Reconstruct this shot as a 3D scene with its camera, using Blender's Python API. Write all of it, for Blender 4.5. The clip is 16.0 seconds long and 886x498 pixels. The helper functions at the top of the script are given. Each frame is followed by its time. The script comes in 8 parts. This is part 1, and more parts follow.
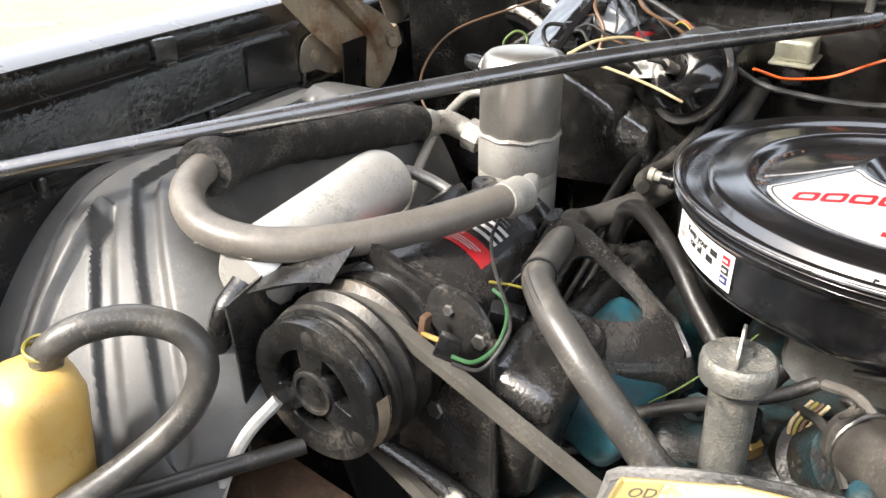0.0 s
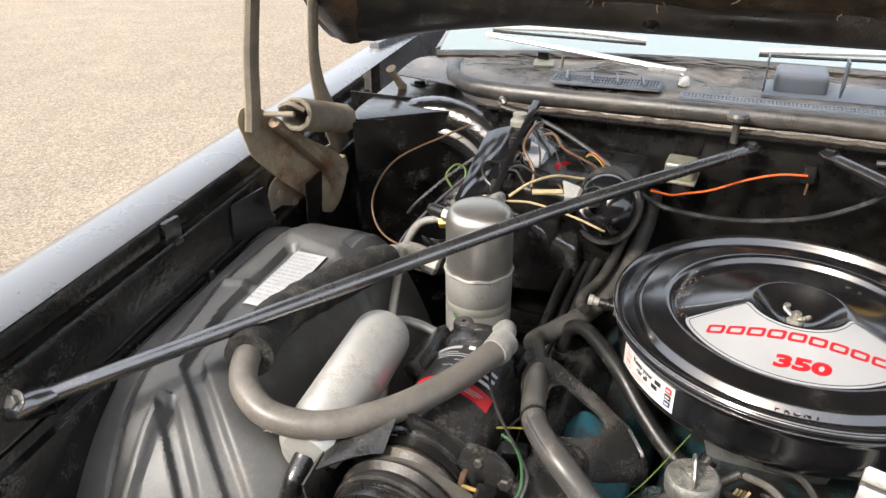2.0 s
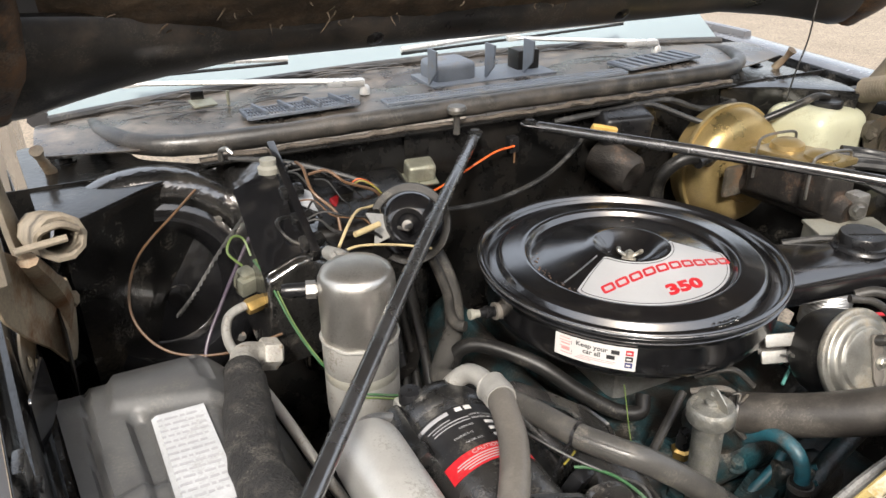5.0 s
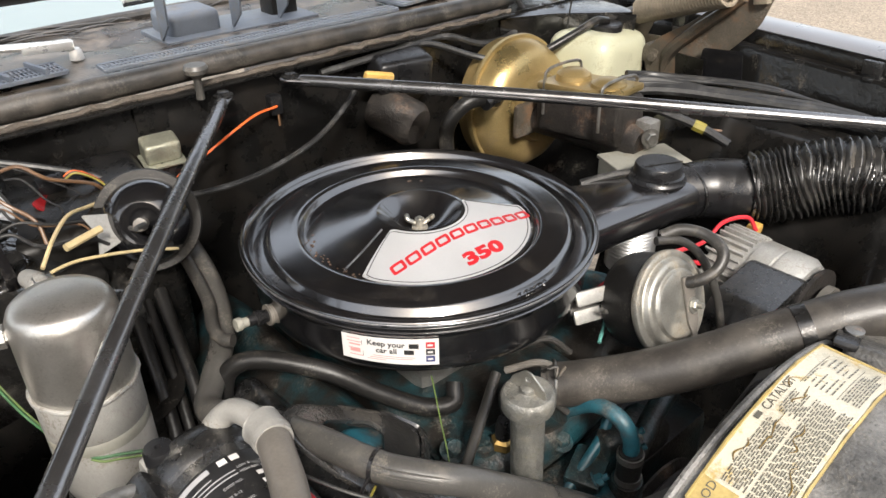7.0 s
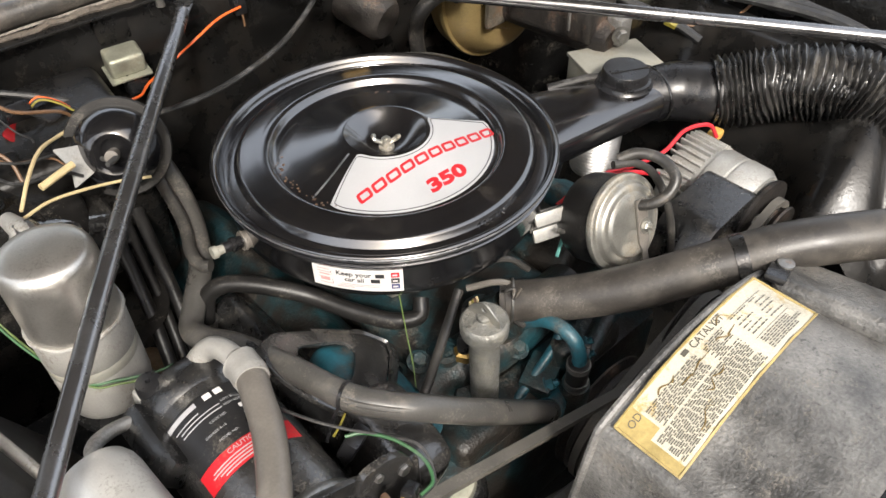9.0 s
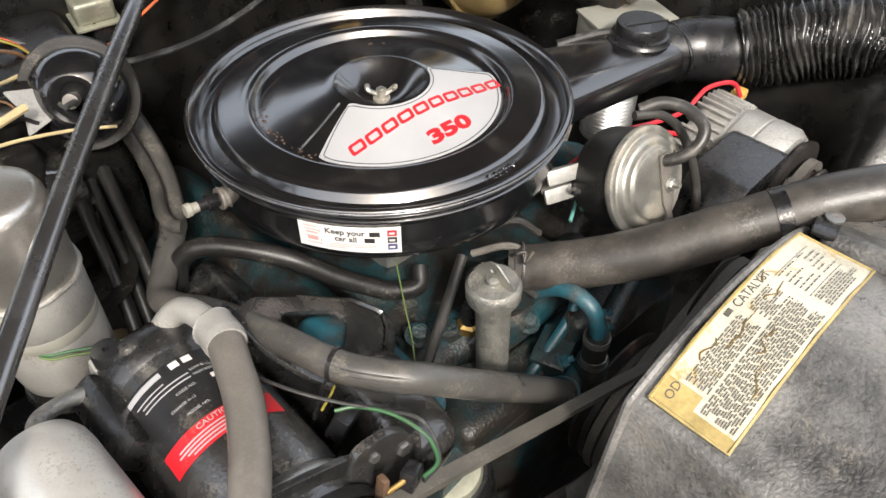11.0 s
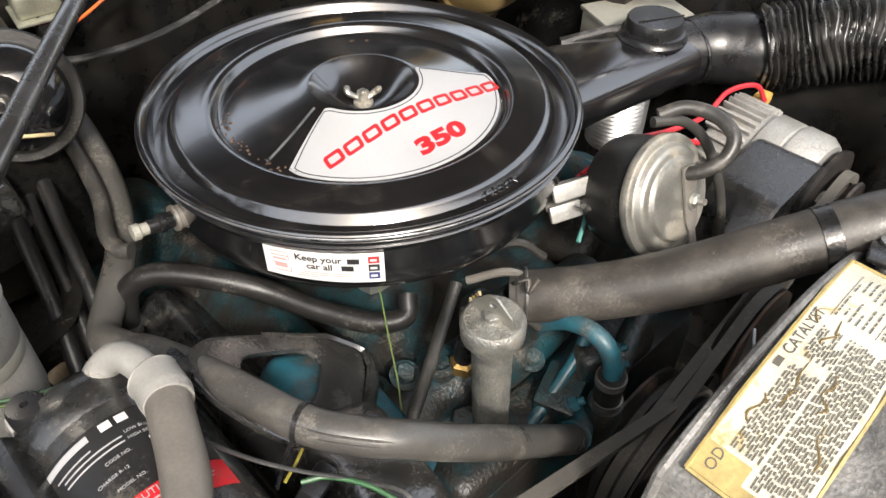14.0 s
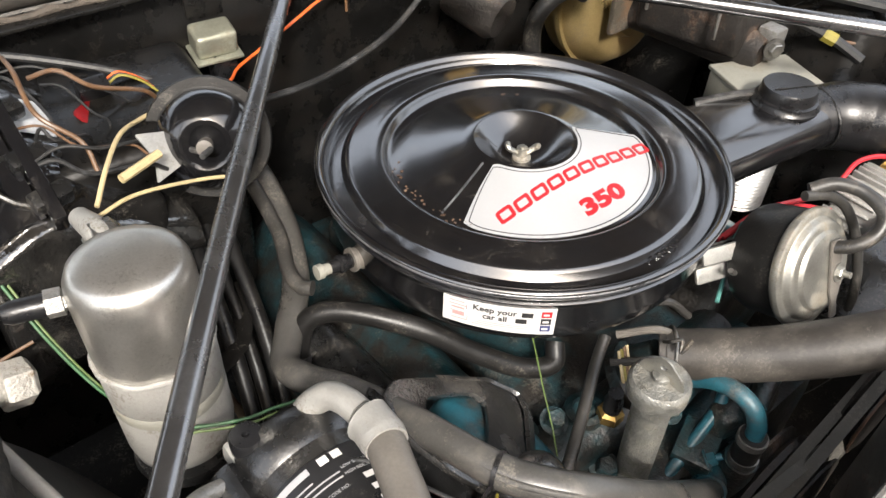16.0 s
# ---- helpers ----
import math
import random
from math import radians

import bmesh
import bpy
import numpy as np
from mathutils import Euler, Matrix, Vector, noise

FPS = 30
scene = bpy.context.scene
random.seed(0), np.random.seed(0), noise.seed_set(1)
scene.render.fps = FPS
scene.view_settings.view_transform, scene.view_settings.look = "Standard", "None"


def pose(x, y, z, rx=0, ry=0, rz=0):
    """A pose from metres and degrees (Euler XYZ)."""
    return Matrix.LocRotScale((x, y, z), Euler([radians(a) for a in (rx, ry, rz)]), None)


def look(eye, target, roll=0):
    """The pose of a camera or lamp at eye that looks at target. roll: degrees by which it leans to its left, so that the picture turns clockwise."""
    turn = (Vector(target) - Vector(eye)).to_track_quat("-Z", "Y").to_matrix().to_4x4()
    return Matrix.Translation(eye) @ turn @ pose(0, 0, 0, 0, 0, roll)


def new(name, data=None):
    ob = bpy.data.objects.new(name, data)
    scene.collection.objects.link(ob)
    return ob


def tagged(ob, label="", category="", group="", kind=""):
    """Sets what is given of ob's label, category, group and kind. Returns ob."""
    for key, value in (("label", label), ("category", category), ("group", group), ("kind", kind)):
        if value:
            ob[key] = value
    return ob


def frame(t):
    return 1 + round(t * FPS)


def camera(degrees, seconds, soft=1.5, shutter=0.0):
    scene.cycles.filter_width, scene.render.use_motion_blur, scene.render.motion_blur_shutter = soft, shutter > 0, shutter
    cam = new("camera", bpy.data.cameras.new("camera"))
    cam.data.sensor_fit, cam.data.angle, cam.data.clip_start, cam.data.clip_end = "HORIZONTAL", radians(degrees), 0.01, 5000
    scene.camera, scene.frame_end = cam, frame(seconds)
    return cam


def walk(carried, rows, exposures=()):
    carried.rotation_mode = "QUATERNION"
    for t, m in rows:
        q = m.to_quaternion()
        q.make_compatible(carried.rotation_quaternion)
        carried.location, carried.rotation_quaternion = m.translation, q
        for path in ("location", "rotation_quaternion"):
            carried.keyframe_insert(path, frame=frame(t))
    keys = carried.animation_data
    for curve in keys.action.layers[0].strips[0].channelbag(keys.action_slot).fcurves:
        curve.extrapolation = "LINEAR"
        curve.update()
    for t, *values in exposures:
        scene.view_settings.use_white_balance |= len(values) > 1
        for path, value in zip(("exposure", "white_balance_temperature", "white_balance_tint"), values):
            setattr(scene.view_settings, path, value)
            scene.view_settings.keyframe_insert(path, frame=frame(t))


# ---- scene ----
cam = camera(61.7, 16.0)
EXPOSURES = [(0, 2.04), (1.0, 1.72), (2.0, 1.42), (6.0, 1.30), (8.5, 1.45), (11.0, 1.48), (16, 1.64)]
PATH = [
    (0, (-0.02, -0.751, 1.178), (-1.005, 0.725, 0.255), -0.4),
    (0.5, (0.09, -0.773, 1.269), (-0.922, 0.676, 0.333), -0.3),
    (1, (0.115, -0.838, 1.345), (-0.892, 0.615, 0.411), -0.5),
    (1.5, (0.02, -0.862, 1.385), (-0.9, 0.649, 0.452), -0.7),
    (2, (-0.101, -0.875, 1.404), (-0.783, 0.764, 0.483), -0.4),
    (2.5, (-0.264, -0.974, 1.41), (-0.684, 0.761, 0.508), -1.1),
    (3, (-0.358, -0.956, 1.397), (-0.505, 0.827, 0.503), -1.4),
    (3.2, (-0.375, -0.93, 1.391), (-0.44, 0.863, 0.507), -1.9),
    (5.3, (-0.651, -0.745, 1.402), (0.209, 0.821, 0.503), -1.1),
    (5.5, (-0.646, -0.75, 1.397), (0.276, 0.781, 0.5), -1.8),
    (6, (-0.596, -0.731, 1.373), (0.53, 0.66, 0.479), -1.3),
    (6.5, (-0.533, -0.677, 1.35), (0.632, 0.666, 0.435), -1.1),
    (7, (-0.501, -0.637, 1.355), (0.622, 0.663, 0.329), -0.9),
    (7.5, (-0.468, -0.621, 1.374), (0.542, 0.552, 0.107), -0.7),
    (8, (-0.451, -0.609, 1.41), (0.506, 0.484, 0.035), -0.6),
    (8.5, (-0.454, -0.623, 1.448), (0.502, 0.457, 0.062), -0.7),
    (8.7, (-0.457, -0.631, 1.466), (0.5, 0.445, 0.079), -0.7),
    (10.8, (-0.463, -0.623, 1.412), (0.533, 0.437, 0.039), 0.3),
    (11, (-0.447, -0.599, 1.363), (0.544, 0.47, -0.006), 0.0),
    (11.5, (-0.398, -0.567, 1.287), (0.588, 0.507, -0.083), -0.1),
    (12, (-0.354, -0.584, 1.24), (0.63, 0.485, -0.135), -0.2),
    (12.5, (-0.336, -0.584, 1.247), (0.653, 0.47, -0.134), -0.1),
    (13, (-0.343, -0.576, 1.268), (0.654, 0.483, -0.104), 0.0),
    (13.5, (-0.363, -0.555, 1.29), (0.653, 0.497, -0.074), 0.5),
    (14, (-0.385, -0.534, 1.306), (0.628, 0.527, -0.053), 0.5),
    (14.5, (-0.397, -0.513, 1.331), (0.626, 0.541, -0.027), 1.0),
    (15, (-0.406, -0.5, 1.353), (0.609, 0.565, -0.001), 1.2),
    (15.5, (-0.444, -0.477, 1.367), (0.56, 0.61, 0.022), 1.7),
    (16, (-0.484, -0.453, 1.362), (0.485, 0.669, 0.02), 2.3),
]
walk(cam, [(t, look(eye, target, roll)) for t, eye, target, roll in PATH], EXPOSURES)

# ---- light ----
world = bpy.data.worlds.new("sky")
scene.world = world
world.use_nodes = True
wn = world.node_tree
sky = wn.nodes.new("ShaderNodeTexSky")
sky.sky_type = "NISHITA"
sky.sun_disc = False
SUN_ELEVATION, SUN_AZIMUTH = 42.0, 208.0  # degrees; azimuth clockwise from +y
sky.sun_elevation, sky.sun_rotation = radians(SUN_ELEVATION), radians(SUN_AZIMUTH)
sky.air_density, sky.dust_density, sky.ozone_density = 1.2, 6.0, 0.4
veil = wn.nodes.new("ShaderNodeMix")  # thin high cloud over the blue
veil.data_type = "RGBA"
veil.inputs["Factor"].default_value = 0.5
veil.inputs["B"].default_value = (6.2, 6.3, 6.5, 1)
wn.links.new(sky.outputs[0], veil.inputs["A"])
wn.links.new(veil.outputs["Result"], wn.nodes["Background"].inputs[0])
wn.nodes["Background"].inputs[1].default_value = 0.15

sun_data = bpy.data.lights.new("sun", "SUN")
sun_data.energy, sun_data.angle, sun_data.color = 2.0, radians(8), (1.0, 0.965, 0.915)
sun_ob = new("sun", sun_data)
_a, _e = radians(SUN_AZIMUTH), radians(SUN_ELEVATION)
sun_ob.matrix_world = look((math.sin(_a) * math.cos(_e) * 20, math.cos(_a) * math.cos(_e) * 20, math.sin(_e) * 20), (0, 0, 0))


# ---- materials ----
def surface(name, base, rough=0.5, metal=0.0, vary=0.25, scale=18.0, grain=260.0, bump=0.08, spots=None, spot_scale=30.0, spot_at=0.62, spot_soft=0.1, spot_rough=None, second=None, coat=0.0, rough_vary=0.12, per_object=0.0, ior=1.5, dust=0.3):
    """A procedural surface: base colour with broad and fine variation, optional spots of dust, rust or wear."""
    m = bpy.data.materials.new(name)
    m.use_nodes = True
    nt = m.node_tree
    N, L = nt.nodes, nt.links
    b = N["Principled BSDF"]
    tc = N.new("ShaderNodeTexCoord")
    n1 = N.new("ShaderNodeTexNoise")
    n1.inputs["Scale"].default_value, n1.inputs["Detail"].default_value = scale, 5
    n1.inputs["Roughness"].default_value = 0.65
    n2 = N.new("ShaderNodeTexNoise")
    n2.inputs["Scale"].default_value, n2.inputs["Detail"].default_value = grain, 3
    for n in (n1, n2):
        L.new(tc.outputs["Object"], n.inputs["Vector"])
    mix = N.new("ShaderNodeMix")
    mix.data_type = "RGBA"
    second = second or tuple(min(1.0, c * (1 + vary)) for c in base)
    first = tuple(c * (1 - vary) for c in base)
    mix.inputs["A"].default_value, mix.inputs["B"].default_value = (*first, 1), (*second, 1)
    ramp = N.new("ShaderNodeMapRange")
    ramp.inputs["From Min"].default_value, ramp.inputs["From Max"].default_value = 0.3, 0.7
    L.new(n1.outputs["Fac"], ramp.inputs["Value"])
    L.new(ramp.outputs[0], mix.inputs["Factor"])
    colour = mix.outputs["Result"]
    fine = N.new("ShaderNodeMix")
    fine.data_type, fine.blend_type = "RGBA", "MULTIPLY"
    fine.inputs["Factor"].default_value = min(1.0, vary * 1.8)
    L.new(colour, fine.inputs["A"])
    L.new(n2.outputs["Fac"], fine.inputs["B"])
    gain = N.new("ShaderNodeMix")
    gain.data_type, gain.blend_type = "RGBA", "MIX"
    gain.inputs["Factor"].default_value = 0.7
    L.new(colour, gain.inputs["A"])
    L.new(fine.outputs["Result"], gain.inputs["B"])
    colour = gain.outputs["Result"]
    rr = N.new("ShaderNodeMapRange")
    rr.inputs["From Min"].default_value, rr.inputs["From Max"].default_value = 0.25, 0.75
    rr.inputs["To Min"].default_value, rr.inputs["To Max"].default_value = max(0.02, rough - rough_vary), min(1.0, rough + rough_vary)
    L.new(n1.outputs["Fac"], rr.inputs["Value"])
    rough_out = rr.outputs[0]
    metal_out = None
    if spots:
        n3 = N.new("ShaderNodeTexNoise")
        n3.inputs["Scale"].default_value, n3.inputs["Detail"].default_value = spot_scale, 8
        n3.inputs["Roughness"].default_value = 0.7
        L.new(tc.outputs["Object"], n3.inputs["Vector"])
        sr = N.new("ShaderNodeMapRange")
        sr.inputs["From Min"].default_value, sr.inputs["From Max"].default_value = spot_at - spot_soft, spot_at + spot_soft
        L.new(n3.outputs["Fac"], sr.inputs["Value"])
        ms = N.new("ShaderNodeMix")
        ms.data_type = "RGBA"
        L.new(sr.outputs[0], ms.inputs["Factor"])
        L.new(colour, ms.inputs["A"])
        ms.inputs["B"].default_value = (*spots, 1)
        colour = ms.outputs["Result"]
        mr = N.new("ShaderNodeMix")
        L.new(sr.outputs[0], mr.inputs["Factor"])
        L.new(rough_out, mr.inputs["A"])
        mr.inputs["B"].default_value = spot_rough if spot_rough is not None else 0.85
        rough_out = mr.outputs["Result"]
        if metal:
            mm = N.new("ShaderNodeMapRange")
            mm.inputs["To Min"].default_value, mm.inputs["To Max"].default_value = metal, 0.0
            L.new(sr.outputs[0], mm.inputs["Value"])
            metal_out = mm.outputs[0]
    if dust:
        n4 = N.new("ShaderNodeTexNoise")
        n4.inputs["Scale"].default_value, n4.inputs["Detail"].default_value = 330.0, 4
        n4.inputs["Roughness"].default_value = 0.75
        n5 = N.new("ShaderNodeTexNoise")
        n5.inputs["Scale"].default_value, n5.inputs["Detail"].default_value = 24.0, 5
        for n in (n4, n5):
            L.new(tc.outputs["Object"], n.inputs["Vector"])
        add = N.new("ShaderNodeMath")
        add.operation = "ADD"
        L.new(n4.outputs["Fac"], add.inputs[0])
        L.new(n5.outputs["Fac"], add.inputs[1])
        dr = N.new("ShaderNodeMapRange")
        dr.inputs["From Min"].default_value, dr.inputs["From Max"].default_value = 1.10, 1.24
        dr.inputs["To Max"].default_value = dust
        L.new(add.outputs[0], dr.inputs["Value"])
        md = N.new("ShaderNodeMix")
        md.data_type = "RGBA"
        L.new(dr.outputs[0], md.inputs["Factor"])
        L.new(colour, md.inputs["A"])
        md.inputs["B"].default_value = (0.20, 0.18, 0.15, 1) if max(base) < 0.3 else (0.16, 0.14, 0.11, 1)
        colour = md.outputs["Result"]
    if per_object:
        oi = N.new("ShaderNodeObjectInfo")
        hv = N.new("ShaderNodeHueSaturation")
        mp = N.new("ShaderNodeMapRange")
        mp.inputs["To Min"].default_value, mp.inputs["To Max"].default_value = 1 - per_object, 1 + per_object
        L.new(oi.outputs["Random"], mp.inputs["Value"])
        L.new(mp.outputs[0], hv.inputs["Value"])
        L.new(colour, hv.inputs["Color"])
        colour = hv.outputs["Color"]
    L.new(colour, b.inputs["Base Color"])
    L.new(rough_out, b.inputs["Roughness"])
    b.inputs["Metallic"].default_value = metal
    if metal_out:
        L.new(metal_out, b.inputs["Metallic"])
    b.inputs["Coat Weight"].default_value = coat
    b.inputs["IOR"].default_value = ior
    b.inputs["Coat Roughness"].default_value = 0.08
    if bump:
        bp = N.new("ShaderNodeBump")
        bp.inputs["Strength"].default_value, bp.inputs["Distance"].default_value = min(1.0, bump * 2), 0.002
        ad = N.new("ShaderNodeMath")
        ad.operation = "ADD"
        L.new(n1.outputs["Fac"], ad.inputs[0])
        L.new(n2.outputs["Fac"], ad.inputs[1])
        L.new(ad.outputs[0], bp.inputs["Height"])
        L.new(bp.outputs[0], b.inputs["Normal"])
    return m


DUST = (0.24, 0.21, 0.17)
RUST = (0.20, 0.085, 0.03)
M_LID = surface("black_lid_paint", (0.008, 0.008, 0.009), 0.17, 0, 0.3, 9, 400, 0.008, spots=(0.05, 0.047, 0.043), spot_scale=70, spot_at=0.80, spot_soft=0.04, rough_vary=0.05, coat=0.3, ior=2.1, dust=0.12)
M_PAN = surface("black_pan_paint", (0.008, 0.008, 0.009), 0.20, 0, 0.3, 12, 300, 0.03, spots=(0.05, 0.046, 0.04), spot_scale=55, spot_at=0.76, spot_soft=0.06, coat=0.3, ior=2.0, dust=0.12)
M_BRIGHT = surface("worn_bright_edge", (0.30, 0.30, 0.31), 0.3, 0.9, 0.3, 40, 400, 0.04, spots=(0.03, 0.03, 0.03), spot_scale=20, spot_at=0.55)
M_BODY = surface("black_body_paint", (0.008, 0.008, 0.009), 0.14, 0, 0.3, 6, 300, 0.03, spots=(0.04, 0.035, 0.03), spot_scale=22, spot_at=0.72, spot_soft=0.1, spot_rough=0.35, coat=0.5, ior=1.65, dust=0.12)
M_FENDER = surface("grey_fender_paint", (0.16, 0.16, 0.168), 0.28, 0.25, 0.06, 5, 500, 0.01, coat=0.6, dust=0)
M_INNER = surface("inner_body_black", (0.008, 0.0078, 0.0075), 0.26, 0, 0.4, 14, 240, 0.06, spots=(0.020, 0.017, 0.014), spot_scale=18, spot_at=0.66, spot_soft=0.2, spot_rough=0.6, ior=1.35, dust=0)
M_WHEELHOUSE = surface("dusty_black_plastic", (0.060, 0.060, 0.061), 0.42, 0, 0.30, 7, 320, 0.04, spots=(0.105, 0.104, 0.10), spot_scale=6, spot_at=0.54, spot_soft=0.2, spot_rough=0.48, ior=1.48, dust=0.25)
M_TANK = surface("dusty_dark_tank", (0.022, 0.021, 0.020), 0.32, 0.0, 0.3, 14, 300, 0.08, spots=(0.10, 0.09, 0.075), spot_scale=16, spot_at=0.62, spot_soft=0.12, spot_rough=0.6, ior=1.8, dust=0.25)
M_RUBBER = surface("grey_black_rubber", (0.036, 0.034, 0.031), 0.42, 0, 0.3, 20, 500, 0.05, spots=(0.11, 0.098, 0.082), spot_scale=40, spot_at=0.66, spot_soft=0.10, spot_rough=0.6)
M_RUBBER_DARK = surface("dark_rubber", (0.014, 0.0135, 0.013), 0.36, 0, 0.3, 20, 400, 0.06, spots=(0.075, 0.066, 0.055), spot_scale=60, spot_at=0.70, spot_soft=0.07, ior=1.4)
M_HOSE_TAN = surface("aged_grey_hose", (0.130, 0.118, 0.103), 0.40, 0, 0.25, 14, 420, 0.04, spots=(0.19, 0.172, 0.15), spot_scale=20, spot_at=0.64, spot_soft=0.14, spot_rough=0.55, dust=0.4)
M_FOAM = surface("black_foam", (0.018, 0.017, 0.016), 0.85, 0, 0.4, 40, 300, 0.9, spots=(0.06, 0.052, 0.044), spot_scale=60, spot_at=0.62)
M_ALU = surface("dull_aluminium", (0.58, 0.575, 0.56), 0.34, 0.95, 0.12, 9, 600, 0.04)
M_ALU_BRIGHT = surface("brushed_aluminium", (0.60, 0.58, 0.54), 0.34, 0.9, 0.16, 14, 500, 0.05, rough_vary=0.08)
M_CAN = surface("satin_aluminium", (0.54, 0.53, 0.50), 0.40, 0.55, 0.10, 26, 500, 0.05, spots=(0.42, 0.40, 0.36), spot_scale=24, spot_at=0.66, spot_soft=0.08, spot_rough=0.5, dust=0.4)
M_ALU_WHITE = surface("oxidised_aluminium", (0.37, 0.36, 0.335), 0.48, 0.4, 0.14, 16, 400, 0.10, spots=(0.17, 0.15, 0.125), spot_scale=30, spot_at=0.64, spot_soft=0.06, dust=0.7)
M_CAST = surface("cast_aluminium", (0.40, 0.39, 0.37), 0.46, 0.8, 0.25, 30, 500, 0.25, spots=(0.10, 0.085, 0.07), spot_scale=34, spot_at=0.62)
M_ZINC = surface("tarnished_zinc", (0.42, 0.41, 0.37), 0.4, 0.85, 0.2, 16, 400, 0.06, spots=(0.24, 0.20, 0.14), spot_scale=22, spot_at=0.6, spot_rough=0.6, dust=0.5)
M_STEEL = surface("worn_steel", (0.34, 0.33, 0.31), 0.38, 0.9, 0.3, 40, 400, 0.1, spots=RUST, spot_scale=60, spot_at=0.68)
M_ROD = surface("black_enamel_rod", (0.22, 0.22, 0.225), 0.24, 0.9, 0.2, 20, 400, 0.02, dust=0.1)
M_RUSTY = surface("rusty_bare_steel", (0.36, 0.29, 0.20), 0.65, 0.1, 0.35, 22, 300, 0.2, spots=(0.16, 0.075, 0.03), spot_scale=16, spot_at=0.58, spot_soft=0.10)
M_SPRING = surface("dusty_spring_steel", (0.27, 0.23, 0.175), 0.7, 0.2, 0.25, 30, 300, 0.1)
M_TEAL = surface("teal_engine_paint", (0.020, 0.105, 0.140), 0.34, 0, 0.35, 14, 300, 0.08, spots=(0.035, 0.030, 0.026), spot_scale=24, spot_at=0.56, spot_soft=0.10, spot_rough=0.6)
M_TEAL_DIRTY = surface("grimy_teal_paint", (0.010, 0.056, 0.068), 0.34, 0, 0.5, 16, 260, 0.3, spots=(0.012, 0.010, 0.008), spot_scale=14, spot_at=0.44, spot_soft=0.10, spot_rough=0.45, dust=0.35)
M_BRACKET = surface("dusty_black_bracket", (0.013, 0.013, 0.013), 0.28, 0, 0.35, 24, 300, 0.08, spots=(0.075, 0.066, 0.052), spot_scale=44, spot_at=0.71, spot_soft=0.06, spot_rough=0.6, ior=1.7, dust=0.28)
M_BELT = surface("belt_rubber", (0.085, 0.078, 0.066), 0.75, 0, 0.2, 30, 500, 0.08)
M_GOLD = surface("gold_zinc_chromate", (0.46, 0.35, 0.155), 0.30, 0.85, 0.30, 6, 400, 0.04, spots=(0.22, 0.14, 0.06), spot_scale=7, spot_at=0.58, spot_soft=0.22, spot_rough=0.45)
M_IRON = surface("cast_iron", (0.045, 0.040, 0.036), 0.5, 0.4, 0.4, 30, 300, 0.3, spots=(0.11, 0.055, 0.03), spot_scale=24, spot_at=0.64)
M_JUG = surface("yellowed_clear_plastic", (0.45, 0.45, 0.325), 0.35, 0, 0.08, 8, 400, 0.02, spots=(0.40, 0.37, 0.24), spot_scale=12, spot_at=0.66)
M_JUG_YELLOW = surface("amber_plastic", (0.60, 0.36, 0.085), 0.35, 0, 0.12, 10, 400, 0.02, spots=(0.66, 0.50, 0.22), spot_scale=9, spot_at=0.56, spot_soft=0.2, spot_rough=0.4)
M_CAP_BLACK = surface("black_cap_plastic", (0.012, 0.012, 0.013), 0.30, 0, 0.3, 30, 400, 0.05, spots=(0.055, 0.05, 0.045), spot_scale=60, spot_at=0.72, spot_soft=0.05, dust=0.1)
M_CARBON = surface("shroud_plastic", (0.170, 0.166, 0.157), 0.40, 0, 0.75, 13, 300, 0.30, spots=(0.03, 0.029, 0.028), spot_scale=110, spot_at=0.625, spot_soft=0.05, spot_rough=0.5, dust=0.5)
M_WHITE_PAPER = surface("white_label", (0.60, 0.585, 0.57), 0.5, 0, 0.05, 20, 300, 0.02, dust=0.15)
M_SILVER_PLATE = surface("silver_plate", (0.43, 0.435, 0.445), 0.40, 0.25, 0.05, 10, 400, 0.01, dust=0)
M_OLD_PAPER = surface("yellowed_label", (0.50, 0.47, 0.375), 0.34, 0, 0.08, 14, 300, 0.12, spots=(0.40, 0.29, 0.10), spot_scale=30, spot_at=0.62, spot_soft=0.05, spot_rough=0.5, dust=0.3)
M_STAIN = surface("amber_stain", (0.38, 0.29, 0.11), 0.45, 0, 0.3, 40, 300, 0.05, dust=0)
M_RED = surface("red_print", (0.42, 0.014, 0.02), 0.4, 0, 0.08, 20, 300, 0.0, dust=0)
M_RED_TAG = surface("deep_red_plastic", (0.16, 0.006, 0.008), 0.3, 0, 0.25, 20, 300, 0.03)
M_RED_STICKER = surface("red_sticker", (0.50, 0.012, 0.02), 0.4, 0, 0.15, 20, 300, 0.02)
M_BLACK_PRINT = surface("black_print", (0.02, 0.02, 0.02), 0.5, 0, 0.1, 20, 300, 0.0, dust=0)
M_CRACK = surface("brown_crack_glue", (0.20, 0.135, 0.045), 0.4, 0, 0.4, 60, 300, 0.1, dust=0)
M_GREY_PRINT = surface("grey_print", (0.085, 0.078, 0.062), 0.5, 0, 0.1, 20, 300, 0.0, dust=0)
M_LABEL_GREY = surface("worn_paper", (0.46, 0.47, 0.48), 0.4, 0, 0.15, 20, 300, 0.05, spots=(0.36, 0.365, 0.37), spot_scale=30, spot_at=0.6)
M_FAINT_PRINT = surface("faint_print", (0.34, 0.34, 0.35), 0.5, 0, 0.1, 20, 300, 0.0, dust=0)
M_BLUE_PRINT = surface("blue_print", (0.03, 0.04, 0.14), 0.5, 0, 0.1, 20, 300, 0.0, dust=0)
M_BLACK_LABEL = surface("black_label", (0.015, 0.015, 0.016), 0.35, 0, 0.2, 20, 300, 0.02)
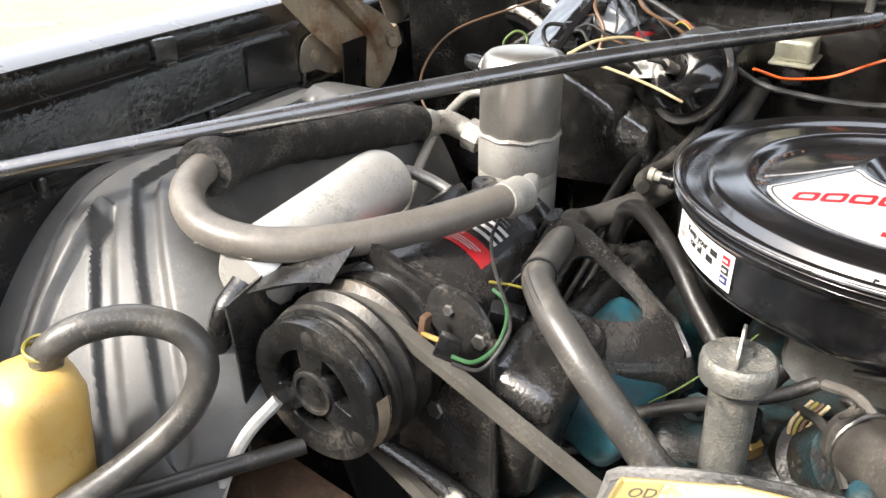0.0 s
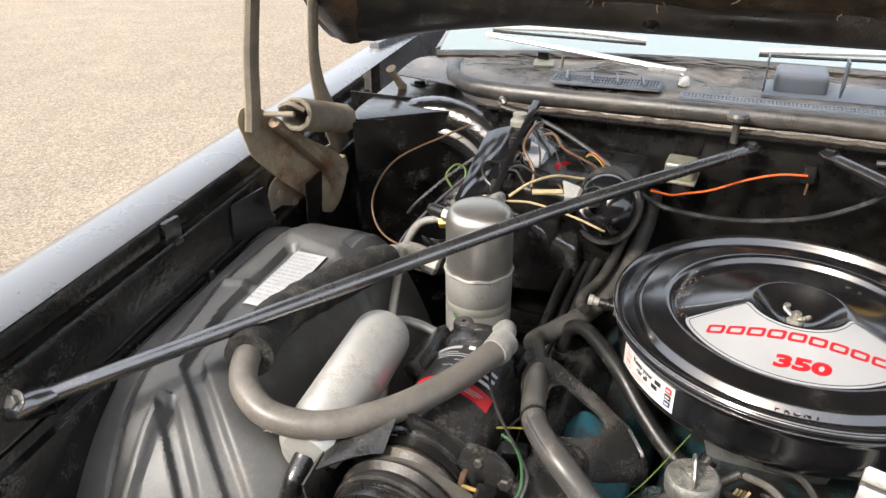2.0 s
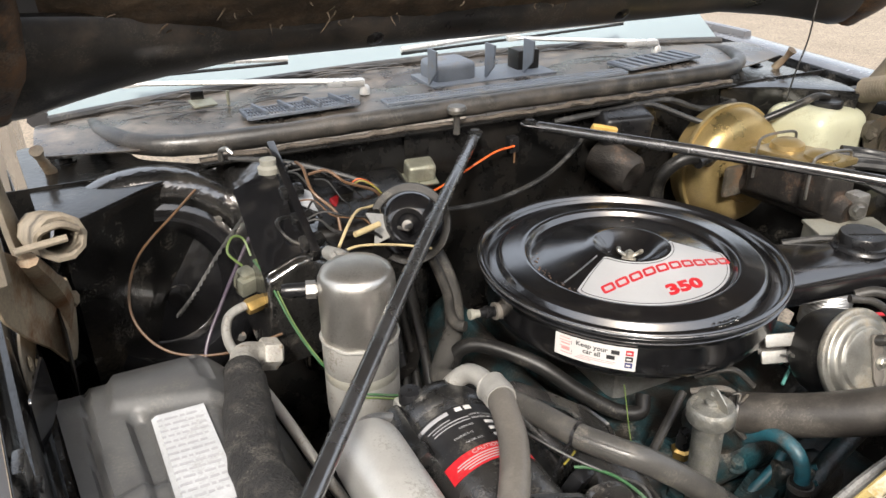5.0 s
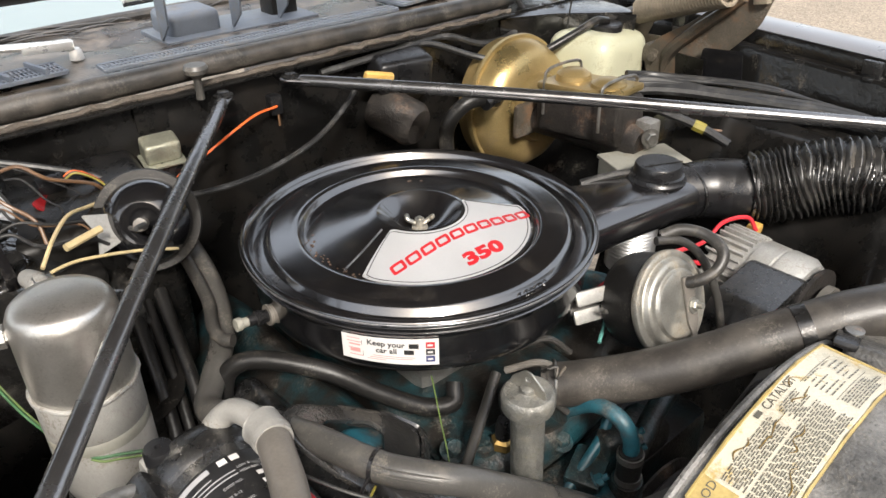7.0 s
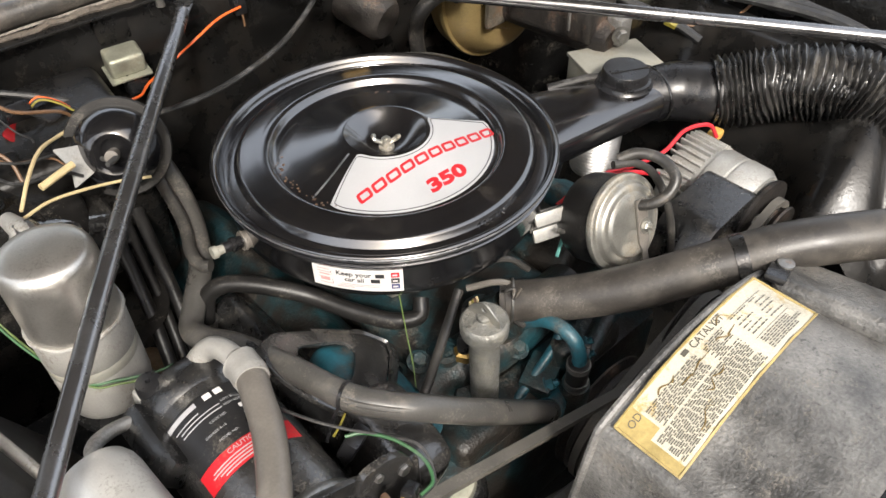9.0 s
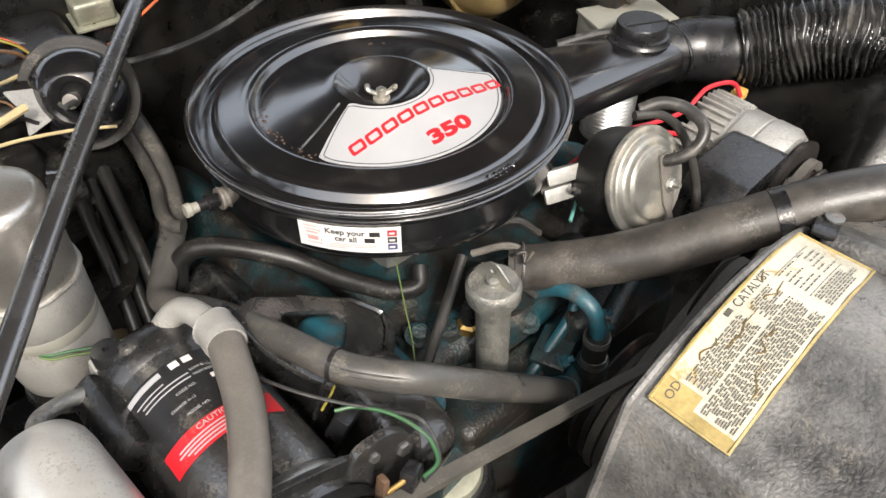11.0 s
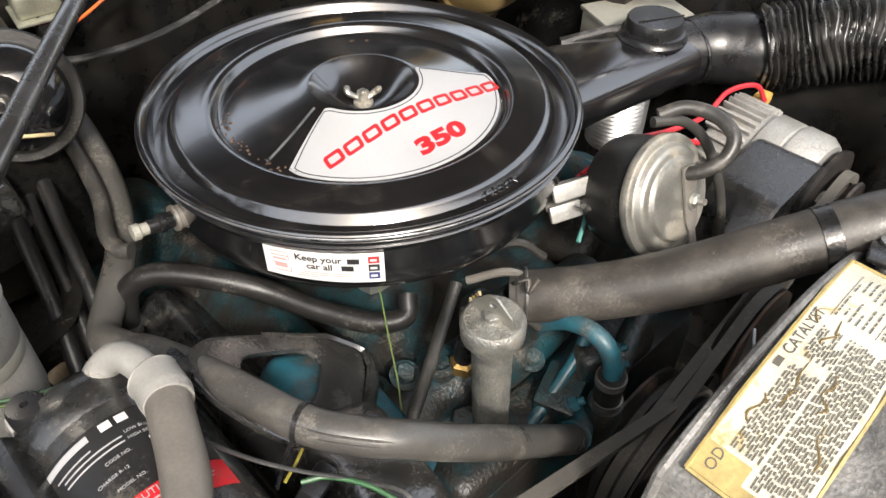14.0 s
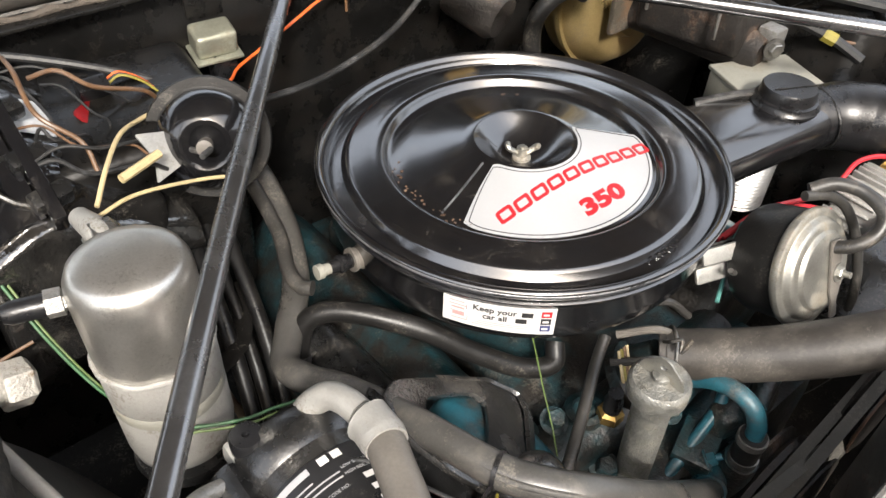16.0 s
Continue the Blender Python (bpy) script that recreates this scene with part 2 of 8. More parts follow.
M_COWL = surface("faded_cowl_paint", (0.078, 0.063, 0.050), 0.30, 0, 0.5, 12, 260, 0.12, spots=(0.25, 0.215, 0.18), spot_scale=12, spot_at=0.58, spot_soft=0.12, spot_rough=0.6, ior=1.7)
M_GRILLE = surface("blue_grey_plastic", (0.15, 0.17, 0.20), 0.5, 0, 0.15, 20, 300, 0.05, spots=(0.20, 0.18, 0.155), spot_scale=30, spot_at=0.64)
M_SEAL = surface("weathered_seal_rubber", (0.026, 0.024, 0.022), 0.40, 0, 0.3, 10, 240, 0.12, spots=(0.09, 0.076, 0.062), spot_scale=14, spot_at=0.60, spot_soft=0.14, spot_rough=0.6, ior=1.7)
M_CAULK = surface("dried_caulk", (0.10, 0.082, 0.065), 0.8, 0, 0.35, 60, 300, 0.6)
M_PAD = surface("brown_fibre_pad", (0.162, 0.115, 0.074), 0.95, 0, 0.6, 26, 160, 1.0, spots=(0.035, 0.027, 0.020), spot_scale=10, spot_at=0.56, spot_soft=0.1)
M_HOODFRAME = surface("hood_frame_paint", (0.03, 0.029, 0.028), 0.34, 0, 0.35, 10, 240, 0.05, spots=(0.085, 0.066, 0.05), spot_scale=9, spot_at=0.62, spot_soft=0.12, spot_rough=0.6)
M_RAD_HOSE = surface("dusty_radiator_hose", (0.036, 0.032, 0.028), 0.46, 0, 0.3, 14, 420, 0.06, spots=(0.078, 0.069, 0.058), spot_scale=26, spot_at=0.58, spot_soft=0.14, spot_rough=0.6, dust=0.3)
M_HOODRUST = surface("rusty_hood_corner", (0.030, 0.024, 0.019), 0.36, 0, 0.4, 16, 240, 0.15, spots=(0.15, 0.085, 0.045), spot_scale=14, spot_at=0.54, spot_soft=0.08, spot_rough=0.7)
M_HOSE_GREY = surface("grey_heater_hose", (0.068, 0.065, 0.060), 0.34, 0, 0.3, 14, 420, 0.05, spots=(0.13, 0.118, 0.10), spot_scale=34, spot_at=0.64, spot_soft=0.12, spot_rough=0.55, dust=0.5)
M_CAPZINC = surface("pale_zinc_cap", (0.27, 0.268, 0.245), 0.42, 0.55, 0.4, 50, 500, 0.30, spots=(0.13, 0.122, 0.10), spot_scale=90, spot_at=0.57, spot_soft=0.10, dust=0.7)
M_PLATE = surface("dusty_steel_bracket", (0.030, 0.029, 0.028), 0.24, 0, 0.4, 18, 300, 0.12, spots=(0.15, 0.11, 0.06), spot_scale=55, spot_at=0.75, spot_soft=0.05, spot_rough=0.6, ior=1.8, dust=0.3)
# dark version of the hinge steel, with shade put into its colour
M_HINGE_DARK = surface("shade_dark_dusty_steel", (0.075, 0.063, 0.047), 0.6, 0.1, 0.4, 22, 300, 0.2, spots=(0.12, 0.065, 0.03), spot_scale=18, spot_at=0.6)
M_PULLEY = surface("dusty_pulley_steel", (0.055, 0.052, 0.048), 0.42, 0.5, 0.4, 24, 400, 0.10, spots=(0.11, 0.085, 0.055), spot_scale=30, spot_at=0.62, spot_soft=0.08)
M_PINK = surface("faded_red_print", (0.58, 0.28, 0.27), 0.5, 0, 0.1, 20, 300, 0.0, dust=0)
M_WIPER = surface("bright_wiper_metal", (0.72, 0.71, 0.68), 0.32, 0.35, 0.1, 20, 300, 0.03, dust=0.2)
M_DUCT = surface("dusty_black_duct", (0.022, 0.021, 0.020), 0.30, 0, 0.35, 24, 300, 0.05, spots=(0.07, 0.065, 0.058), spot_scale=40, spot_at=0.64, spot_soft=0.1, spot_rough=0.5, ior=1.9, dust=0.35)
M_ALT = surface("alternator_casting", (0.38, 0.375, 0.355), 0.45, 0.45, 0.25, 24, 400, 0.12, spots=(0.18, 0.165, 0.14), spot_scale=30, spot_at=0.64, dust=0.5)
M_CRUMPLE = surface("glossy_wrinkled_black_plastic", (0.016, 0.0155, 0.0150), 0.13, 0, 0.4, 20, 70, 0.45, spots=(0.055, 0.048, 0.040), spot_scale=30, spot_at=0.70, spot_soft=0.12, spot_rough=0.4, ior=2.2, coat=0.6, dust=0.15)
M_SHEET = surface("wavy_black_sheet_metal", (0.010, 0.0098, 0.0095), 0.20, 0, 0.4, 16, 120, 0.16, spots=(0.045, 0.038, 0.030), spot_scale=24, spot_at=0.70, spot_soft=0.10, spot_rough=0.45, ior=1.6, dust=0.2)
M_CRUST = surface("white_crusted_alloy", (0.46, 0.44, 0.40), 0.55, 0.35, 0.25, 40, 300, 0.35, spots=(0.15, 0.10, 0.055), spot_scale=60, spot_at=0.62, spot_soft=0.05, dust=0.5)
M_BRASS = surface("brass", (0.50, 0.33, 0.11), 0.38, 0.9, 0.25, 40, 400, 0.05, spots=(0.18, 0.12, 0.06), spot_scale=50, spot_at=0.62)
M_COPPER = surface("rust_brown", (0.12, 0.068, 0.04), 0.6, 0.2, 0.4, 30, 300, 0.2)
M_RELAY = surface("olive_relay_metal", (0.34, 0.34, 0.27), 0.45, 0.6, 0.2, 30, 300, 0.05, spots=(0.18, 0.16, 0.11), spot_scale=40, spot_at=0.62)
M_GREYBOX = surface("grey_box_plastic", (0.25, 0.245, 0.21), 0.55, 0, 0.15, 16, 300, 0.04, spots=(0.2, 0.18, 0.14), spot_scale=18, spot_at=0.62)
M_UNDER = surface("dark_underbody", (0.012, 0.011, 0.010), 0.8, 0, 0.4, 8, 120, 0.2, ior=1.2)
M_TYRE = surface("tyre_rubber", (0.02, 0.02, 0.02), 0.8, 0, 0.2, 20, 200, 0.1)
M_UNSEEN_WALL = surface("dark_reflection_wall", (0.14, 0.115, 0.09), 0.9, 0, 0.3, 1.5, 20, 0.1, dust=0)
M_PAINT_LINE = surface("road_line_paint", (0.62, 0.60, 0.56), 0.8, 0, 0.15, 6, 60, 0.2)


def wire_material(name, colour):
    return surface(name, colour, 0.42, 0, 0.15, 60, 400, 0.02, dust=0.15, spots=tuple(0.5 * c + 0.06 for c in colour), spot_scale=40, spot_at=0.62)


W_BLACK = wire_material("black_wire", (0.02, 0.02, 0.02))
W_GREEN = wire_material("green_wire", (0.03, 0.10, 0.035))
W_OLIVE = wire_material("olive_wire", (0.10, 0.15, 0.04))
W_YELLOW = wire_material("yellow_wire", (0.25, 0.21, 0.035))
W_CREAM = wire_material("cream_wire", (0.50, 0.40, 0.22))
W_ORANGE = wire_material("orange_wire", (0.75, 0.13, 0.02))
W_RED = wire_material("red_wire", (0.50, 0.02, 0.03))
W_BROWN = wire_material("brown_wire", (0.13, 0.07, 0.035))
W_WHITE = wire_material("white_wire", (0.62, 0.60, 0.56))
W_CHAR = wire_material("charcoal_wire", (0.055, 0.053, 0.050))
W_TEAL = wire_material("teal_wire", (0.10, 0.28, 0.25))
W_PURPLE = wire_material("purple_wire", (0.045, 0.03, 0.05))


def asphalt():
    m = bpy.data.materials.new("pale_asphalt")
    m.use_nodes = True
    nt = m.node_tree
    N, L = nt.nodes, nt.links
    b = N["Principled BSDF"]
    tc = N.new("ShaderNodeTexCoord")
    big, mid, fine = (N.new("ShaderNodeTexNoise") for _ in range(3))
    for n, s, d in ((big, 0.35, 6), (mid, 3.0, 8), (fine, 110.0, 3)):
        n.inputs["Scale"].default_value, n.inputs["Detail"].default_value = s, d
        L.new(tc.outputs["Object"], n.inputs["Vector"])
    vor = N.new("ShaderNodeTexVoronoi")
    vor.inputs["Scale"].default_value = 60
    L.new(tc.outputs["Object"], vor.inputs["Vector"])
    mix = N.new("ShaderNodeMix")
    mix.data_type = "RGBA"
    mix.inputs["A"].default_value, mix.inputs["B"].default_value = (0.195, 0.157, 0.116, 1), (0.255, 0.212, 0.160, 1)
    L.new(big.outputs["Fac"], mix.inputs["Factor"])
    m2 = N.new("ShaderNodeMix")
    m2.data_type, m2.blend_type = "RGBA", "OVERLAY"
    m2.inputs["Factor"].default_value = 0.22
    L.new(mix.outputs["Result"], m2.inputs["A"])
    L.new(mid.outputs["Fac"], m2.inputs["B"])
    m3 = N.new("ShaderNodeMix")
    m3.data_type, m3.blend_type = "RGBA", "OVERLAY"
    m3.inputs["Factor"].default_value = 0.85
    L.new(m2.outputs["Result"], m3.inputs["A"])
    L.new(fine.outputs["Fac"], m3.inputs["B"])
    chips = N.new("ShaderNodeTexVoronoi")
    chips.inputs["Scale"].default_value = 85
    L.new(tc.outputs["Object"], chips.inputs["Vector"])
    grey = N.new("ShaderNodeRGBToBW")
    L.new(chips.outputs["Color"], grey.inputs[0])
    m5 = N.new("ShaderNodeMix")
    m5.data_type, m5.blend_type = "RGBA", "OVERLAY"
    m5.inputs["Factor"].default_value = 0.45
    L.new(m3.outputs["Result"], m5.inputs["A"])
    L.new(grey.outputs[0], m5.inputs["B"])
    stain = N.new("ShaderNodeTexNoise")
    stain.inputs["Scale"].default_value, stain.inputs["Detail"].default_value = 9.0, 3
    L.new(tc.outputs["Object"], stain.inputs["Vector"])
    sr = N.new("ShaderNodeMapRange")
    sr.inputs["From Min"].default_value, sr.inputs["From Max"].default_value = 0.70, 0.73
    sr.inputs["To Max"].default_value = 0.6
    L.new(stain.outputs["Fac"], sr.inputs["Value"])
    m4 = N.new("ShaderNodeMix")
    m4.data_type = "RGBA"
    m4.inputs["B"].default_value = (0.10, 0.085, 0.07, 1)
    L.new(sr.outputs[0], m4.inputs["Factor"])
    L.new(m5.outputs["Result"], m4.inputs["A"])
    L.new(m4.outputs["Result"], b.inputs["Base Color"])
    b.inputs["Roughness"].default_value = 0.9
    bp = N.new("ShaderNodeBump")
    bp.inputs["Strength"].default_value, bp.inputs["Distance"].default_value = 0.25, 0.006
    L.new(vor.outputs["Distance"], bp.inputs["Height"])
    L.new(bp.outputs[0], b.inputs["Normal"])
    return m


def glass():
    """Windscreen glass; its pale base colour paints reflected sky along with a dust film."""
    m = bpy.data.materials.new("dusty_sky_tinted_glass")
    m.use_nodes = True
    nt = m.node_tree
    b = nt.nodes["Principled BSDF"]
    b.inputs["Base Color"].default_value = (0.30, 0.36, 0.37, 1)
    b.inputs["Transmission Weight"].default_value = 0.35
    b.inputs["IOR"].default_value = 1.52
    b.inputs["Coat Weight"].default_value = 1.0
    b.inputs["Coat Roughness"].default_value = 0.03
    tc = nt.nodes.new("ShaderNodeTexCoord")
    n = nt.nodes.new("ShaderNodeTexNoise")
    n.inputs["Scale"].default_value, n.inputs["Detail"].default_value = 6, 5
    nt.links.new(tc.outputs["Object"], n.inputs["Vector"])
    r = nt.nodes.new("ShaderNodeMapRange")
    r.inputs["To Min"].default_value, r.inputs["To Max"].default_value = 0.05, 0.30
    nt.links.new(n.outputs["Fac"], r.inputs["Value"])
    nt.links.new(r.outputs[0], b.inputs["Roughness"])
    return m


M_ASPHALT, M_GLASS = asphalt(), glass()


# ---- mesh helpers ----
def finish(bm, name, material, smooth=True, angle=38):
    bmesh.ops.recalc_face_normals(bm, faces=bm.faces)
    me = bpy.data.meshes.new(name)
    bm.to_mesh(me)
    bm.free()
    me.materials.append(material)
    if smooth:
        me.polygons.foreach_set("use_smooth", [True] * len(me.polygons))
        me.set_sharp_from_angle(angle=radians(angle))
    return me


def thing(name, base, label, category, group="", kind=""):
    """A top-level empty at the thing's base."""
    ob = new(name)
    ob.location = base
    ob.empty_display_size = 0.02
    return tagged(ob, label, category, group, kind)


def origin_of(ob):
    place = Vector(ob.location)
    while ob.parent:
        ob = ob.parent
        place += ob.location
    return place


def part(name, bm, material, parent, label="", smooth=True, angle=38):
    """One mesh, given in world metres, under a thing or a part."""
    bmesh.ops.translate(bm, verts=bm.verts, vec=-origin_of(parent))
    ob = new(name, finish(bm, name, material, smooth, angle))
    ob.parent = parent
    return tagged(ob, label)


def single(name, bm, material, label, category, base=None, group="", kind="", smooth=True, angle=38):
    """A top-level thing that is one mesh."""
    if base is None:
        base = min((v.co for v in bm.verts), key=lambda c: c.z).copy()
    base = Vector(base)
    bmesh.ops.translate(bm, verts=bm.verts, vec=-base)
    ob = new(name, finish(bm, name, material, smooth, angle))
    ob.location = base
    return tagged(ob, label, category, group, kind)


def axis_pose(p, d, up=(0, 0, 1)):
    """A pose at p whose z runs along d."""
    z = Vector(d).normalized()
    u = Vector(up)
    if abs(z.dot(u)) > 0.98:
        u = Vector((0, 1, 0))
    x = u.cross(z).normalized()
    y = z.cross(x)
    return Matrix.Translation(p) @ Matrix((x, y, z)).transposed().to_4x4()


def lathe(profile, m=None, segs=40, bm=None):
    """Revolves (radius, height) round z."""
    bm = bm or bmesh.new()
    m = m or Matrix.Identity(4)
    rings = []
    for r, z in profile:
        if r < 1e-6:
            rings.append([bm.verts.new(m @ Vector((0, 0, z)))])
        else:
            rings.append([bm.verts.new(m @ Vector((r * math.cos(a), r * math.sin(a), z))) for a in (2 * math.pi * k / segs for k in range(segs))])
    for a, b in zip(rings, rings[1:]):
        for k in range(segs):
            n = (k + 1) % segs
            if len(a) == 1 and len(b) == 1:
                break
            if len(a) == 1:
                bm.faces.new((a[0], b[k], b[n]))
            elif len(b) == 1:
                bm.faces.new((a[k], a[n], b[0]))
            else:
                bm.faces.new((a[k], a[n], b[n], b[k]))
    return bm


def spline(points, sub=8):
    """Catmull-Rom points, with the fraction of the way."""
    P = [Vector(p) for p in points]
    if len(P) == 2:
        return [P[0].lerp(P[1], k / 2) for k in range(3)]
    out = []
    Q = [2 * P[0] - P[1], *P, 2 * P[-1] - P[-2]]
    for i in range(1, len(Q) - 2):
        a, b, c, d = Q[i - 1 : i + 3]
        for k in range(sub):
            t = k / sub
            out.append(0.5 * ((2 * b) + (c - a) * t + (2 * a - 5 * b + 4 * c - d) * t * t + (3 * b - a - 3 * c + d) * t ** 3))
    out.append(P[-1])
    return out


def tube(points, r, segs=14, sub=8, bm=None, wobble=0.0, flat=1.0, smooth_path=True):
    """A round tube along the points; r is a radius or one radius for each point."""
    bm = bm or bmesh.new()
    path = spline(points, sub) if smooth_path else [Vector(p) for p in points]
    n = len(path)
    if isinstance(r, (int, float)):
        radii = [r] * n
    else:
        radii = [float(v) for v in np.interp(np.linspace(0, len(r) - 1, n), range(len(r)), r)]
    rings, normal = [], None
    for i, p in enumerate(path):
        d = (path[min(i + 1, n - 1)] - path[max(i - 1, 0)]).normalized()
        if normal is None:
            u = Vector((0, 0, 1)) if abs(d.z) < 0.9 else Vector((1, 0, 0))
            normal = (u - d * u.dot(d)).normalized()
        else:
            normal = (normal - d * normal.dot(d)).normalized()
        side = d.cross(normal)
        rr = radii[i] * (1 + wobble * noise.noise(p * 60))
        rings.append([bm.verts.new(p + (normal * math.sin(a) * flat + side * math.cos(a)) * rr) for a in (2 * math.pi * k / segs for k in range(segs))])
    for a, b in zip(rings, rings[1:]):
        for k in range(segs):
            bm.faces.new((a[k], a[(k + 1) % segs], b[(k + 1) % segs], b[k]))
    bm.faces.new(rings[0][::-1])
    bm.faces.new(rings[-1])
    return bm


def block(size, m=None, bevel=0.003, segs=2, bm=None):
    """A box of that size centred on the pose m, with rounded edges."""
    own = bmesh.new()
    bmesh.ops.create_cube(own, size=1.0, matrix=Matrix.Diagonal((*size, 1)))
    if bevel:
        bmesh.ops.bevel(own, geom=own.edges[:], offset=bevel, segments=segs, affect="EDGES", profile=0.6)
    bmesh.ops.transform(own, matrix=m or Matrix.Identity(4), verts=own.verts)
    return join(bm, own)


def join(bm, own):
    if bm is None:
        return own
    me = bpy.data.meshes.new("tmp")
    own.to_mesh(me)
    own.free()
    bm.from_mesh(me)
    bpy.data.meshes.remove(me)
    return bm


def plate(outline, thick, m=None, holes=(), bevel=0.0, bm=None):
    """A flat plate in the xy plane of m with holes, thick along z."""
    own = bmesh.new()
    edges = []
    for loop in (outline, *holes):
        vs = [own.verts.new((x, y, 0)) for x, y in loop]
        edges += [own.edges.new((vs[k], vs[(k + 1) % len(vs)])) for k in range(len(vs))]
    bmesh.ops.triangle_fill(own, edges=edges, use_beauty=True, use_dissolve=False)
    out = bmesh.ops.extrude_face_region(own, geom=own.faces[:])
    bmesh.ops.translate(own, verts=[v for v in out["geom"] if isinstance(v, bmesh.types.BMVert)], vec=(0, 0, thick))
    if bevel:
        bmesh.ops.recalc_face_normals(own, faces=own.faces)
        sharp = [e for e in own.edges if len(e.link_faces) == 2 and e.calc_face_angle(0) > 0.6]
        bmesh.ops.bevel(own, geom=sharp, offset=bevel, segments=2, affect="EDGES", profile=0.6)
    bmesh.ops.transform(own, matrix=m or Matrix.Identity(4), verts=own.verts)
    return join(bm, own)


def rounded(points, r, n=4):
    """A polygon with rounded corners."""
    out = []
    P = [Vector(p) for p in points]
    for i, p in enumerate(P):
        a, b = P[i - 1], P[(i + 1) % len(P)]
        da, db = (a - p), (b - p)
        k = min(r, 0.45 * da.length, 0.45 * db.length)
        s, e = p + da.normalized() * k, p + db.normalized() * k
        for j in range(n + 1):
            t = j / n
            q = s * (1 - t) ** 2 + p * 2 * t * (1 - t) + e * t * t
            out.append((q.x, q.y))
    return out


def sheet(f, nu, nv, thick=0.0, bm=None):
    """A surface f(u, v) with u and v from 0 to 1, given a thickness."""
    own = bmesh.new()
    g = [[own.verts.new(f(i / nu, j / nv)) for j in range(nv + 1)] for i in range(nu + 1)]
    for i in range(nu):
        for j in range(nv):
            own.faces.new((g[i][j], g[i + 1][j], g[i + 1][j + 1], g[i][j + 1]))
    if thick:
        bmesh.ops.recalc_face_normals(own, faces=own.faces)
        bmesh.ops.solidify(own, geom=own.faces[:], thickness=thick)
    return join(bm, own)


def hexbolt(m, r=0.008, h=0.006, bm=None, washer=True, shank=0.0):
    """A hexagonal bolt head that stands on m's plane, on a washer."""
    bm = bm or bmesh.new()
    if washer:
        lathe([(0, 0), (r * 1.5, 0), (r * 1.5, 0.0015), (0, 0.0015)], m, 20, bm)
    lathe([(0, 0.001), (r, 0.001), (r, h * 0.85), (r * 0.85, h), (0, h)], m, 6, bm)
    if shank:
        lathe([(0, h), (r * 0.5, h), (r * 0.5, h + shank), (0, h + shank)], m, 12, bm)
    return bm


def lettering(body, size, m, depth=0.0006, align="CENTER", bend=None, slant=0.0, squash=1.0, weight=0.0):
    """Letters of the built-in font as a mesh."""
    cu = bpy.data.curves.new("letters", "FONT")
    cu.body, cu.size, cu.extrude, cu.align_x, cu.align_y = body, size, depth, align, "CENTER"
    cu.resolution_u, cu.shear, cu.offset = 3, slant, weight
    ob = new("letters", cu)
    bpy.context.view_layer.update()
    me = bpy.data.meshes.new_from_object(ob.evaluated_get(bpy.context.evaluated_depsgraph_get()))
    bpy.data.objects.remove(ob)
    bpy.data.curves.remove(cu)
    bm = bmesh.new()
    bm.from_mesh(me)
    bpy.data.meshes.remove(me)
    for v in bm.verts:
        v.co.x *= squash
    if bend:
        for v in bm.verts:
            v.co = bend(v.co)
    bmesh.ops.transform(bm, matrix=m, verts=bm.verts)
    return bm


def cable(name, points, r, material, label, category="wire", group="", segs=8, sub=8):
    return single(name, tube(points, r, segs, sub), material, label, category, group=group)


# ---- ground ----
def build_ground():
    bm = sheet(lambda u, v: Vector((-220 + 440 * u, -220 + 440 * v, 0)), 8, 8)
    single("ground", bm, M_ASPHALT, "pale tan worn asphalt of a car park", "ground", (0, 0, 0), kind="structure", smooth=False)
    for a, b in (((-6.25, 2.76), (-9.0, 0.7)), ((-9.3, 4.93), (-13.0, 2.6)), ((-3.66, 0.80), (-5.0, -0.35))):
        a, b = Vector((*a, 0.004)), Vector((*b, 0.004))
        side = (b - a).cross(Vector((0, 0, 1))).normalized() * 0.05
        bm = bmesh.new()
        bm.faces.new([bm.verts.new(p) for p in (a - side, b - side, b + side, a + side)])
        single("road_marking", bm, M_PAINT_LINE, "faded white parking line painted on the asphalt", "road marking", group="parking lines", kind="structure", smooth=False)


    # unseen wall, added so that glossy black parts reflect something dark in front
    wall = block((18.0, 0.25, 3.4), Matrix.Translation((0, -4.7, 1.7)), 0.02)
    single("unseen_front_wall", wall, M_UNSEEN_WALL, "unseen plain brown wall, added to darken reflections from the front", "wall", kind="structure")


# ---- car body ----
def edge_x(y):
    """Half width of the bay at the fender's inner edge."""
    return 0.7835 + 0.138 * y


def away(x, y, a, b):
    """Distance from the segment a-b."""
    px, py, dx, dy = x - a[0], y - a[1], b[0] - a[0], b[1] - a[1]
    t = max(0.0, min(1.0, (px * dx + py * dy) / (dx * dx + dy * dy)))
    return math.hypot(px - dx * t, py - dy * t)


def dent(x, y, a, b, width):
    """Closeness, 1 on the segment a-b and 0 away from it."""
    return math.exp(-((away(x, y, a, b) / width) ** 2))


def press(x, y, line, flat, slope):
    """A pressed bead along a line of points: 1 on its flat, falling to 0 over the slope."""
    d = min(away(x, y, a, b) for a, b in zip(line, line[1:]))
    k = max(0.0, min(1.0, (flat + slope - d) / slope))
    return k * k * (3 - 2 * k)


def step(v, slope):
    k = max(0.0, min(1.0, v / slope + 0.5))
    return k * k * (3 - 2 * k)


INNER_GROOVE = [(0.666, -0.085), (0.650, -0.25), (0.620, -0.36), (0.545, -0.42), (0.45, -0.49)]
OUTER_LINE = [(0.716, 0.02), (0.708, -0.12), (0.700, -0.21), (0.674, -0.307), (0.655, -0.423), (0.640, -0.47), (0.60, -0.60)]


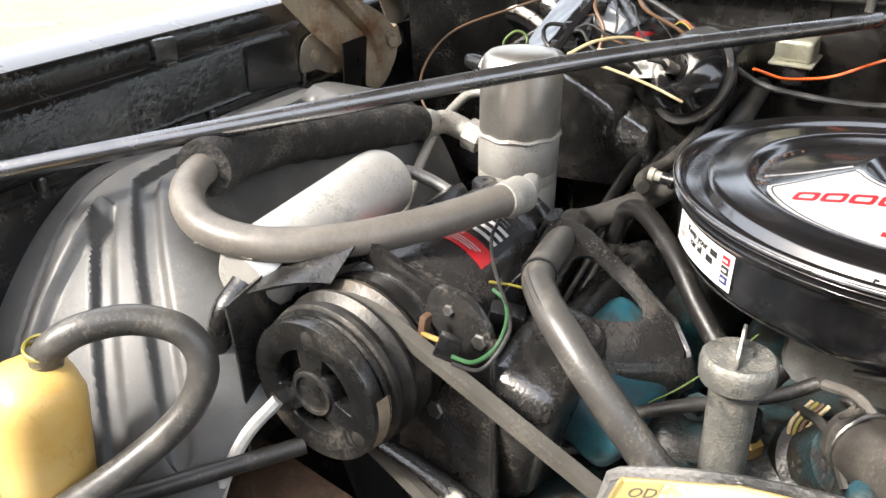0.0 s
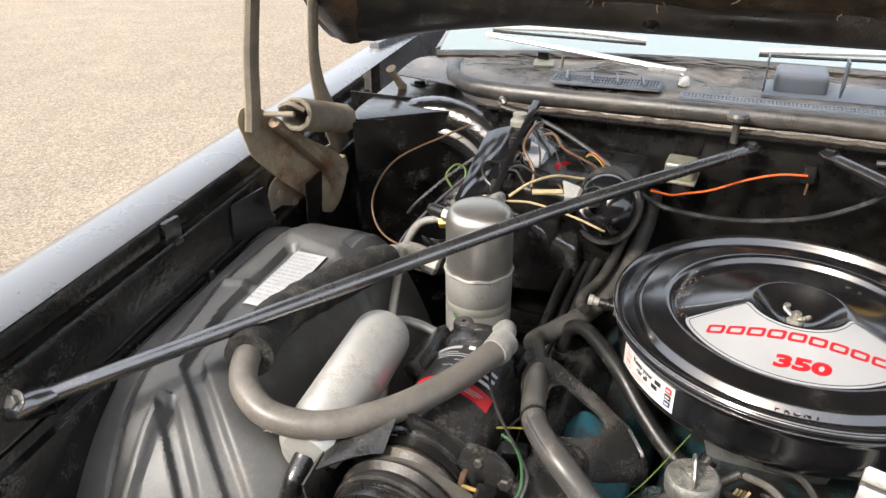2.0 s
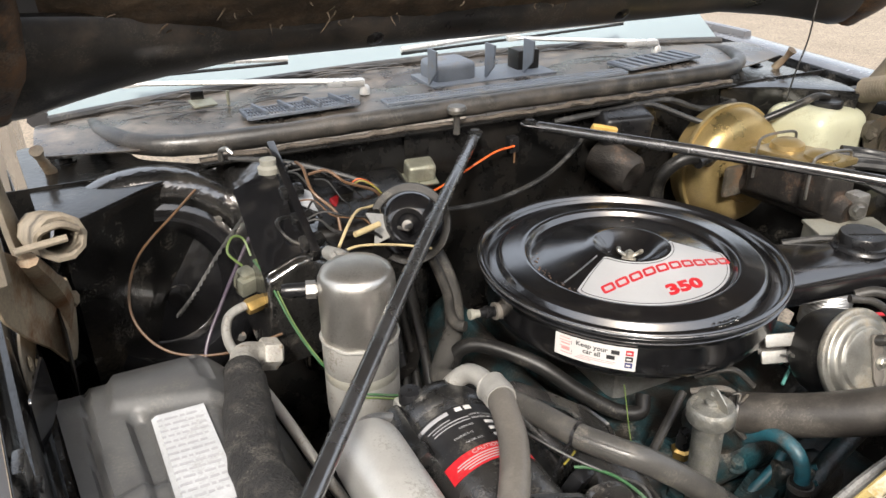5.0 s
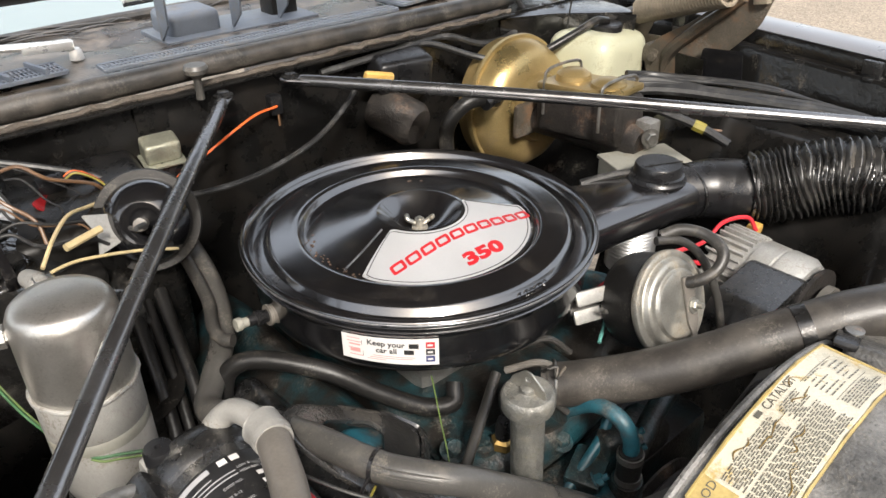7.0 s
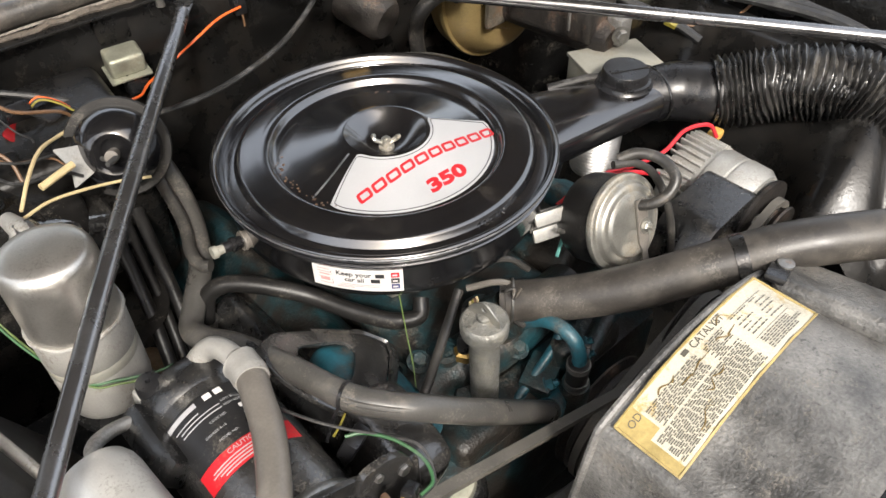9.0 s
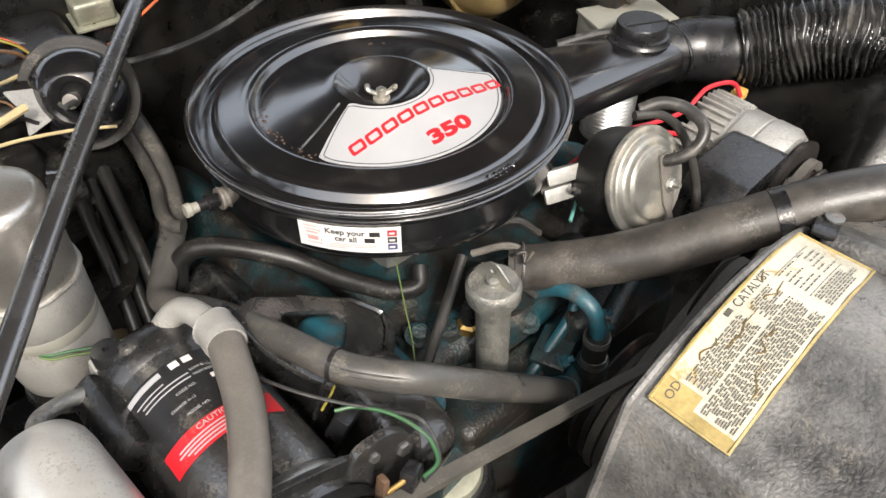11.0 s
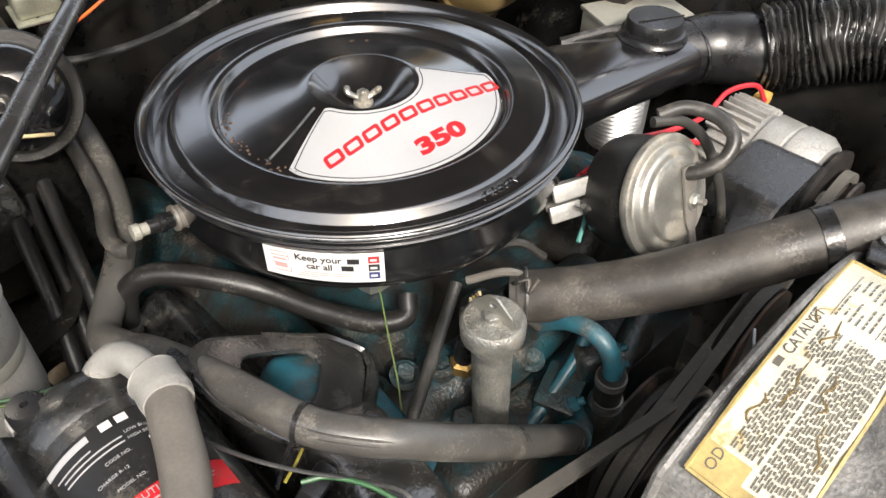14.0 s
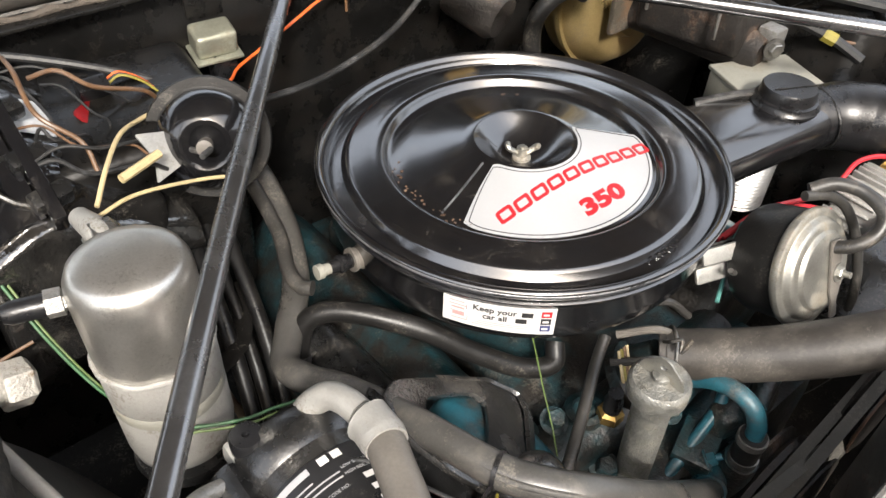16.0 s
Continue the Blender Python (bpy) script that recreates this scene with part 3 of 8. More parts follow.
def wheelhouse_height(ax, y):
    """Height of the inner fender's skin at half-width ax."""
    d = max(0.0, abs(y + 0.2) - 0.15)
    z = 0.915 - 4.0 * d * d
    inner = max(0.0, 0.595 - ax)
    steep = step(y + 0.33, 0.16)
    z -= (2.6 + 9.0 * steep) * inner * inner + (0.12 + 0.5 * steep) * inner
    z -= 0.011 * press(ax, y, INNER_GROOVE, 0.006, 0.007)
    z += 0.015 * press(ax, y, [(0.617, -0.412), (0.606, -0.49), (0.590, -0.58)], 0.002, 0.010)
    z -= 0.012 * press(ax, y, [(0.610, -0.415), (0.530, -0.487), (0.44, -0.56)], 0.005, 0.007)
    z -= 0.005 * press(ax, y, OUTER_LINE, 0.002, 0.004)
    edge = float(np.interp(y, [q[1] for q in OUTER_LINE[::-1]], [q[0] for q in OUTER_LINE[::-1]]))
    z -= 0.006 * step(ax - edge, 0.006)
    # raised rear panel with a stepped front edge
    z += 0.010 * step(y + 0.072 + 0.25 * (0.65 - ax), 0.020) * (1 - step(ax - 0.690, 0.010))
    z -= 0.005 * press(ax, y, [(0.60, 0.03), (0.592, -0.05)], 0.003, 0.006)
    z += 0.005 * press(ax, y, [(0.690, -0.20), (0.655, -0.185)], 0.004, 0.006)
    z += 0.0012 * noise.noise(Vector((ax * 9, y * 9, 1.0)))
    return z


def build_body():
    body = thing("car_body", (0, 0, 0.3), "front bodywork of an old car, grey outside, black inside", "car body")
    y0, y1 = -1.0, 0.66
    outer = [(0.004, 1.010), (0.014, 1.0155), (0.035, 1.0190), (0.064, 1.0185), (0.088, 1.0125), (0.107, 0.999), (0.122, 0.975), (0.134, 0.935), (0.143, 0.88), (0.150, 0.79), (0.148, 0.62)]
    lip = [(0.0035, 1.0085), (0.0, 1.000), (0.0, 0.984), (-0.005, 0.979), (-0.011, 0.979), (-0.014, 0.973), (-0.016, 0.920), (-0.019, 0.914), (-0.024, 0.914), (-0.027, 0.904), (-0.036, 0.902), (-0.039, 0.894), (-0.040, 0.80), (-0.040, 0.55)]

    def sweep(profile, s, ya, yb, n, drop=0.0):
        def f(u, v):
            y = ya + (yb - ya) * v
            k = u * (len(profile) - 1)
            i = min(int(k), len(profile) - 2)
            (dx, z), (ex, w) = profile[i], profile[i + 1]
            t = k - i
            zz = z + (w - z) * t - drop * max(0.0, -0.55 - y) ** 2
            return Vector((s * (edge_x(y) + dx + (ex - dx) * t), y, zz))
        return sheet(f, len(profile) - 1, n, 0.0015)

    for s in (-1, 1):
        fender = part("fender", sweep(outer, s, y0, 1.3, 30, 0.1), M_FENDER, body, "silver grey painted fender")
        part("fender_lip", sweep(lip, s, y0, 0.50, 24, 0.1), M_SHEET, body, "black inner flange and ledge of the fender")
        # sheet-metal clips on the flange
        for y in (-0.62, -0.222, 0.16):
            x = s * (edge_x(y) - 0.004)
            bm = block((0.010, 0.030, 0.030), Matrix.Translation((x, y, 0.992)), 0.003)
            block((0.016, 0.016, 0.008), Matrix.Translation((x - s * 0.004, y, 0.978)), 0.002, bm=bm)
            part("fender_clip", bm, M_BRACKET, body)

        def hump(u, v, s=s):
            y = 0.055 - 0.86 * v
            ax = (edge_x(y) - 0.037) * (1 - u) + 0.41 * u
            return Vector((s * ax, y, max(0.42, wheelhouse_height(ax, y))))
        # left skin takes the greyer M_WHEELHOUSE, right one the darker M_INNER
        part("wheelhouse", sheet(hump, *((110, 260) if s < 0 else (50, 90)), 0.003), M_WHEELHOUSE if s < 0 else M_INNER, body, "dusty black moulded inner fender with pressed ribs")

        def back(u, v, s=s):
            ax = (edge_x(0.055) - 0.067) * (1 - u) + 0.41 * u
            z = wheelhouse_height(ax, 0.055)
            return Vector((s * ax, 0.0555 + 0.01 * v, z - 0.30 * v))
        part("wheelhouse_back", sheet(back, 30, 4, 0.003), M_WHEELHOUSE, body)
        for y in (-0.42, -0.186, 0.0):
            ax = edge_x(y) - 0.031
            part("stud", lathe([(0, 0), (0.010, 0), (0.010, 0.003), (0.005, 0.004), (0.004, 0.016), (0, 0.019)], Matrix.Translation((s * ax, y, 0.901)), 14), M_BRACKET, body)
        # sheet-metal panel between the rail and the hinge
        bm = plate(rounded([(0.0, -0.03), (0.085, -0.03), (0.080, 0.030), (0.008, 0.034)], 0.006), 0.0025, axis_pose((s * (edge_x(0.0) - 0.045), -0.02, 0.945), (s, 0.138, 0)) @ pose(0, 0, 0, 0, 0, 0))
        part("rail_gusset", bm, M_BODY, body)
        # side of the bay behind the wheelhouse
        def side(u, v, s=s):
            return Vector((s * (edge_x(0.05 + 0.6 * u) - 0.068 + 0.02 * v), 0.05 + 0.6 * u, 0.955 - 0.5 * v))
        part("bay_side", sheet(side, 8, 6, 0.002), M_INNER, body)

    # firewall with pressed ribs
    def wall(u, v):
        x, z = -0.80 + 1.6 * u, 0.40 + 0.62 * v
        y = 0.352 - 0.012 * dent(x, z, (-0.30, 0.965), (-0.02, 0.965), 0.018) - 0.010 * dent(x, z, (0.08, 0.93), (0.3, 0.90), 0.02)
        y += 0.012 * max(0.0, dent(x, z, (-0.22, 0.80), (0.2, 0.80), 0.12) - 0.5)
        return Vector((x, y, z))
    part("firewall", sheet(wall, 60, 30, 0.002), M_INNER, body, "black painted firewall with pressed ribs")
    # lip of the cowl with old caulk along it
    part("cowl_lip", block((1.04, 0.035, 0.004), Matrix.Translation((0, 0.345, 1.0225)), 0.0015), M_INNER, body)
    rng = random.Random(4)
    pts = [(-0.52 + 1.04 * k / 60, 0.345 + 0.004 * rng.uniform(-1, 1), 1.026 + 0.002 * rng.uniform(-1, 1)) for k in range(61)]
    part("caulk", tube(pts, [0.0035 + 0.002 * rng.random() for _ in range(61)], 7, 2), M_CAULK, body, "cracked brown caulk along the cowl lip")
    # rubber seal along the cowl's front edge
    strip = [(-0.655, 0.56, 1.040), (-0.640, 0.48, 1.050), (-0.595, 0.405, 1.050), (-0.50, 0.372, 1.048), (-0.25, 0.364, 1.050), (0, 0.362, 1.052), (0.25, 0.364, 1.050), (0.50, 0.372, 1.048), (0.595, 0.405, 1.050), (0.640, 0.48, 1.050), (0.655, 0.56, 1.040)]
    part("cowl_seal", tube([(x, y, z - 0.006) for x, y, z in strip], 0.0145, 14, 10, flat=1.15, wobble=0.08), M_SEAL, body, "weathered black rubber seal along the cowl")

    # cowl panel under the windscreen
    def cowl(u, v):
        x = -0.74 + 1.48 * u
        yf, yb = 0.362 + 0.30 * max(0.0, abs(x) - 0.52) ** 1.0, 0.735 - 0.26 * x * x
        y = yf + (yb - yf) * v
        z = 1.040 + 0.010 * math.sin(v * 3.1) - 0.02 * dent(x, y, (-0.14, 0.60), (0.2, 0.60), 0.05)
        z += 0.003 * noise.noise(Vector((x * 6, y * 6, 0)))
        return Vector((x, y, z))
    part("cowl_panel", sheet(cowl, 70, 24, 0.002), M_COWL, body, "dusty faded cowl panel under the windscreen")
    # flat shelf at the bay's rear corners, with bolts
    for s in (-1, 1):
        out = rounded([(0.50, 0.345), (0.60, 0.30), (0.715, 0.20), (0.74, 0.26), (0.775, 0.56), (0.64, 0.56), (0.60, 0.42)], 0.02)
        out = [(s * x, y) for x, y in out]
        part("corner_shelf", plate(out, 0.004, Matrix.Translation((0, 0, 1.012)), bevel=0.001), M_SHEET, body, "glossy black corner shelf beside the cowl")
        for x, y, r in ((0.635, 0.355, 0.010), (0.705, 0.46, 0.012)):
            part("corner_bolt", hexbolt(Matrix.Translation((s * x, y, 1.016)), r, 0.006), M_BRACKET, body)
        part("corner_stud", tube([(s * 0.722, 0.42, 1.016), (s * 0.730, 0.40, 1.045), (s * 0.732, 0.39, 1.06)], [0.009, 0.006, 0.010], 10, 4), M_RUSTY, body, "rusty rubber-tipped stud")
        def drop(u, v, s=s):
            pts = [(0.715, 0.20), (0.60, 0.30), (0.50, 0.348)]
            k = u * 2
            i = min(int(k), 1)
            t = k - i
            x = pts[i][0] + (pts[i + 1][0] - pts[i][0]) * t
            y = pts[i][1] + (pts[i + 1][1] - pts[i][1]) * t
            return Vector((s * x, y + 0.03 * v, 1.012 - 0.5 * v))
        part("corner_wall", sheet(drop, 16, 8, 0.002), M_SHEET, body)

    # intake grilles moulded into the cowl
    def grille(x0, x1, y0, y1, z, n, cross, name="cowl_grille", twist=0.0):
        m = Matrix.Translation(((x0 + x1) / 2, (y0 + y1) / 2, z)) @ pose(0, 0, 0, 0, 0, twist)
        w, d = x1 - x0, y1 - y0
        bm = bmesh.new()
        for k in (-1, 1):
            block((w, 0.004, 0.006), m @ Matrix.Translation((0, k * d / 2, 0)), 0.001, 1, bm)
            block((0.004, d, 0.006), m @ Matrix.Translation((k * w / 2, 0, 0)), 0.001, 1, bm)
        frame_ob = part(name, bm, M_GRILLE, body, "dusty blue-grey plastic intake grille")
        bm = bmesh.new()
        for k in range(n):
            x = -w / 2 + w * (k + 0.5) / n
            block((w / n * 0.5, d, 0.004), m @ Matrix.Translation((x, 0, 0.001)), 0, 1, bm)
        for k in range(cross):
            block((w, 0.0025, 0.004), m @ Matrix.Translation((0, -d / 2 + d * (k + 0.5) / cross, 0.002)), 0, 1, bm)
        tagged(part("grille_slats", bm, M_GRILLE, frame_ob, smooth=False), kind="stuff")
        # near-black sheet that paints the shade below the slats
        part("grille_shade_sheet", block((w - 0.004, d - 0.004, 0.002), m @ Matrix.Translation((0, 0, -0.003)), 0), M_UNDER, frame_ob)
    grille(-0.43, -0.24, 0.425, 0.480, 1.056, 34, 3, twist=3)
    for k in range(4):
        x = -0.405 + 0.045 * k
        part('louvre_rib', block((0.005, 0.058, 0.008), Matrix.Translation((x, 0.452 + 0.05 * (x + 0.335), 1.062)) @ pose(0, 0, 0, 0, 0, 12), 0.0015), M_GRILLE, body)
    grille(-0.20, 0.30, 0.398, 0.428, 1.056, 84, 2)
    grille(0.32, 0.52, 0.43, 0.50, 1.056, 8, 0, twist=8)
    # tan clip with a black stub, and lifted flakes of old coating
    clip = part("cowl_clip", block((0.040, 0.034, 0.004), Matrix.Translation((-0.478, 0.556, 1.055)) @ pose(0, 0, 0, 8, 0, 10), 0.0015), M_RELAY, body, "tan plastic cowl clip")
    part("clip_stub", block((0.022, 0.014, 0.018), Matrix.Translation((-0.484, 0.574, 1.064)), 0.003), M_RUBBER_DARK, clip)
    part("clip_post", tube([(-0.438, 0.540, 1.05), (-0.437, 0.541, 1.075)], 0.0030, 8), M_RELAY, clip)
    rng = random.Random(14)
    bm = bmesh.new()
    for _ in range(46):
        x = rng.uniform(-0.66, 0.55)
        y = 0.715 - 0.26 * x * x - rng.random() ** 2 * 0.16
        a = rng.uniform(-0.3, 0.3)
        w = rng.uniform(0.015, 0.07)
        tube([(x - w * math.cos(a), y - w * math.sin(a), 1.051), (x, y + rng.uniform(-0.006, 0.006), 1.055), (x + w * math.cos(a), y + w * math.sin(a), 1.050)], [0.001, 0.0032, 0.001], 6, 3, bm, flat=0.5)
    tagged(part("cracked_coating", bm, M_SEAL, body, "lifted strips of cracked black coating"), kind="stuff")
    # moulded washer and wiper housing on the cowl
    sx, sy, sz = -0.06, 0.50, 1.048
    housing = part("wiper_housing", block((0.085, 0.080, 0.042), Matrix.Translation((sx + 0.045, sy + 0.05, sz + 0.016)), 0.012, 3), M_GRILLE, body, "blue-grey plastic wiper motor housing")
    part("housing_tray", block((0.27, 0.11, 0.008), Matrix.Translation((sx + 0.12, sy + 0.04, sz)), 0.003), M_GRILLE, housing)
    for dx in (-0.015, 0.105, 0.19):
        part("housing_rib", plate([(0, 0), (0.07, 0), (0.07, 0.038), (0.03, 0.034)], 0.003, axis_pose((sx + dx, sy + 0.01, sz), (1, 0, 0), (0, 0, 1)) @ pose(0, 0, 0, 0, 0, 90)), M_GRILLE, housing)
    part("housing_block", block((0.05, 0.045, 0.045), Matrix.Translation((sx + 0.215, sy + 0.05, sz + 0.02)), 0.006), M_RUBBER_DARK, housing, "black rubber stop block")
    # rubber stop on the cowl lip
    stop = part("hood_stop", lathe([(0, 0), (0.006, 0), (0.0055, 0.028), (0.010, 0.034), (0.0155, 0.037), (0.0170, 0.043), (0.0145, 0.048), (0, 0.0490)], Matrix.Translation((-0.105, 0.328, 1.012)), 20), M_HOSE_GREY, body, "rubber hood stop")
    part("hook", tube([(-0.492, 0.335, 1.02), (-0.492, 0.33, 1.04), (-0.485, 0.318, 1.046), (-0.478, 0.312, 1.04)], 0.004, 8, 4), M_STEEL, body)
    part("firewall_knob", lathe([(0, 0), (0.008, 0), (0.006, 0.012), (0.009, 0.015), (0.009, 0.020), (0.005, 0.022), (0, 0.026)], axis_pose((-0.536, 0.335, 0.995), (0, -1, 0.2)), 14), M_CAST, body)

    # windscreen
    def screen(u, v, off=0.0):
        x = (-0.72 + 1.44 * u) * (1 - 0.10 * v)
        y = 0.726 - 0.26 * x * x + 0.62 * v
        z = 1.045 + 0.40 * v + 0.03 * math.sin(v * 3.1)
        return Vector((x, y, z))
    glass_ob = part("windscreen", sheet(screen, 40, 14, 0.005), M_GLASS, body, "pale blue windscreen glass reflecting the sky")
    glass_ob.visible_shadow = False
    part("windscreen_seal", tube([screen(k / 30, 0.0) + Vector((0, -0.004, 0.002)) for k in range(31)], 0.009, 8, 2), M_SEAL, body, "black windscreen rubber")
    # dashboard and cabin closing behind the glass
    part("dashboard", block((1.40, 0.50, 0.06), Matrix.Translation((0, 1.06, 1.00)), 0.02), M_GRILLE, body, "blue-grey dashboard top")
    part("cabin_back", block((1.44, 0.03, 1.0), Matrix.Translation((0, 2.3, 1.0)), 0.01), M_UNDER, body)
    part("roof", block((1.36, 1.3, 0.03), Matrix.Translation((0, 1.98, 1.475)), 0.012), M_FENDER, body)
    for s in (-1, 1):
        part("pillar", tube([(s * 0.735, 0.66, 1.03), (s * 0.69, 1.05, 1.26), (s * 0.655, 1.37, 1.46)], 0.022, 10, 6), M_FENDER, body)
        part("door_skin", block((0.03, 1.6, 0.75), Matrix.Translation((s * 0.93, 1.5, 0.66)), 0.012), M_FENDER, body)
    # radiator wall across the front, below the camera's way
    part("radiator_support", block((1.40, 0.05, 0.05), Matrix.Translation((0, -0.66, 0.74)), 0.01), M_INNER, body, "black radiator support")
    part("radiator_core", block((0.80, 0.04, 0.40), Matrix.Translation((0.12, -0.62, 0.50)), 0.01), M_IRON, body)
    # unseen black panel, added to keep low light out of the bay
    part("front_light_block", block((1.46, 0.012, 0.42), Matrix.Translation((0, -0.69, 0.54)), 0), M_UNDER, body)
    part("splash_floor", block((1.5, 1.5, 0.01), Matrix.Translation((0, -0.3, 0.33)), 0), M_UNDER, body)
    for s in (-1, 1):
        part("wheel", lathe([(0.10, -0.09), (0.20, -0.10), (0.31, -0.10), (0.335, -0.07), (0.335, 0.07), (0.31, 0.10), (0.20, 0.10), (0.10, 0.09)], axis_pose((s * 0.80, -0.2, 0.335), (1, 0, 0)), 40), M_TYRE, body)
    return body


def wiper(name, pivot, elbow, tip, blade):
    w = thing(name, pivot, "bright metal windscreen wiper resting on the cowl", "windscreen wiper", "windscreen wipers")
    p, e, t = Vector(pivot), Vector(elbow), Vector(tip)
    part("pivot_cap", lathe([(0, 0), (0.010, 0), (0.009, 0.012), (0.006, 0.016), (0, 0.017)], Matrix.Translation(p - Vector((0, 0, 0.006))), 16), M_WIPER, w)
    d = e - p
    part("arm_head", block((d.length, 0.022, 0.013), axis_pose(p.lerp(e, 0.5) + Vector((0, 0, 0.012)), (0, 0, 1)) @ pose(0, 0, 0, 0, 0, math.degrees(math.atan2(d.y, d.x)) - 90 + 90) , 0.005), M_WIPER, w)
    part("arm", tube([p + Vector((0, 0, 0.014)), e + Vector((0, 0, 0.012)), t], [0.011, 0.009, 0.006], 10, 8, flat=0.6), M_WIPER, w)
    a, b = Vector(blade[0]), Vector(blade[1])
    part("blade_spine", tube([a, a.lerp(b, 0.5) + Vector((0, 0, 0.006)), b], 0.0055, 8, 8), M_WIPER, w)
    part("blade_rubber", tube([a - Vector((0, 0, 0.008)), b - Vector((0, 0, 0.008))], 0.003, 6), M_RUBBER_DARK, w)
    part("blade_clip", block((0.03, 0.012, 0.012), Matrix.Translation(t), 0.003), M_WIPER, w)


def build_wipers():
    wiper("windscreen_wiper", (-0.205, 0.497, 1.058), (-0.27, 0.512, 1.066), (-0.585, 0.556, 1.100), ((-0.60, 0.60, 1.108), (-0.30, 0.66, 1.092)))
    wiper("windscreen_wiper", (0.47, 0.52, 1.062), (0.40, 0.54, 1.07), (0.16, 0.600, 1.100), ((-0.09, 0.60, 1.100), (0.47, 0.64, 1.105)))


# ---- hood ----
def build_hood():
    hood = thing("hood", (0, 0.34, 1.17), "raised car hood with a torn brown fibre pad under it", "hood")
    up = Matrix.Translation((0, 0.345, 1.172)) @ pose(0, 0, 0, -47, 0, 0)  # local -y runs forward and up

    def skin(u, v, off=0.02):
        x = (-0.78 + 1.56 * u) * (1 - 0.08 * v)
        return up @ Vector((x, 0.03 - 1.45 * v, off + 0.012 * math.cos(x * 1.6) + 0.02 * math.sin(v * 3.1)))
    part("hood_skin", sheet(skin, 30, 30, 0.002), M_FENDER, hood, "grey painted outer skin")
    # inner frame: rear bar, side bars, with a dropped corner at each hinge
    def rear(u, v):
        x = -0.80 + 1.60 * u
        k = max(0.0, min(1.0, (abs(x) - 0.45) / 0.06))
        k2 = max(0.0, min(1.0, (abs(x) - 0.45) / 0.28))
        a = 2 * math.pi * v
        drop = -0.006 * k - 0.06 * k2 ** 2
        wide = 0.036 + 0.060 * k2
        c = up @ Vector((x, -wide + 0.02 * k2, -0.004 + drop * 0.6))
        n = up.to_3x3()
        return c + n @ Vector((0, wide * math.cos(a), (0.015 + 0.016 * k2) * math.sin(a)))
    bm = sheet(rear, 64, 16)
    part("hood_rear_bar", bm, M_HOODFRAME, hood, "dusty black rear bar of the hood frame")
    for s in (-1, 1):
        pts = [up @ Vector((s * 0.765, 0.0, -0.05)), up @ Vector((s * 0.75, -0.12, -0.055)), up @ Vector((s * 0.735, -0.35, -0.02)), up @ Vector((s * 0.71, -0.8, 0.0)), up @ Vector((s * 0.68, -1.36, 0.0))]
        part("hood_side_bar", tube(pts, [0.03, 0.050, 0.045, 0.035, 0.035], 12, 6, flat=0.7), M_HOODRUST, hood, "dusty rust-brown side bar of the hood frame")
    pts = [up @ Vector((-0.68, -1.36, 0)), up @ Vector((0, -1.40, 0)), up @ Vector((0.68, -1.36, 0))]
    part("hood_front_bar", tube(pts, 0.03, 10, 6), M_HOODFRAME, hood)

    def pad(u, v):
        x = -0.68 + 1.36 * u
        y = -0.068 - 1.22 * v
        e = min(u, 1 - u, v, 1 - v)
        z = -0.004 - 0.016 * min(1.0, e * 14) - 0.010 * noise.noise(Vector((x * 9, y * 9, 0))) - 0.006 * noise.noise(Vector((x * 40, y * 40, 3)))
        return up @ Vector((x, y, z))
    part("fibre_pad", sheet(pad, 120, 110, 0.004), M_PAD, hood, "torn brown fibre sound pad")
    # loose fibres at the pad's lower edge
    rng = random.Random(7)
    bm = bmesh.new()
    for _ in range(70):
        x = rng.uniform(-0.68, 0.68)
        y = -0.085 - rng.random() ** 2 * 0.2
        p = up @ Vector((x, y, -0.022))
        q = p + Vector((rng.uniform(-0.012, 0.012), rng.uniform(-0.01, 0.01), -rng.uniform(0.004, 0.018)))
        tube([p, p.lerp(q, 0.5) + Vector((rng.uniform(-0.004, 0.004), 0, 0)), q], [0.0012, 0.001, 0.0004], 4, 2, bm)
    tagged(part("loose_fibres", bm, M_PAD, hood), kind="stuff")
    for x in (-0.25, 0.2):
        m = up @ Matrix.Translation((x, -0.036, -0.0195)) @ pose(0, 0, 0, 180, 0, 0)
        part("pad_plug", lathe([(0, 0.004), (0.006, 0.003), (0.014, 0.0), (0.014, -0.004), (0, -0.004)], m, 16), M_CAP_BLACK, hood)


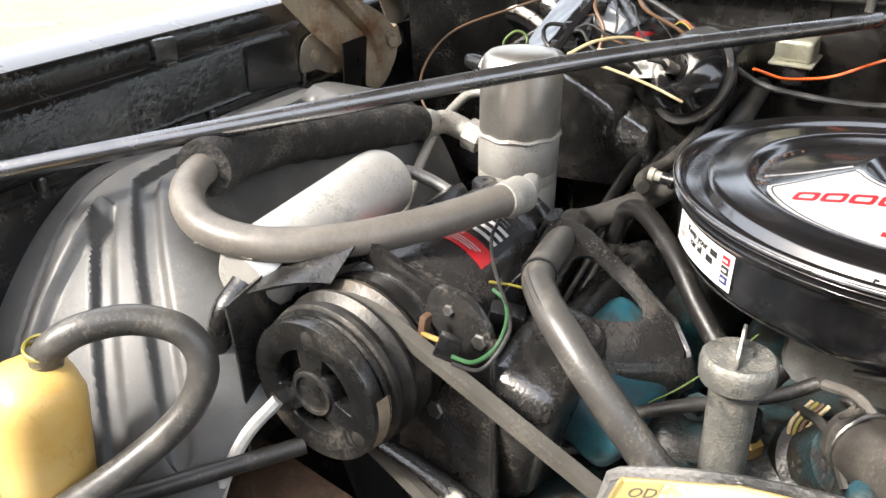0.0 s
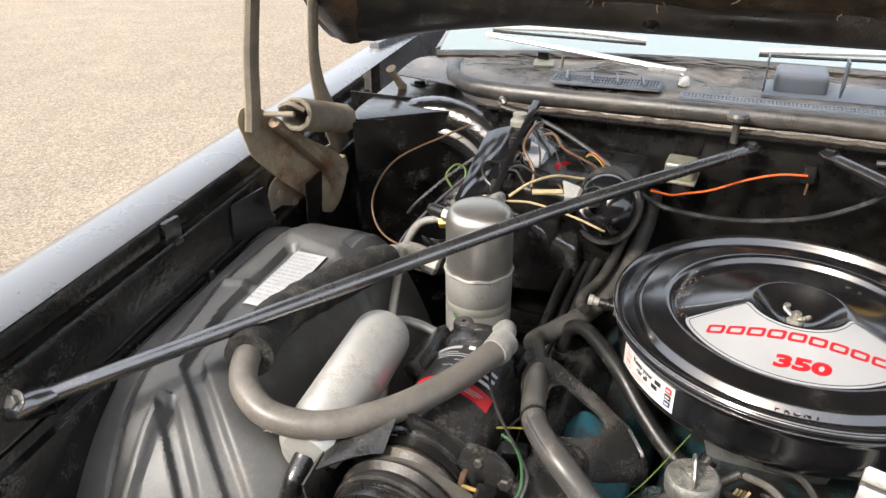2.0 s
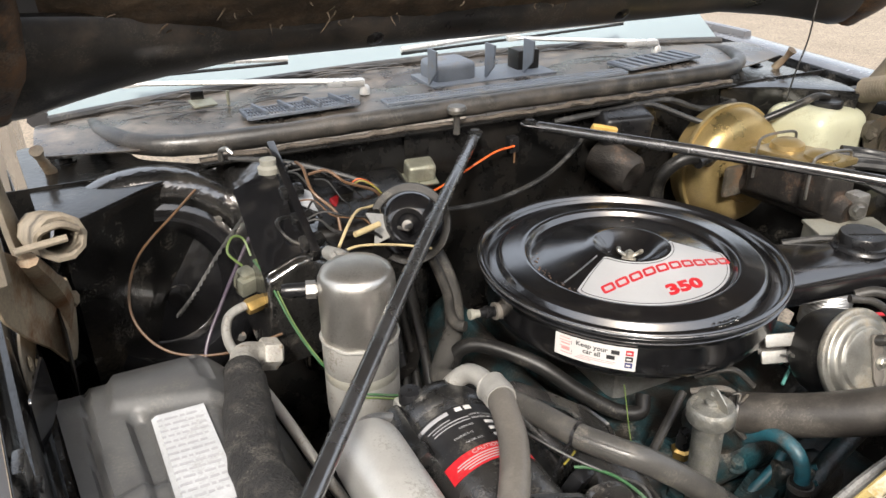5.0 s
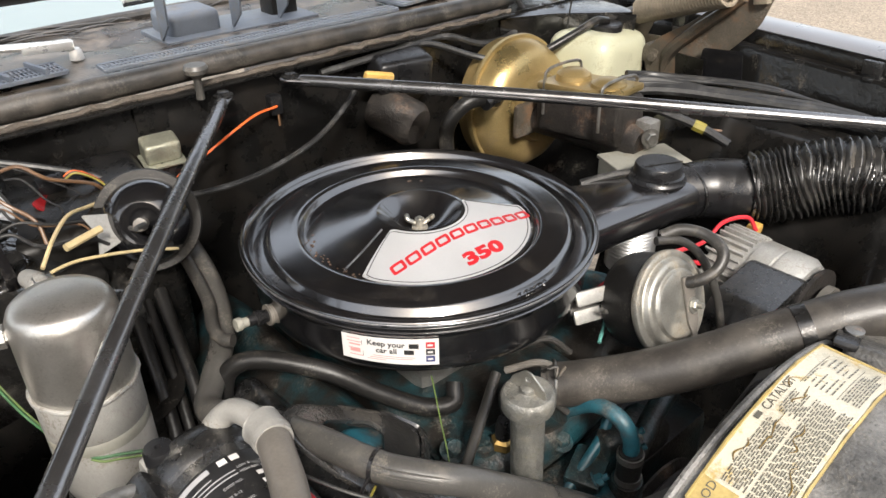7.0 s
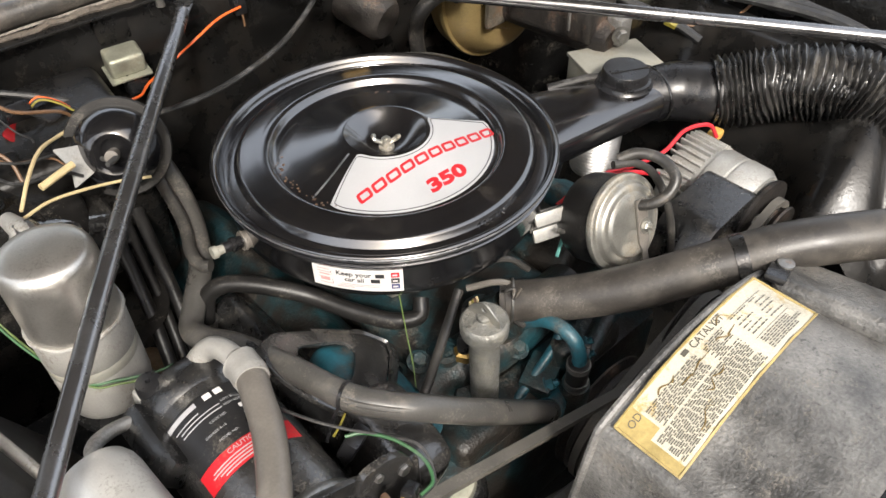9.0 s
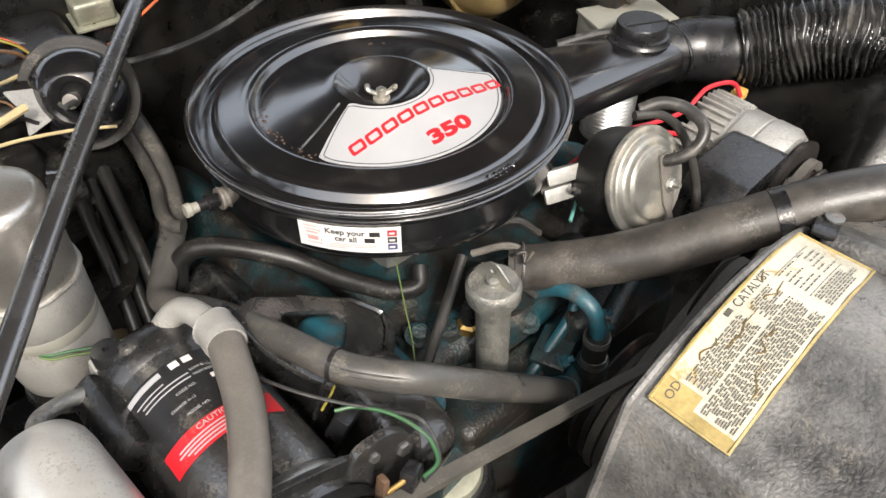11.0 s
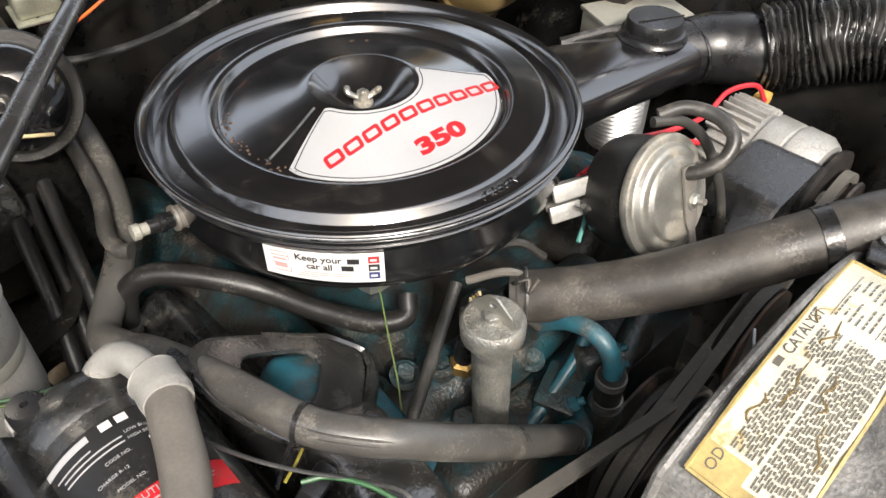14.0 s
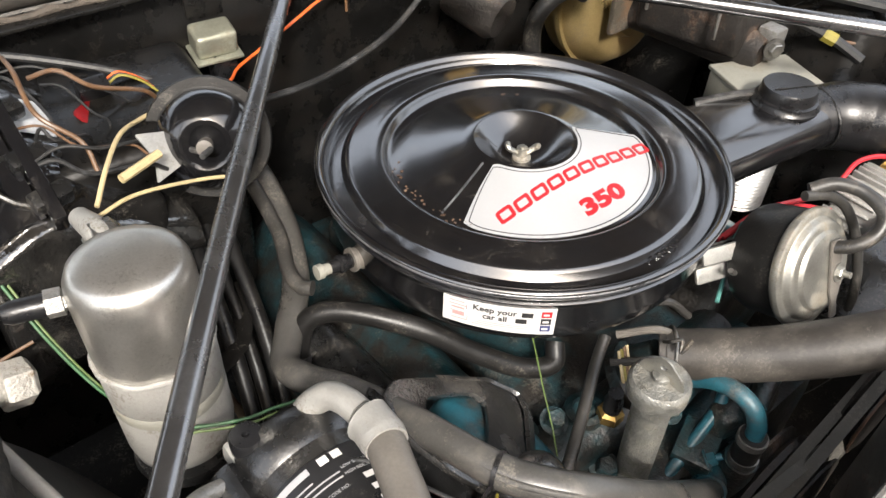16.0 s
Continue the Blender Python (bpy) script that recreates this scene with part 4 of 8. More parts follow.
def hood_hinge(s, body):
    """A pressed steel hinge with two arms and a coil spring, on the fender's ledge."""
    x = 0.752
    # the far hinge's plates are coloured darker for the shade there
    steel, coil = (M_RUSTY, M_SPRING) if s < 0 else (M_HINGE_DARK, M_SPRING)
    side = lambda dx: Matrix(((0, 0, s, s * (x + dx)), (1, 0, 0, 0), (0, 1, 0, 0), (0, 0, 0, 1)))
    # main bell-crank plate
    out = rounded([(-0.038, 1.078), (-0.030, 1.096), (0.0, 1.092), (0.05, 1.055), (0.10, 1.012), (0.155, 0.978), (0.180, 0.948), (0.174, 0.915), (0.156, 0.885), (0.138, 0.870), (0.112, 0.880), (0.075, 0.925), (0.030, 0.965), (-0.020, 1.020)], 0.012)
    hole = [(0.085 + 0.006 * math.cos(a), 1.000 + 0.006 * math.sin(a)) for a in (2 * math.pi * k / 10 for k in range(10))]
    bm = plate(out, 0.004, side(-0.016) @ pose(0, 0, 0, 0, 0, 0), [hole], bevel=0.001)
    bmesh.ops.rotate(bm, verts=bm.verts, cent=(s * x, 0.09, 0.99), matrix=Matrix.Rotation(radians(s * 14), 3, "Z"))
    h = part("hood_hinge", bm, steel, body, "rusty dust-covered hood hinge with a coil spring")
    # pressed rib on the crank
    bm = tube([(s * (x - 0.020), 0.0, 1.070), (s * (x - 0.024), 0.07, 1.01), (s * (x - 0.024), 0.125, 0.955), (s * (x - 0.018), 0.14, 0.90)], [0.010, 0.014, 0.016, 0.008], 8, 6, flat=0.8)
    part("crank_rib", bm, steel, h)
    # base plate bolted to the ledge
    out = rounded([(0.005, 0.925), (0.02, 0.898), (0.14, 0.890), (0.22, 0.90), (0.225, 0.965), (0.06, 0.972), (0.015, 0.960)], 0.016)
    part("base_plate", plate(out, 0.003, side(0.012), bevel=0.0008), coil, h)
    for y, z in ((0.035, 0.935), (0.075, 0.905)):
        part("rivet", hexbolt(axis_pose((s * (x + 0.010), y, z), (-s, 0, 0)), 0.006, 0.003), steel, h)
    part("pivot_bolt", hexbolt(axis_pose((s * (x - 0.030), 0.158, 0.940), (-s, -0.35, 0)), 0.010, 0.012), steel, h)
    part("pivot_collar", block((0.034, 0.032, 0.034), Matrix.Translation((s * (x - 0.018), 0.166, 0.942)) @ pose(0, 0, 0, 20, 0, 0), 0.005), steel, h)
    # arms up to the hood
    part("front_arm", tube([(s * (x + 0.004), -0.020, 1.060), (s * (x + 0.004), -0.012, 1.10), (s * (x + 0.004), -0.004, 1.16), (s * x, 0.012, 1.25), (s * x, 0.04, 1.36)], [0.016, 0.016, 0.0155, 0.015, 0.015], 8, 6, flat=0.55), coil, h)
    part("rear_arm", tube([(s * (x + 0.010), 0.235, 0.955), (s * (x + 0.012), 0.205, 1.02), (s * (x + 0.012), 0.180, 1.08), (s * (x + 0.012), 0.174, 1.14), (s * (x + 0.012), 0.19, 1.24)], [0.026, 0.024, 0.017, 0.014, 0.014], 8, 6, flat=0.45), coil, h)
    # coil spring
    a, b = Vector((s * 0.697, -0.004, 1.088)), Vector((s * 0.742, 0.232, 1.006))
    d = (b - a)
    mm = axis_pose(a, d)
    turns, n = 30, 30 * 10
    bm = tube([mm @ Vector((0.0215 * math.cos(2 * math.pi * turns * k / n), 0.0215 * math.sin(2 * math.pi * turns * k / n), d.length * (0.06 + 0.84 * k / n))) for k in range(n + 1)], 0.0042, 6, 1, smooth_path=False)
    part("coil_spring", bm, coil, h, "dust-coated coil spring")
    part("spring_hook", tube([mm @ Vector((0.0215, 0, d.length * 0.06)), mm @ Vector((0.018, 0.010, d.length * 0.01)), mm @ Vector((0, 0.014, -0.004)), mm @ Vector((-0.016, 0.006, 0.006))], 0.0038, 6, 5), coil, h)
    part("spring_hook", tube([mm @ Vector((0.0215, 0, d.length * 0.90)), mm @ Vector((0.008, 0, d.length * 0.97)), mm @ Vector((0, 0.0, d.length * 1.02))], 0.0038, 6, 5), coil, h)
    part("spring_pin", tube([a + Vector((-s * 0.004, 0, 0)), (s * (x - 0.012), -0.008, 1.084)], 0.004, 8), coil, h)
    part("spring_anchor", block((0.04, 0.024, 0.02), Matrix.Translation((s * (x - 0.004), 0.238, 1.002)), 0.004), steel, h)


def build_braces():
    for s, a, b in ((-1, (-0.079, 0.312, 1.011), (-0.697, -0.508, 0.943)), (1, (0.032, 0.318, 1.012), (0.700, -0.500, 0.972))):
        a, b = Vector(a), Vector(b)
        br = thing("bay_brace", b, "black tubular brace rod between cowl and fender, ends flattened and bolted", "brace rod", "bay braces")
        d = (b - a).normalized()
        bend = a.lerp(b, 0.42) + Vector((0, 0, 0.010 if s < 0 else 0.004))
        part("rod", tube([a + d * 0.02, a + d * 0.06, bend, b - d * 0.06, b - d * 0.02], [0.0084, 0.0090, 0.0092, 0.0090, 0.0086], 20, 10), M_ROD, br)
        for p, k, w in ((a, 1, 0.7), (b, -1, 1.0)):
            part("flattened_end", tube([p - d * k * 0.014, p - d * k * 0.004, p + d * k * 0.014, p + d * k * 0.034], [0.013 * w, 0.0175 * w, 0.0145 * w, 0.0088], 18, 6, flat=0.8 if w == 1 else 0.5), M_ROD, br)
        part("end_bolt", hexbolt(axis_pose(b + Vector((0, 0, 0.004)), (-s * 0.25, -0.75, 0.6)) @ Matrix.Translation((0, 0, 0.010)), 0.0080, 0.007), M_STEEL, br, "worn steel bolt")
        part("end_bolt", hexbolt(axis_pose(a + Vector((0, 0, 0.004)), (0, 0, 1)), 0.009, 0.006), M_BRACKET, br)
        # tab on the fender side
        part("fender_tab", block((0.10, 0.05, 0.006), axis_pose(b + Vector((s * 0.03, 0, -0.008)), (-s * 0.3, -0.3, 0.9)), 0.003), M_INNER, br)


# ---- air cleaner ----
LID_X, LID_Y = 0.002, -0.0115
LID_LIFT = 0.0212  # height of the cleaner on its stud


def on_lid(x, y, z):
    return Vector((LID_X + x, LID_Y + y, z))


def build_air_cleaner():
    a = thing("air_cleaner", (LID_X, LID_Y, 0.897), "round glossy black air cleaner with a silver plate, on the engine", "air cleaner")
    m = Matrix.Translation((LID_X, LID_Y, 0))
    pan = [(0, 0.815), (0.10, 0.812), (0.168, 0.814), (0.188, 0.818), (0.200, 0.826), (0.2050, 0.836), (0.2065, 0.850), (0.2075, 0.872), (0.2095, 0.878), (0.2135, 0.881), (0.2145, 0.8845), (0.210, 0.888), (0.18, 0.888), (0.15, 0.8825), (0, 0.879)]
    pan_ob = part("base_pan", lathe(pan, m, 96), M_PAN, a, "black painted steel pan")
    dish_r = (0.054, 0.063, 0.080, 0.100, 0.120, 0.1365)
    dish_z = (0.9118, 0.9088, 0.9040, 0.8985, 0.8940, 0.8910)
    dish = lambda r: float(np.interp(r, dish_r, dish_z))
    lid = [(0, 0.8860), (0.012, 0.8860), (0.020, 0.8875), (0.030, 0.8925), (0.040, 0.9010), (0.0465, 0.9068), (0.0500, 0.9102), (0.0520, 0.9118), *zip(dish_r, dish_z), (0.1385, 0.8900), (0.1412, 0.8898), (0.1430, 0.8912), (0.1452, 0.8965), (0.1475, 0.8990), (0.1500, 0.9000), (0.1535, 0.9001), (0.1570, 0.8996), (0.1600, 0.8993), (0.1800, 0.8982), (0.1838, 0.8974), (0.1866, 0.8945), (0.1912, 0.8862), (0.1945, 0.8838), (0.1990, 0.8835), (0.2026, 0.8855), (0.2060, 0.8930), (0.2088, 0.8982), (0.2120, 0.9002), (0.2148, 0.8994), (0.2165, 0.8972), (0.2165, 0.8940), (0.2145, 0.8905), (0.2110, 0.8885), (0.203, 0.8875), (0.15, 0.8832), (0, 0.8800)]
    lid_ob = part("lid", lathe(lid, m, 160), M_LID, a, "glossy black pressed steel lid")
    part("lid_edge", lathe([(0.2162, 0.8974), (0.2170, 0.8964), (0.2170, 0.8950), (0.2162, 0.8940)], m, 160), M_BRIGHT, lid_ob, "worn bright edge")
    # silver plate: a fan shape in front of the wing nut, following the dish
    def fan(u, v, inset=0.0):
        """u runs round the fan, v outwards; the straight sides lie along two spokes."""
        side = -1 + 2 * u
        half = 68 + 6.5 * (1 - v) - math.degrees(inset) / 0.11
        t = radians(-90 + side * half)
        r = 0.0562 + inset + (0.1360 - 0.0562 - 2 * inset) * v
        if abs(side) > 0.9:  # rounded corners
            k = (abs(side) - 0.9) / 0.1
            r += (0.003 * (1 - v) - 0.003 * v) * k * k
        return t, r
    def on_fan(u, v, lift, inset=0.0):
        t, r = fan(u, v, inset)
        return on_lid(r * math.cos(t), r * math.sin(t), dish(r) + lift)
    plate_ob = part("name_plate", sheet(lambda u, v: on_fan(u, v, 0.0009), 60, 14, 0.0006), M_SILVER_PLATE, lid_ob, "satin silver plate with red markings")
    # thin dark border line just inside the plate's edge
    path = [on_fan(k / 60, 1.0, 0.0011, 0.0032) for k in range(61)] + [on_fan(1.0, 1 - k / 10, 0.0011, 0.0032) for k in range(1, 11)]
    path += [on_fan(1 - k / 40, 0.0, 0.0011, 0.0032) for k in range(1, 41)] + [on_fan(0.0, k / 10, 0.0011, 0.0032) for k in range(1, 11)]
    part("border_line", tube(path, 0.00055, 5, 1, smooth_path=False), M_BLACK_PRINT, plate_ob)
    # plain hollow blocks in place of the maker's word, one for each of ten characters
    def on_dish(co):
        return on_lid(co.x, co.y, dish(math.hypot(co.x, co.y)) + 0.0012 + co.z)
    for k in range(10):
        cx = -0.0985 + 0.0215 * (k + 0.5)
        w, h, e, lean = 0.0094, 0.0076, 0.0035, 0.20
        outer = rounded([(-w, -h), (w, -h), (w, h), (-w, h)], 0.0035, 3)
        inner = rounded([(-w + e, -h + e), (w - e, -h + e), (w - e, h - e), (-w + e, h - e)], 0.0016, 3)
        bm = plate(outer, 0.0005, None, [inner])
        for v in bm.verts:
            v.co = on_dish(Vector((v.co.x + lean * v.co.y + cx, v.co.y * (1 - 0.14 * math.cos(cx * 15)) - 0.0690 - 0.0004 * k, v.co.z)))
        part("red_block", bm, M_RED, plate_ob, smooth=False)
    bm = lettering("350", 0.0240, Matrix.Identity(4), 0.0004, squash=1.60, weight=0.0011, slant=0.12, bend=lambda co: on_dish(co + Vector((0.003, -0.1095, 0.0002))))
    part("number", bm, M_RED, plate_ob, "red number 350", smooth=False)
    # short black groove line beside the plate
    part("groove_line", tube([on_lid(-0.062 - 0.0172 * k, -0.006 - 0.0050 * k, dish(math.hypot(0.062 + 0.0172 * k, 0.006 + 0.005 * k)) + 0.0004) for k in range(5)], 0.0012, 6), M_BRIGHT, lid_ob, "raised bright bead")
    # pressed letters on the lip
    for k, ch in enumerate("FRONT"):
        t = radians(-90 + (k - 2) * 2.9)
        mm = Matrix.Translation(on_lid(0.1893 * math.cos(t), 0.1893 * math.sin(t), 0.8912)) @ pose(0, 0, 0, 0, 0, math.degrees(t) + 90) @ pose(0, 0, 0, -1, 0, 0)
        part("pressed_letter", lettering(ch, 0.010, mm, 0.0006), M_LID, lid_ob, smooth=False)
    # wing nut
    nut = part("wing_nut", lathe([(0, 0.8855), (0.010, 0.8855), (0.010, 0.8885), (0.0065, 0.890), (0.006, 0.899), (0.003, 0.899), (0.003, 0.9015), (0, 0.902)], m, 20), M_ZINC, a, "tarnished zinc wing nut")
    for s in (-1, 1):
        turn = lambda x, y, z: on_lid(s * (0.72 * x + 0.69 * y), s * (0.72 * y - 0.69 * x), z)
        part("wing", tube([turn(0.004, 0.0, 0.893), turn(0.009, 0.002, 0.8955), turn(0.0140, 0.003, 0.8990), turn(0.0158, 0.000, 0.9015), turn(0.0140, -0.003, 0.9010)], [0.0040, 0.0036, 0.0040, 0.0040, 0.0026], 10, 5, flat=0.75), M_ZINC, nut)
    # flakes of rust in the lid's channels
    rng = random.Random(9)
    for n_f, r0, r1, a0, a1 in ((30, 0.130, 0.142, 150, 205), (26, 0.193, 0.200, 130, 230), (10, 0.193, 0.200, 90, 125), (3, 0.112, 0.118, 40, 60), (6, 0.193, 0.200, 20, 60)):
        bm = bmesh.new()
        for _ in range(n_f):
            t, r = radians(rng.uniform(a0, a1)), rng.uniform(r0, r1)
            zz = float(np.interp(r, [q[0] for q in lid[:32]], [q[1] for q in lid[:32]]))
            block((rng.uniform(0.001, 0.004), rng.uniform(0.001, 0.003), 0.0006), Matrix.Translation(on_lid(r * math.cos(t), r * math.sin(t), zz + 0.0004)) @ pose(0, 0, 0, rng.uniform(-15, 15), rng.uniform(-15, 15), rng.uniform(0, 180)), 0, bm=bm)
        tagged(part("rust_flakes", bm, M_COPPER, lid_ob, smooth=False), kind="stuff")
    # sticker on the pan's side
    def wrap(t, z, lift=0.0006):
        r = 0.2072 + 0.0002 + lift
        return Vector((LID_X + r * math.cos(t), LID_Y + r * math.sin(t), z))
    t0, t1 = radians(-152.6), radians(-124.6)
    def stick(u, v):
        t = t0 + (t1 - t0) * u
        return wrap(t, 0.8764 - 0.003 * u - 0.0335 * v)
    st = part("sticker", sheet(stick, 24, 3, 0.0003), M_WHITE_PAPER, pan_ob, "white paper sticker with black, red and blue print", smooth=True)
    span = (t1 - t0)
    def on_sticker(co):
        # local x 0..1 over the width, y metres above the lower edge
        t = t0 + span * co.x
        return wrap(t, 0.8435 - 0.003 * co.x + co.y, 0.0011 + co.z)
    width = span * 0.2075
    def sticker_text(body, size, x, y, mat):
        bm = lettering(body, size, Matrix.Identity(4), 0.0001, "LEFT", weight=0.00018, bend=lambda co: on_sticker(Vector((x + co.x / width, y + co.y, co.z))))
        part("print", bm, mat, st, smooth=False)
    def sticker_bar(x, y, w, h, mat, name="print_bar"):
        bm = sheet(lambda u, v: on_sticker(Vector((x + w * u / width, y + h * v, 0))), 6, 1, 0.0001)
        part(name, bm, mat, st, smooth=False)
    sticker_text("Keep your", 0.0092, 0.27, 0.0240, M_BLACK_PRINT)
    sticker_bar(0.0 + 0.70, 0.0205, 0.010, 0.0058, M_BLACK_PRINT)
    sticker_text("car all", 0.0092, 0.36, 0.0155, M_BLACK_PRINT)
    sticker_bar(0.65, 0.0125, 0.010, 0.0058, M_BLACK_PRINT)
    for k, (x, w) in enumerate(((0.33, 0.044), (0.30, 0.045), (0.27, 0.020))):
        sticker_bar(x, 0.0082 - 0.0024 * k, w, 0.0009, M_PINK)
    for k, (x, w, h) in enumerate(((0.06, 0.014, 0.001), (0.06, 0.016, 0.001), (0.08, 0.012, 0.002), (0.07, 0.013, 0.001), (0.09, 0.011, 0.004), (0.08, 0.015, 0.001))):
        sticker_bar(x, 0.026 - 0.0042 * k, w, h, M_PINK)
    sticker_bar(0.225, 0.006, 0.0004, 0.006, M_BLACK_PRINT)
    sticker_bar(0.215, 0.019, 0.0004, 0.006, M_BLACK_PRINT)
    for k, mat in enumerate((M_RED, M_BLACK_PRINT, M_BLUE_PRINT)):
        sticker_bar(0.87, 0.0215 - 0.0088 * k, 0.0092, 0.0074, mat, "emblem_square")
        x, y = 0.885, 0.0240 - 0.0088 * k
        bm = sheet(lambda u, v: on_sticker(Vector((x + 0.0055 * u / width, y + 0.0024 * v, 0.0004))), 2, 1, 0.0001)
        part("emblem_mark", bm, M_WHITE_PAPER, st, smooth=False)
    # vacuum plug on the pan's side
    ang = radians(178)
    mp = axis_pose((LID_X + 0.201 * math.cos(ang), LID_Y + 0.201 * math.sin(ang), 0.852), (math.cos(ang), math.sin(ang), 0.1))
    plug = part("breather_grommet", lathe([(0, 0), (0.0125, 0), (0.0125, 0.004), (0.011, 0.005), (0.011, 0.010), (0.0125, 0.011), (0.012, 0.014), (0, 0.014)], mp, 20), M_HOSE_TAN, a, "dusty rubber grommet with a small valve")
    part("valve_body", lathe([(0, 0.012), (0.0075, 0.012), (0.0075, 0.022), (0.009, 0.0225), (0.009, 0.027), (0.0065, 0.028), (0.0065, 0.037), (0, 0.037)], mp, 16), M_CAP_BLACK, plug)
    part("valve_nipple", lathe([(0, 0.035), (0.0055, 0.036), (0.006, 0.044), (0.0075, 0.045), (0.0075, 0.051), (0, 0.052)], mp, 12), M_GREYBOX, plug)

    # snorkel
    d = Vector((0.9660, -0.2600, 0.0)).normalized()
    s = Vector((-d.y, d.x, 0))
    base = Vector((LID_X, LID_Y, 0.836)) + d * 0.190
    def snork(u, v):
        L = 0.27
        k = u
        w = 0.072 - 0.031 * min(1.0, k * 1.1)
        h = 0.030 + 0.004 * k
        c = base + d * (L * k) + Vector((0, 0, 0.002 * k))
        t = 2 * math.pi * v
        e = 0.55 + 0.35 * k
        cx = math.copysign(abs(math.cos(t)) ** e, math.cos(t))
        cz = math.copysign(abs(math.sin(t)) ** e, math.sin(t))
        return c + s * (w * cx) + Vector((0, 0, h * cz))
    snorkel = part("snorkel", sheet(snork, 24, 40), M_PAN, a, "black painted intake snorkel")
    end = base + d * 0.27 + Vector((0, 0, 0.002))
    mouth = Vector((0.474, -0.188, 0.864 - LID_LIFT))
    part("snorkel_sleeve", tube([end - d * 0.075, end - d * 0.050, end.lerp(mouth, 0.25) - d * 0.010, end.lerp(mouth, 0.7), mouth, mouth + Vector((0.012, -0.014, 0.004))], [0.030, 0.038, 0.0440, 0.0450, 0.0450, 0.0440], 32, 8), M_CAP_BLACK, a, "black plastic sleeve")
    ring = part("clamp_wire", tube([end - d * 0.030 + s * (0.049 * math.cos(t)) + Vector((0, 0, 0.040 * math.sin(t))) for t in (2 * math.pi * k / 24 for k in range(25))], 0.0022, 6, 1, smooth_path=False), M_BRACKET, a)
    # vacuum motor cap on the snorkel
    mc = Matrix.Translation(base + d * 0.188 + s * 0.004 + Vector((0, 0, 0.036)))
    cap = part("vacuum_motor", lathe([(0, -0.006), (0.041, -0.006), (0.042, -0.002), (0.0385, 0.002), (0.038, 0.005), (0.0345, 0.0065), (0.0335, 0.018), (0.032, 0.0205), (0, 0.021)], mc, 40), M_CAP_BLACK, snorkel, "round black vacuum motor cap")
    part("cap_seam", block((0.060, 0.0015, 0.0015), mc @ Matrix.Translation((0.0, -0.008, 0.0213)) @ pose(0, 0, 0, 0, 0, -26), 0), M_RUBBER_DARK, cap)
    part("snorkel_tab", block((0.05, 0.018, 0.004), Matrix.Translation(base + d * 0.238 + Vector((0, 0, 0.036))) @ pose(0, 0, 0, 0, 0, -26), 0.0015), M_BRACKET, snorkel)
    # ribbed hot-air pipe under the snorkel
    q = Vector((0.325, -0.105, 0.840))
    prof = [(0, -0.10)]
    for k in range(16):
        z = -0.10 + 0.085 * k / 15
        prof += [(0.034, z), (0.036, z + 0.0028)]
    prof += [(0.034, -0.012), (0.030, -0.006), (0, -0.006)]
    part("hot_air_pipe", lathe(prof, Matrix.Translation(q), 32), M_ALU, a, "ribbed foil hot-air pipe")

    a.location.z += LID_LIFT

    # bellows duct, a thing of its own
    p0 = mouth + Vector((0.004, -0.005, LID_LIFT + 0.002))
    ctrl = [p0] + [Vector(q) for q in ((0.505, -0.225, 0.876), (0.530, -0.262, 0.892), (0.553, -0.305, 0.903), (0.576, -0.350, 0.903), (0.592, -0.420, 0.878), (0.600, -0.480, 0.840))]
    duct = thing("air_duct", ctrl[-1], "wrinkled black ribbed air duct from snorkel to front", "air duct")
    path = spline(ctrl, 60)
    segs, phase = 56, 0.0
    bm = tube(path, 0.050, segs, 1, smooth_path=False)
    bm.verts.ensure_lookup_table()
    for i, p in enumerate(path):
        phase += ((p - path[i - 1]).length if i else 0.0) / 0.0092
        for q in range(segs):
            v = bm.verts[i * segs + q]
            out = (v.co - p).normalized()
            ph = phase + 0.75 * noise.noise(v.co * 16) + 0.35 * noise.noise(v.co * 45)
            fold = abs((ph % 1.0) * 2 - 1)
            deep = 0.0105 + 0.005 * noise.noise(v.co * 12 + Vector((3, 1, 7)))
            v.co += out * (deep * (fold ** 0.7 - 0.5) + 0.0015 * noise.noise(v.co * 90))
    part("bellows", bm, M_DUCT, duct, angle=60)
    part("duct_clamp", tube([p0 + Vector((0.76, 0.65, 0)) * (0.047 * math.cos(t)) + Vector((0, 0, 0.047 * math.sin(t))) for t in (2 * math.pi * k / 24 for k in range(25))], 0.004, 6, 1, smooth_path=False), M_BRACKET, duct)


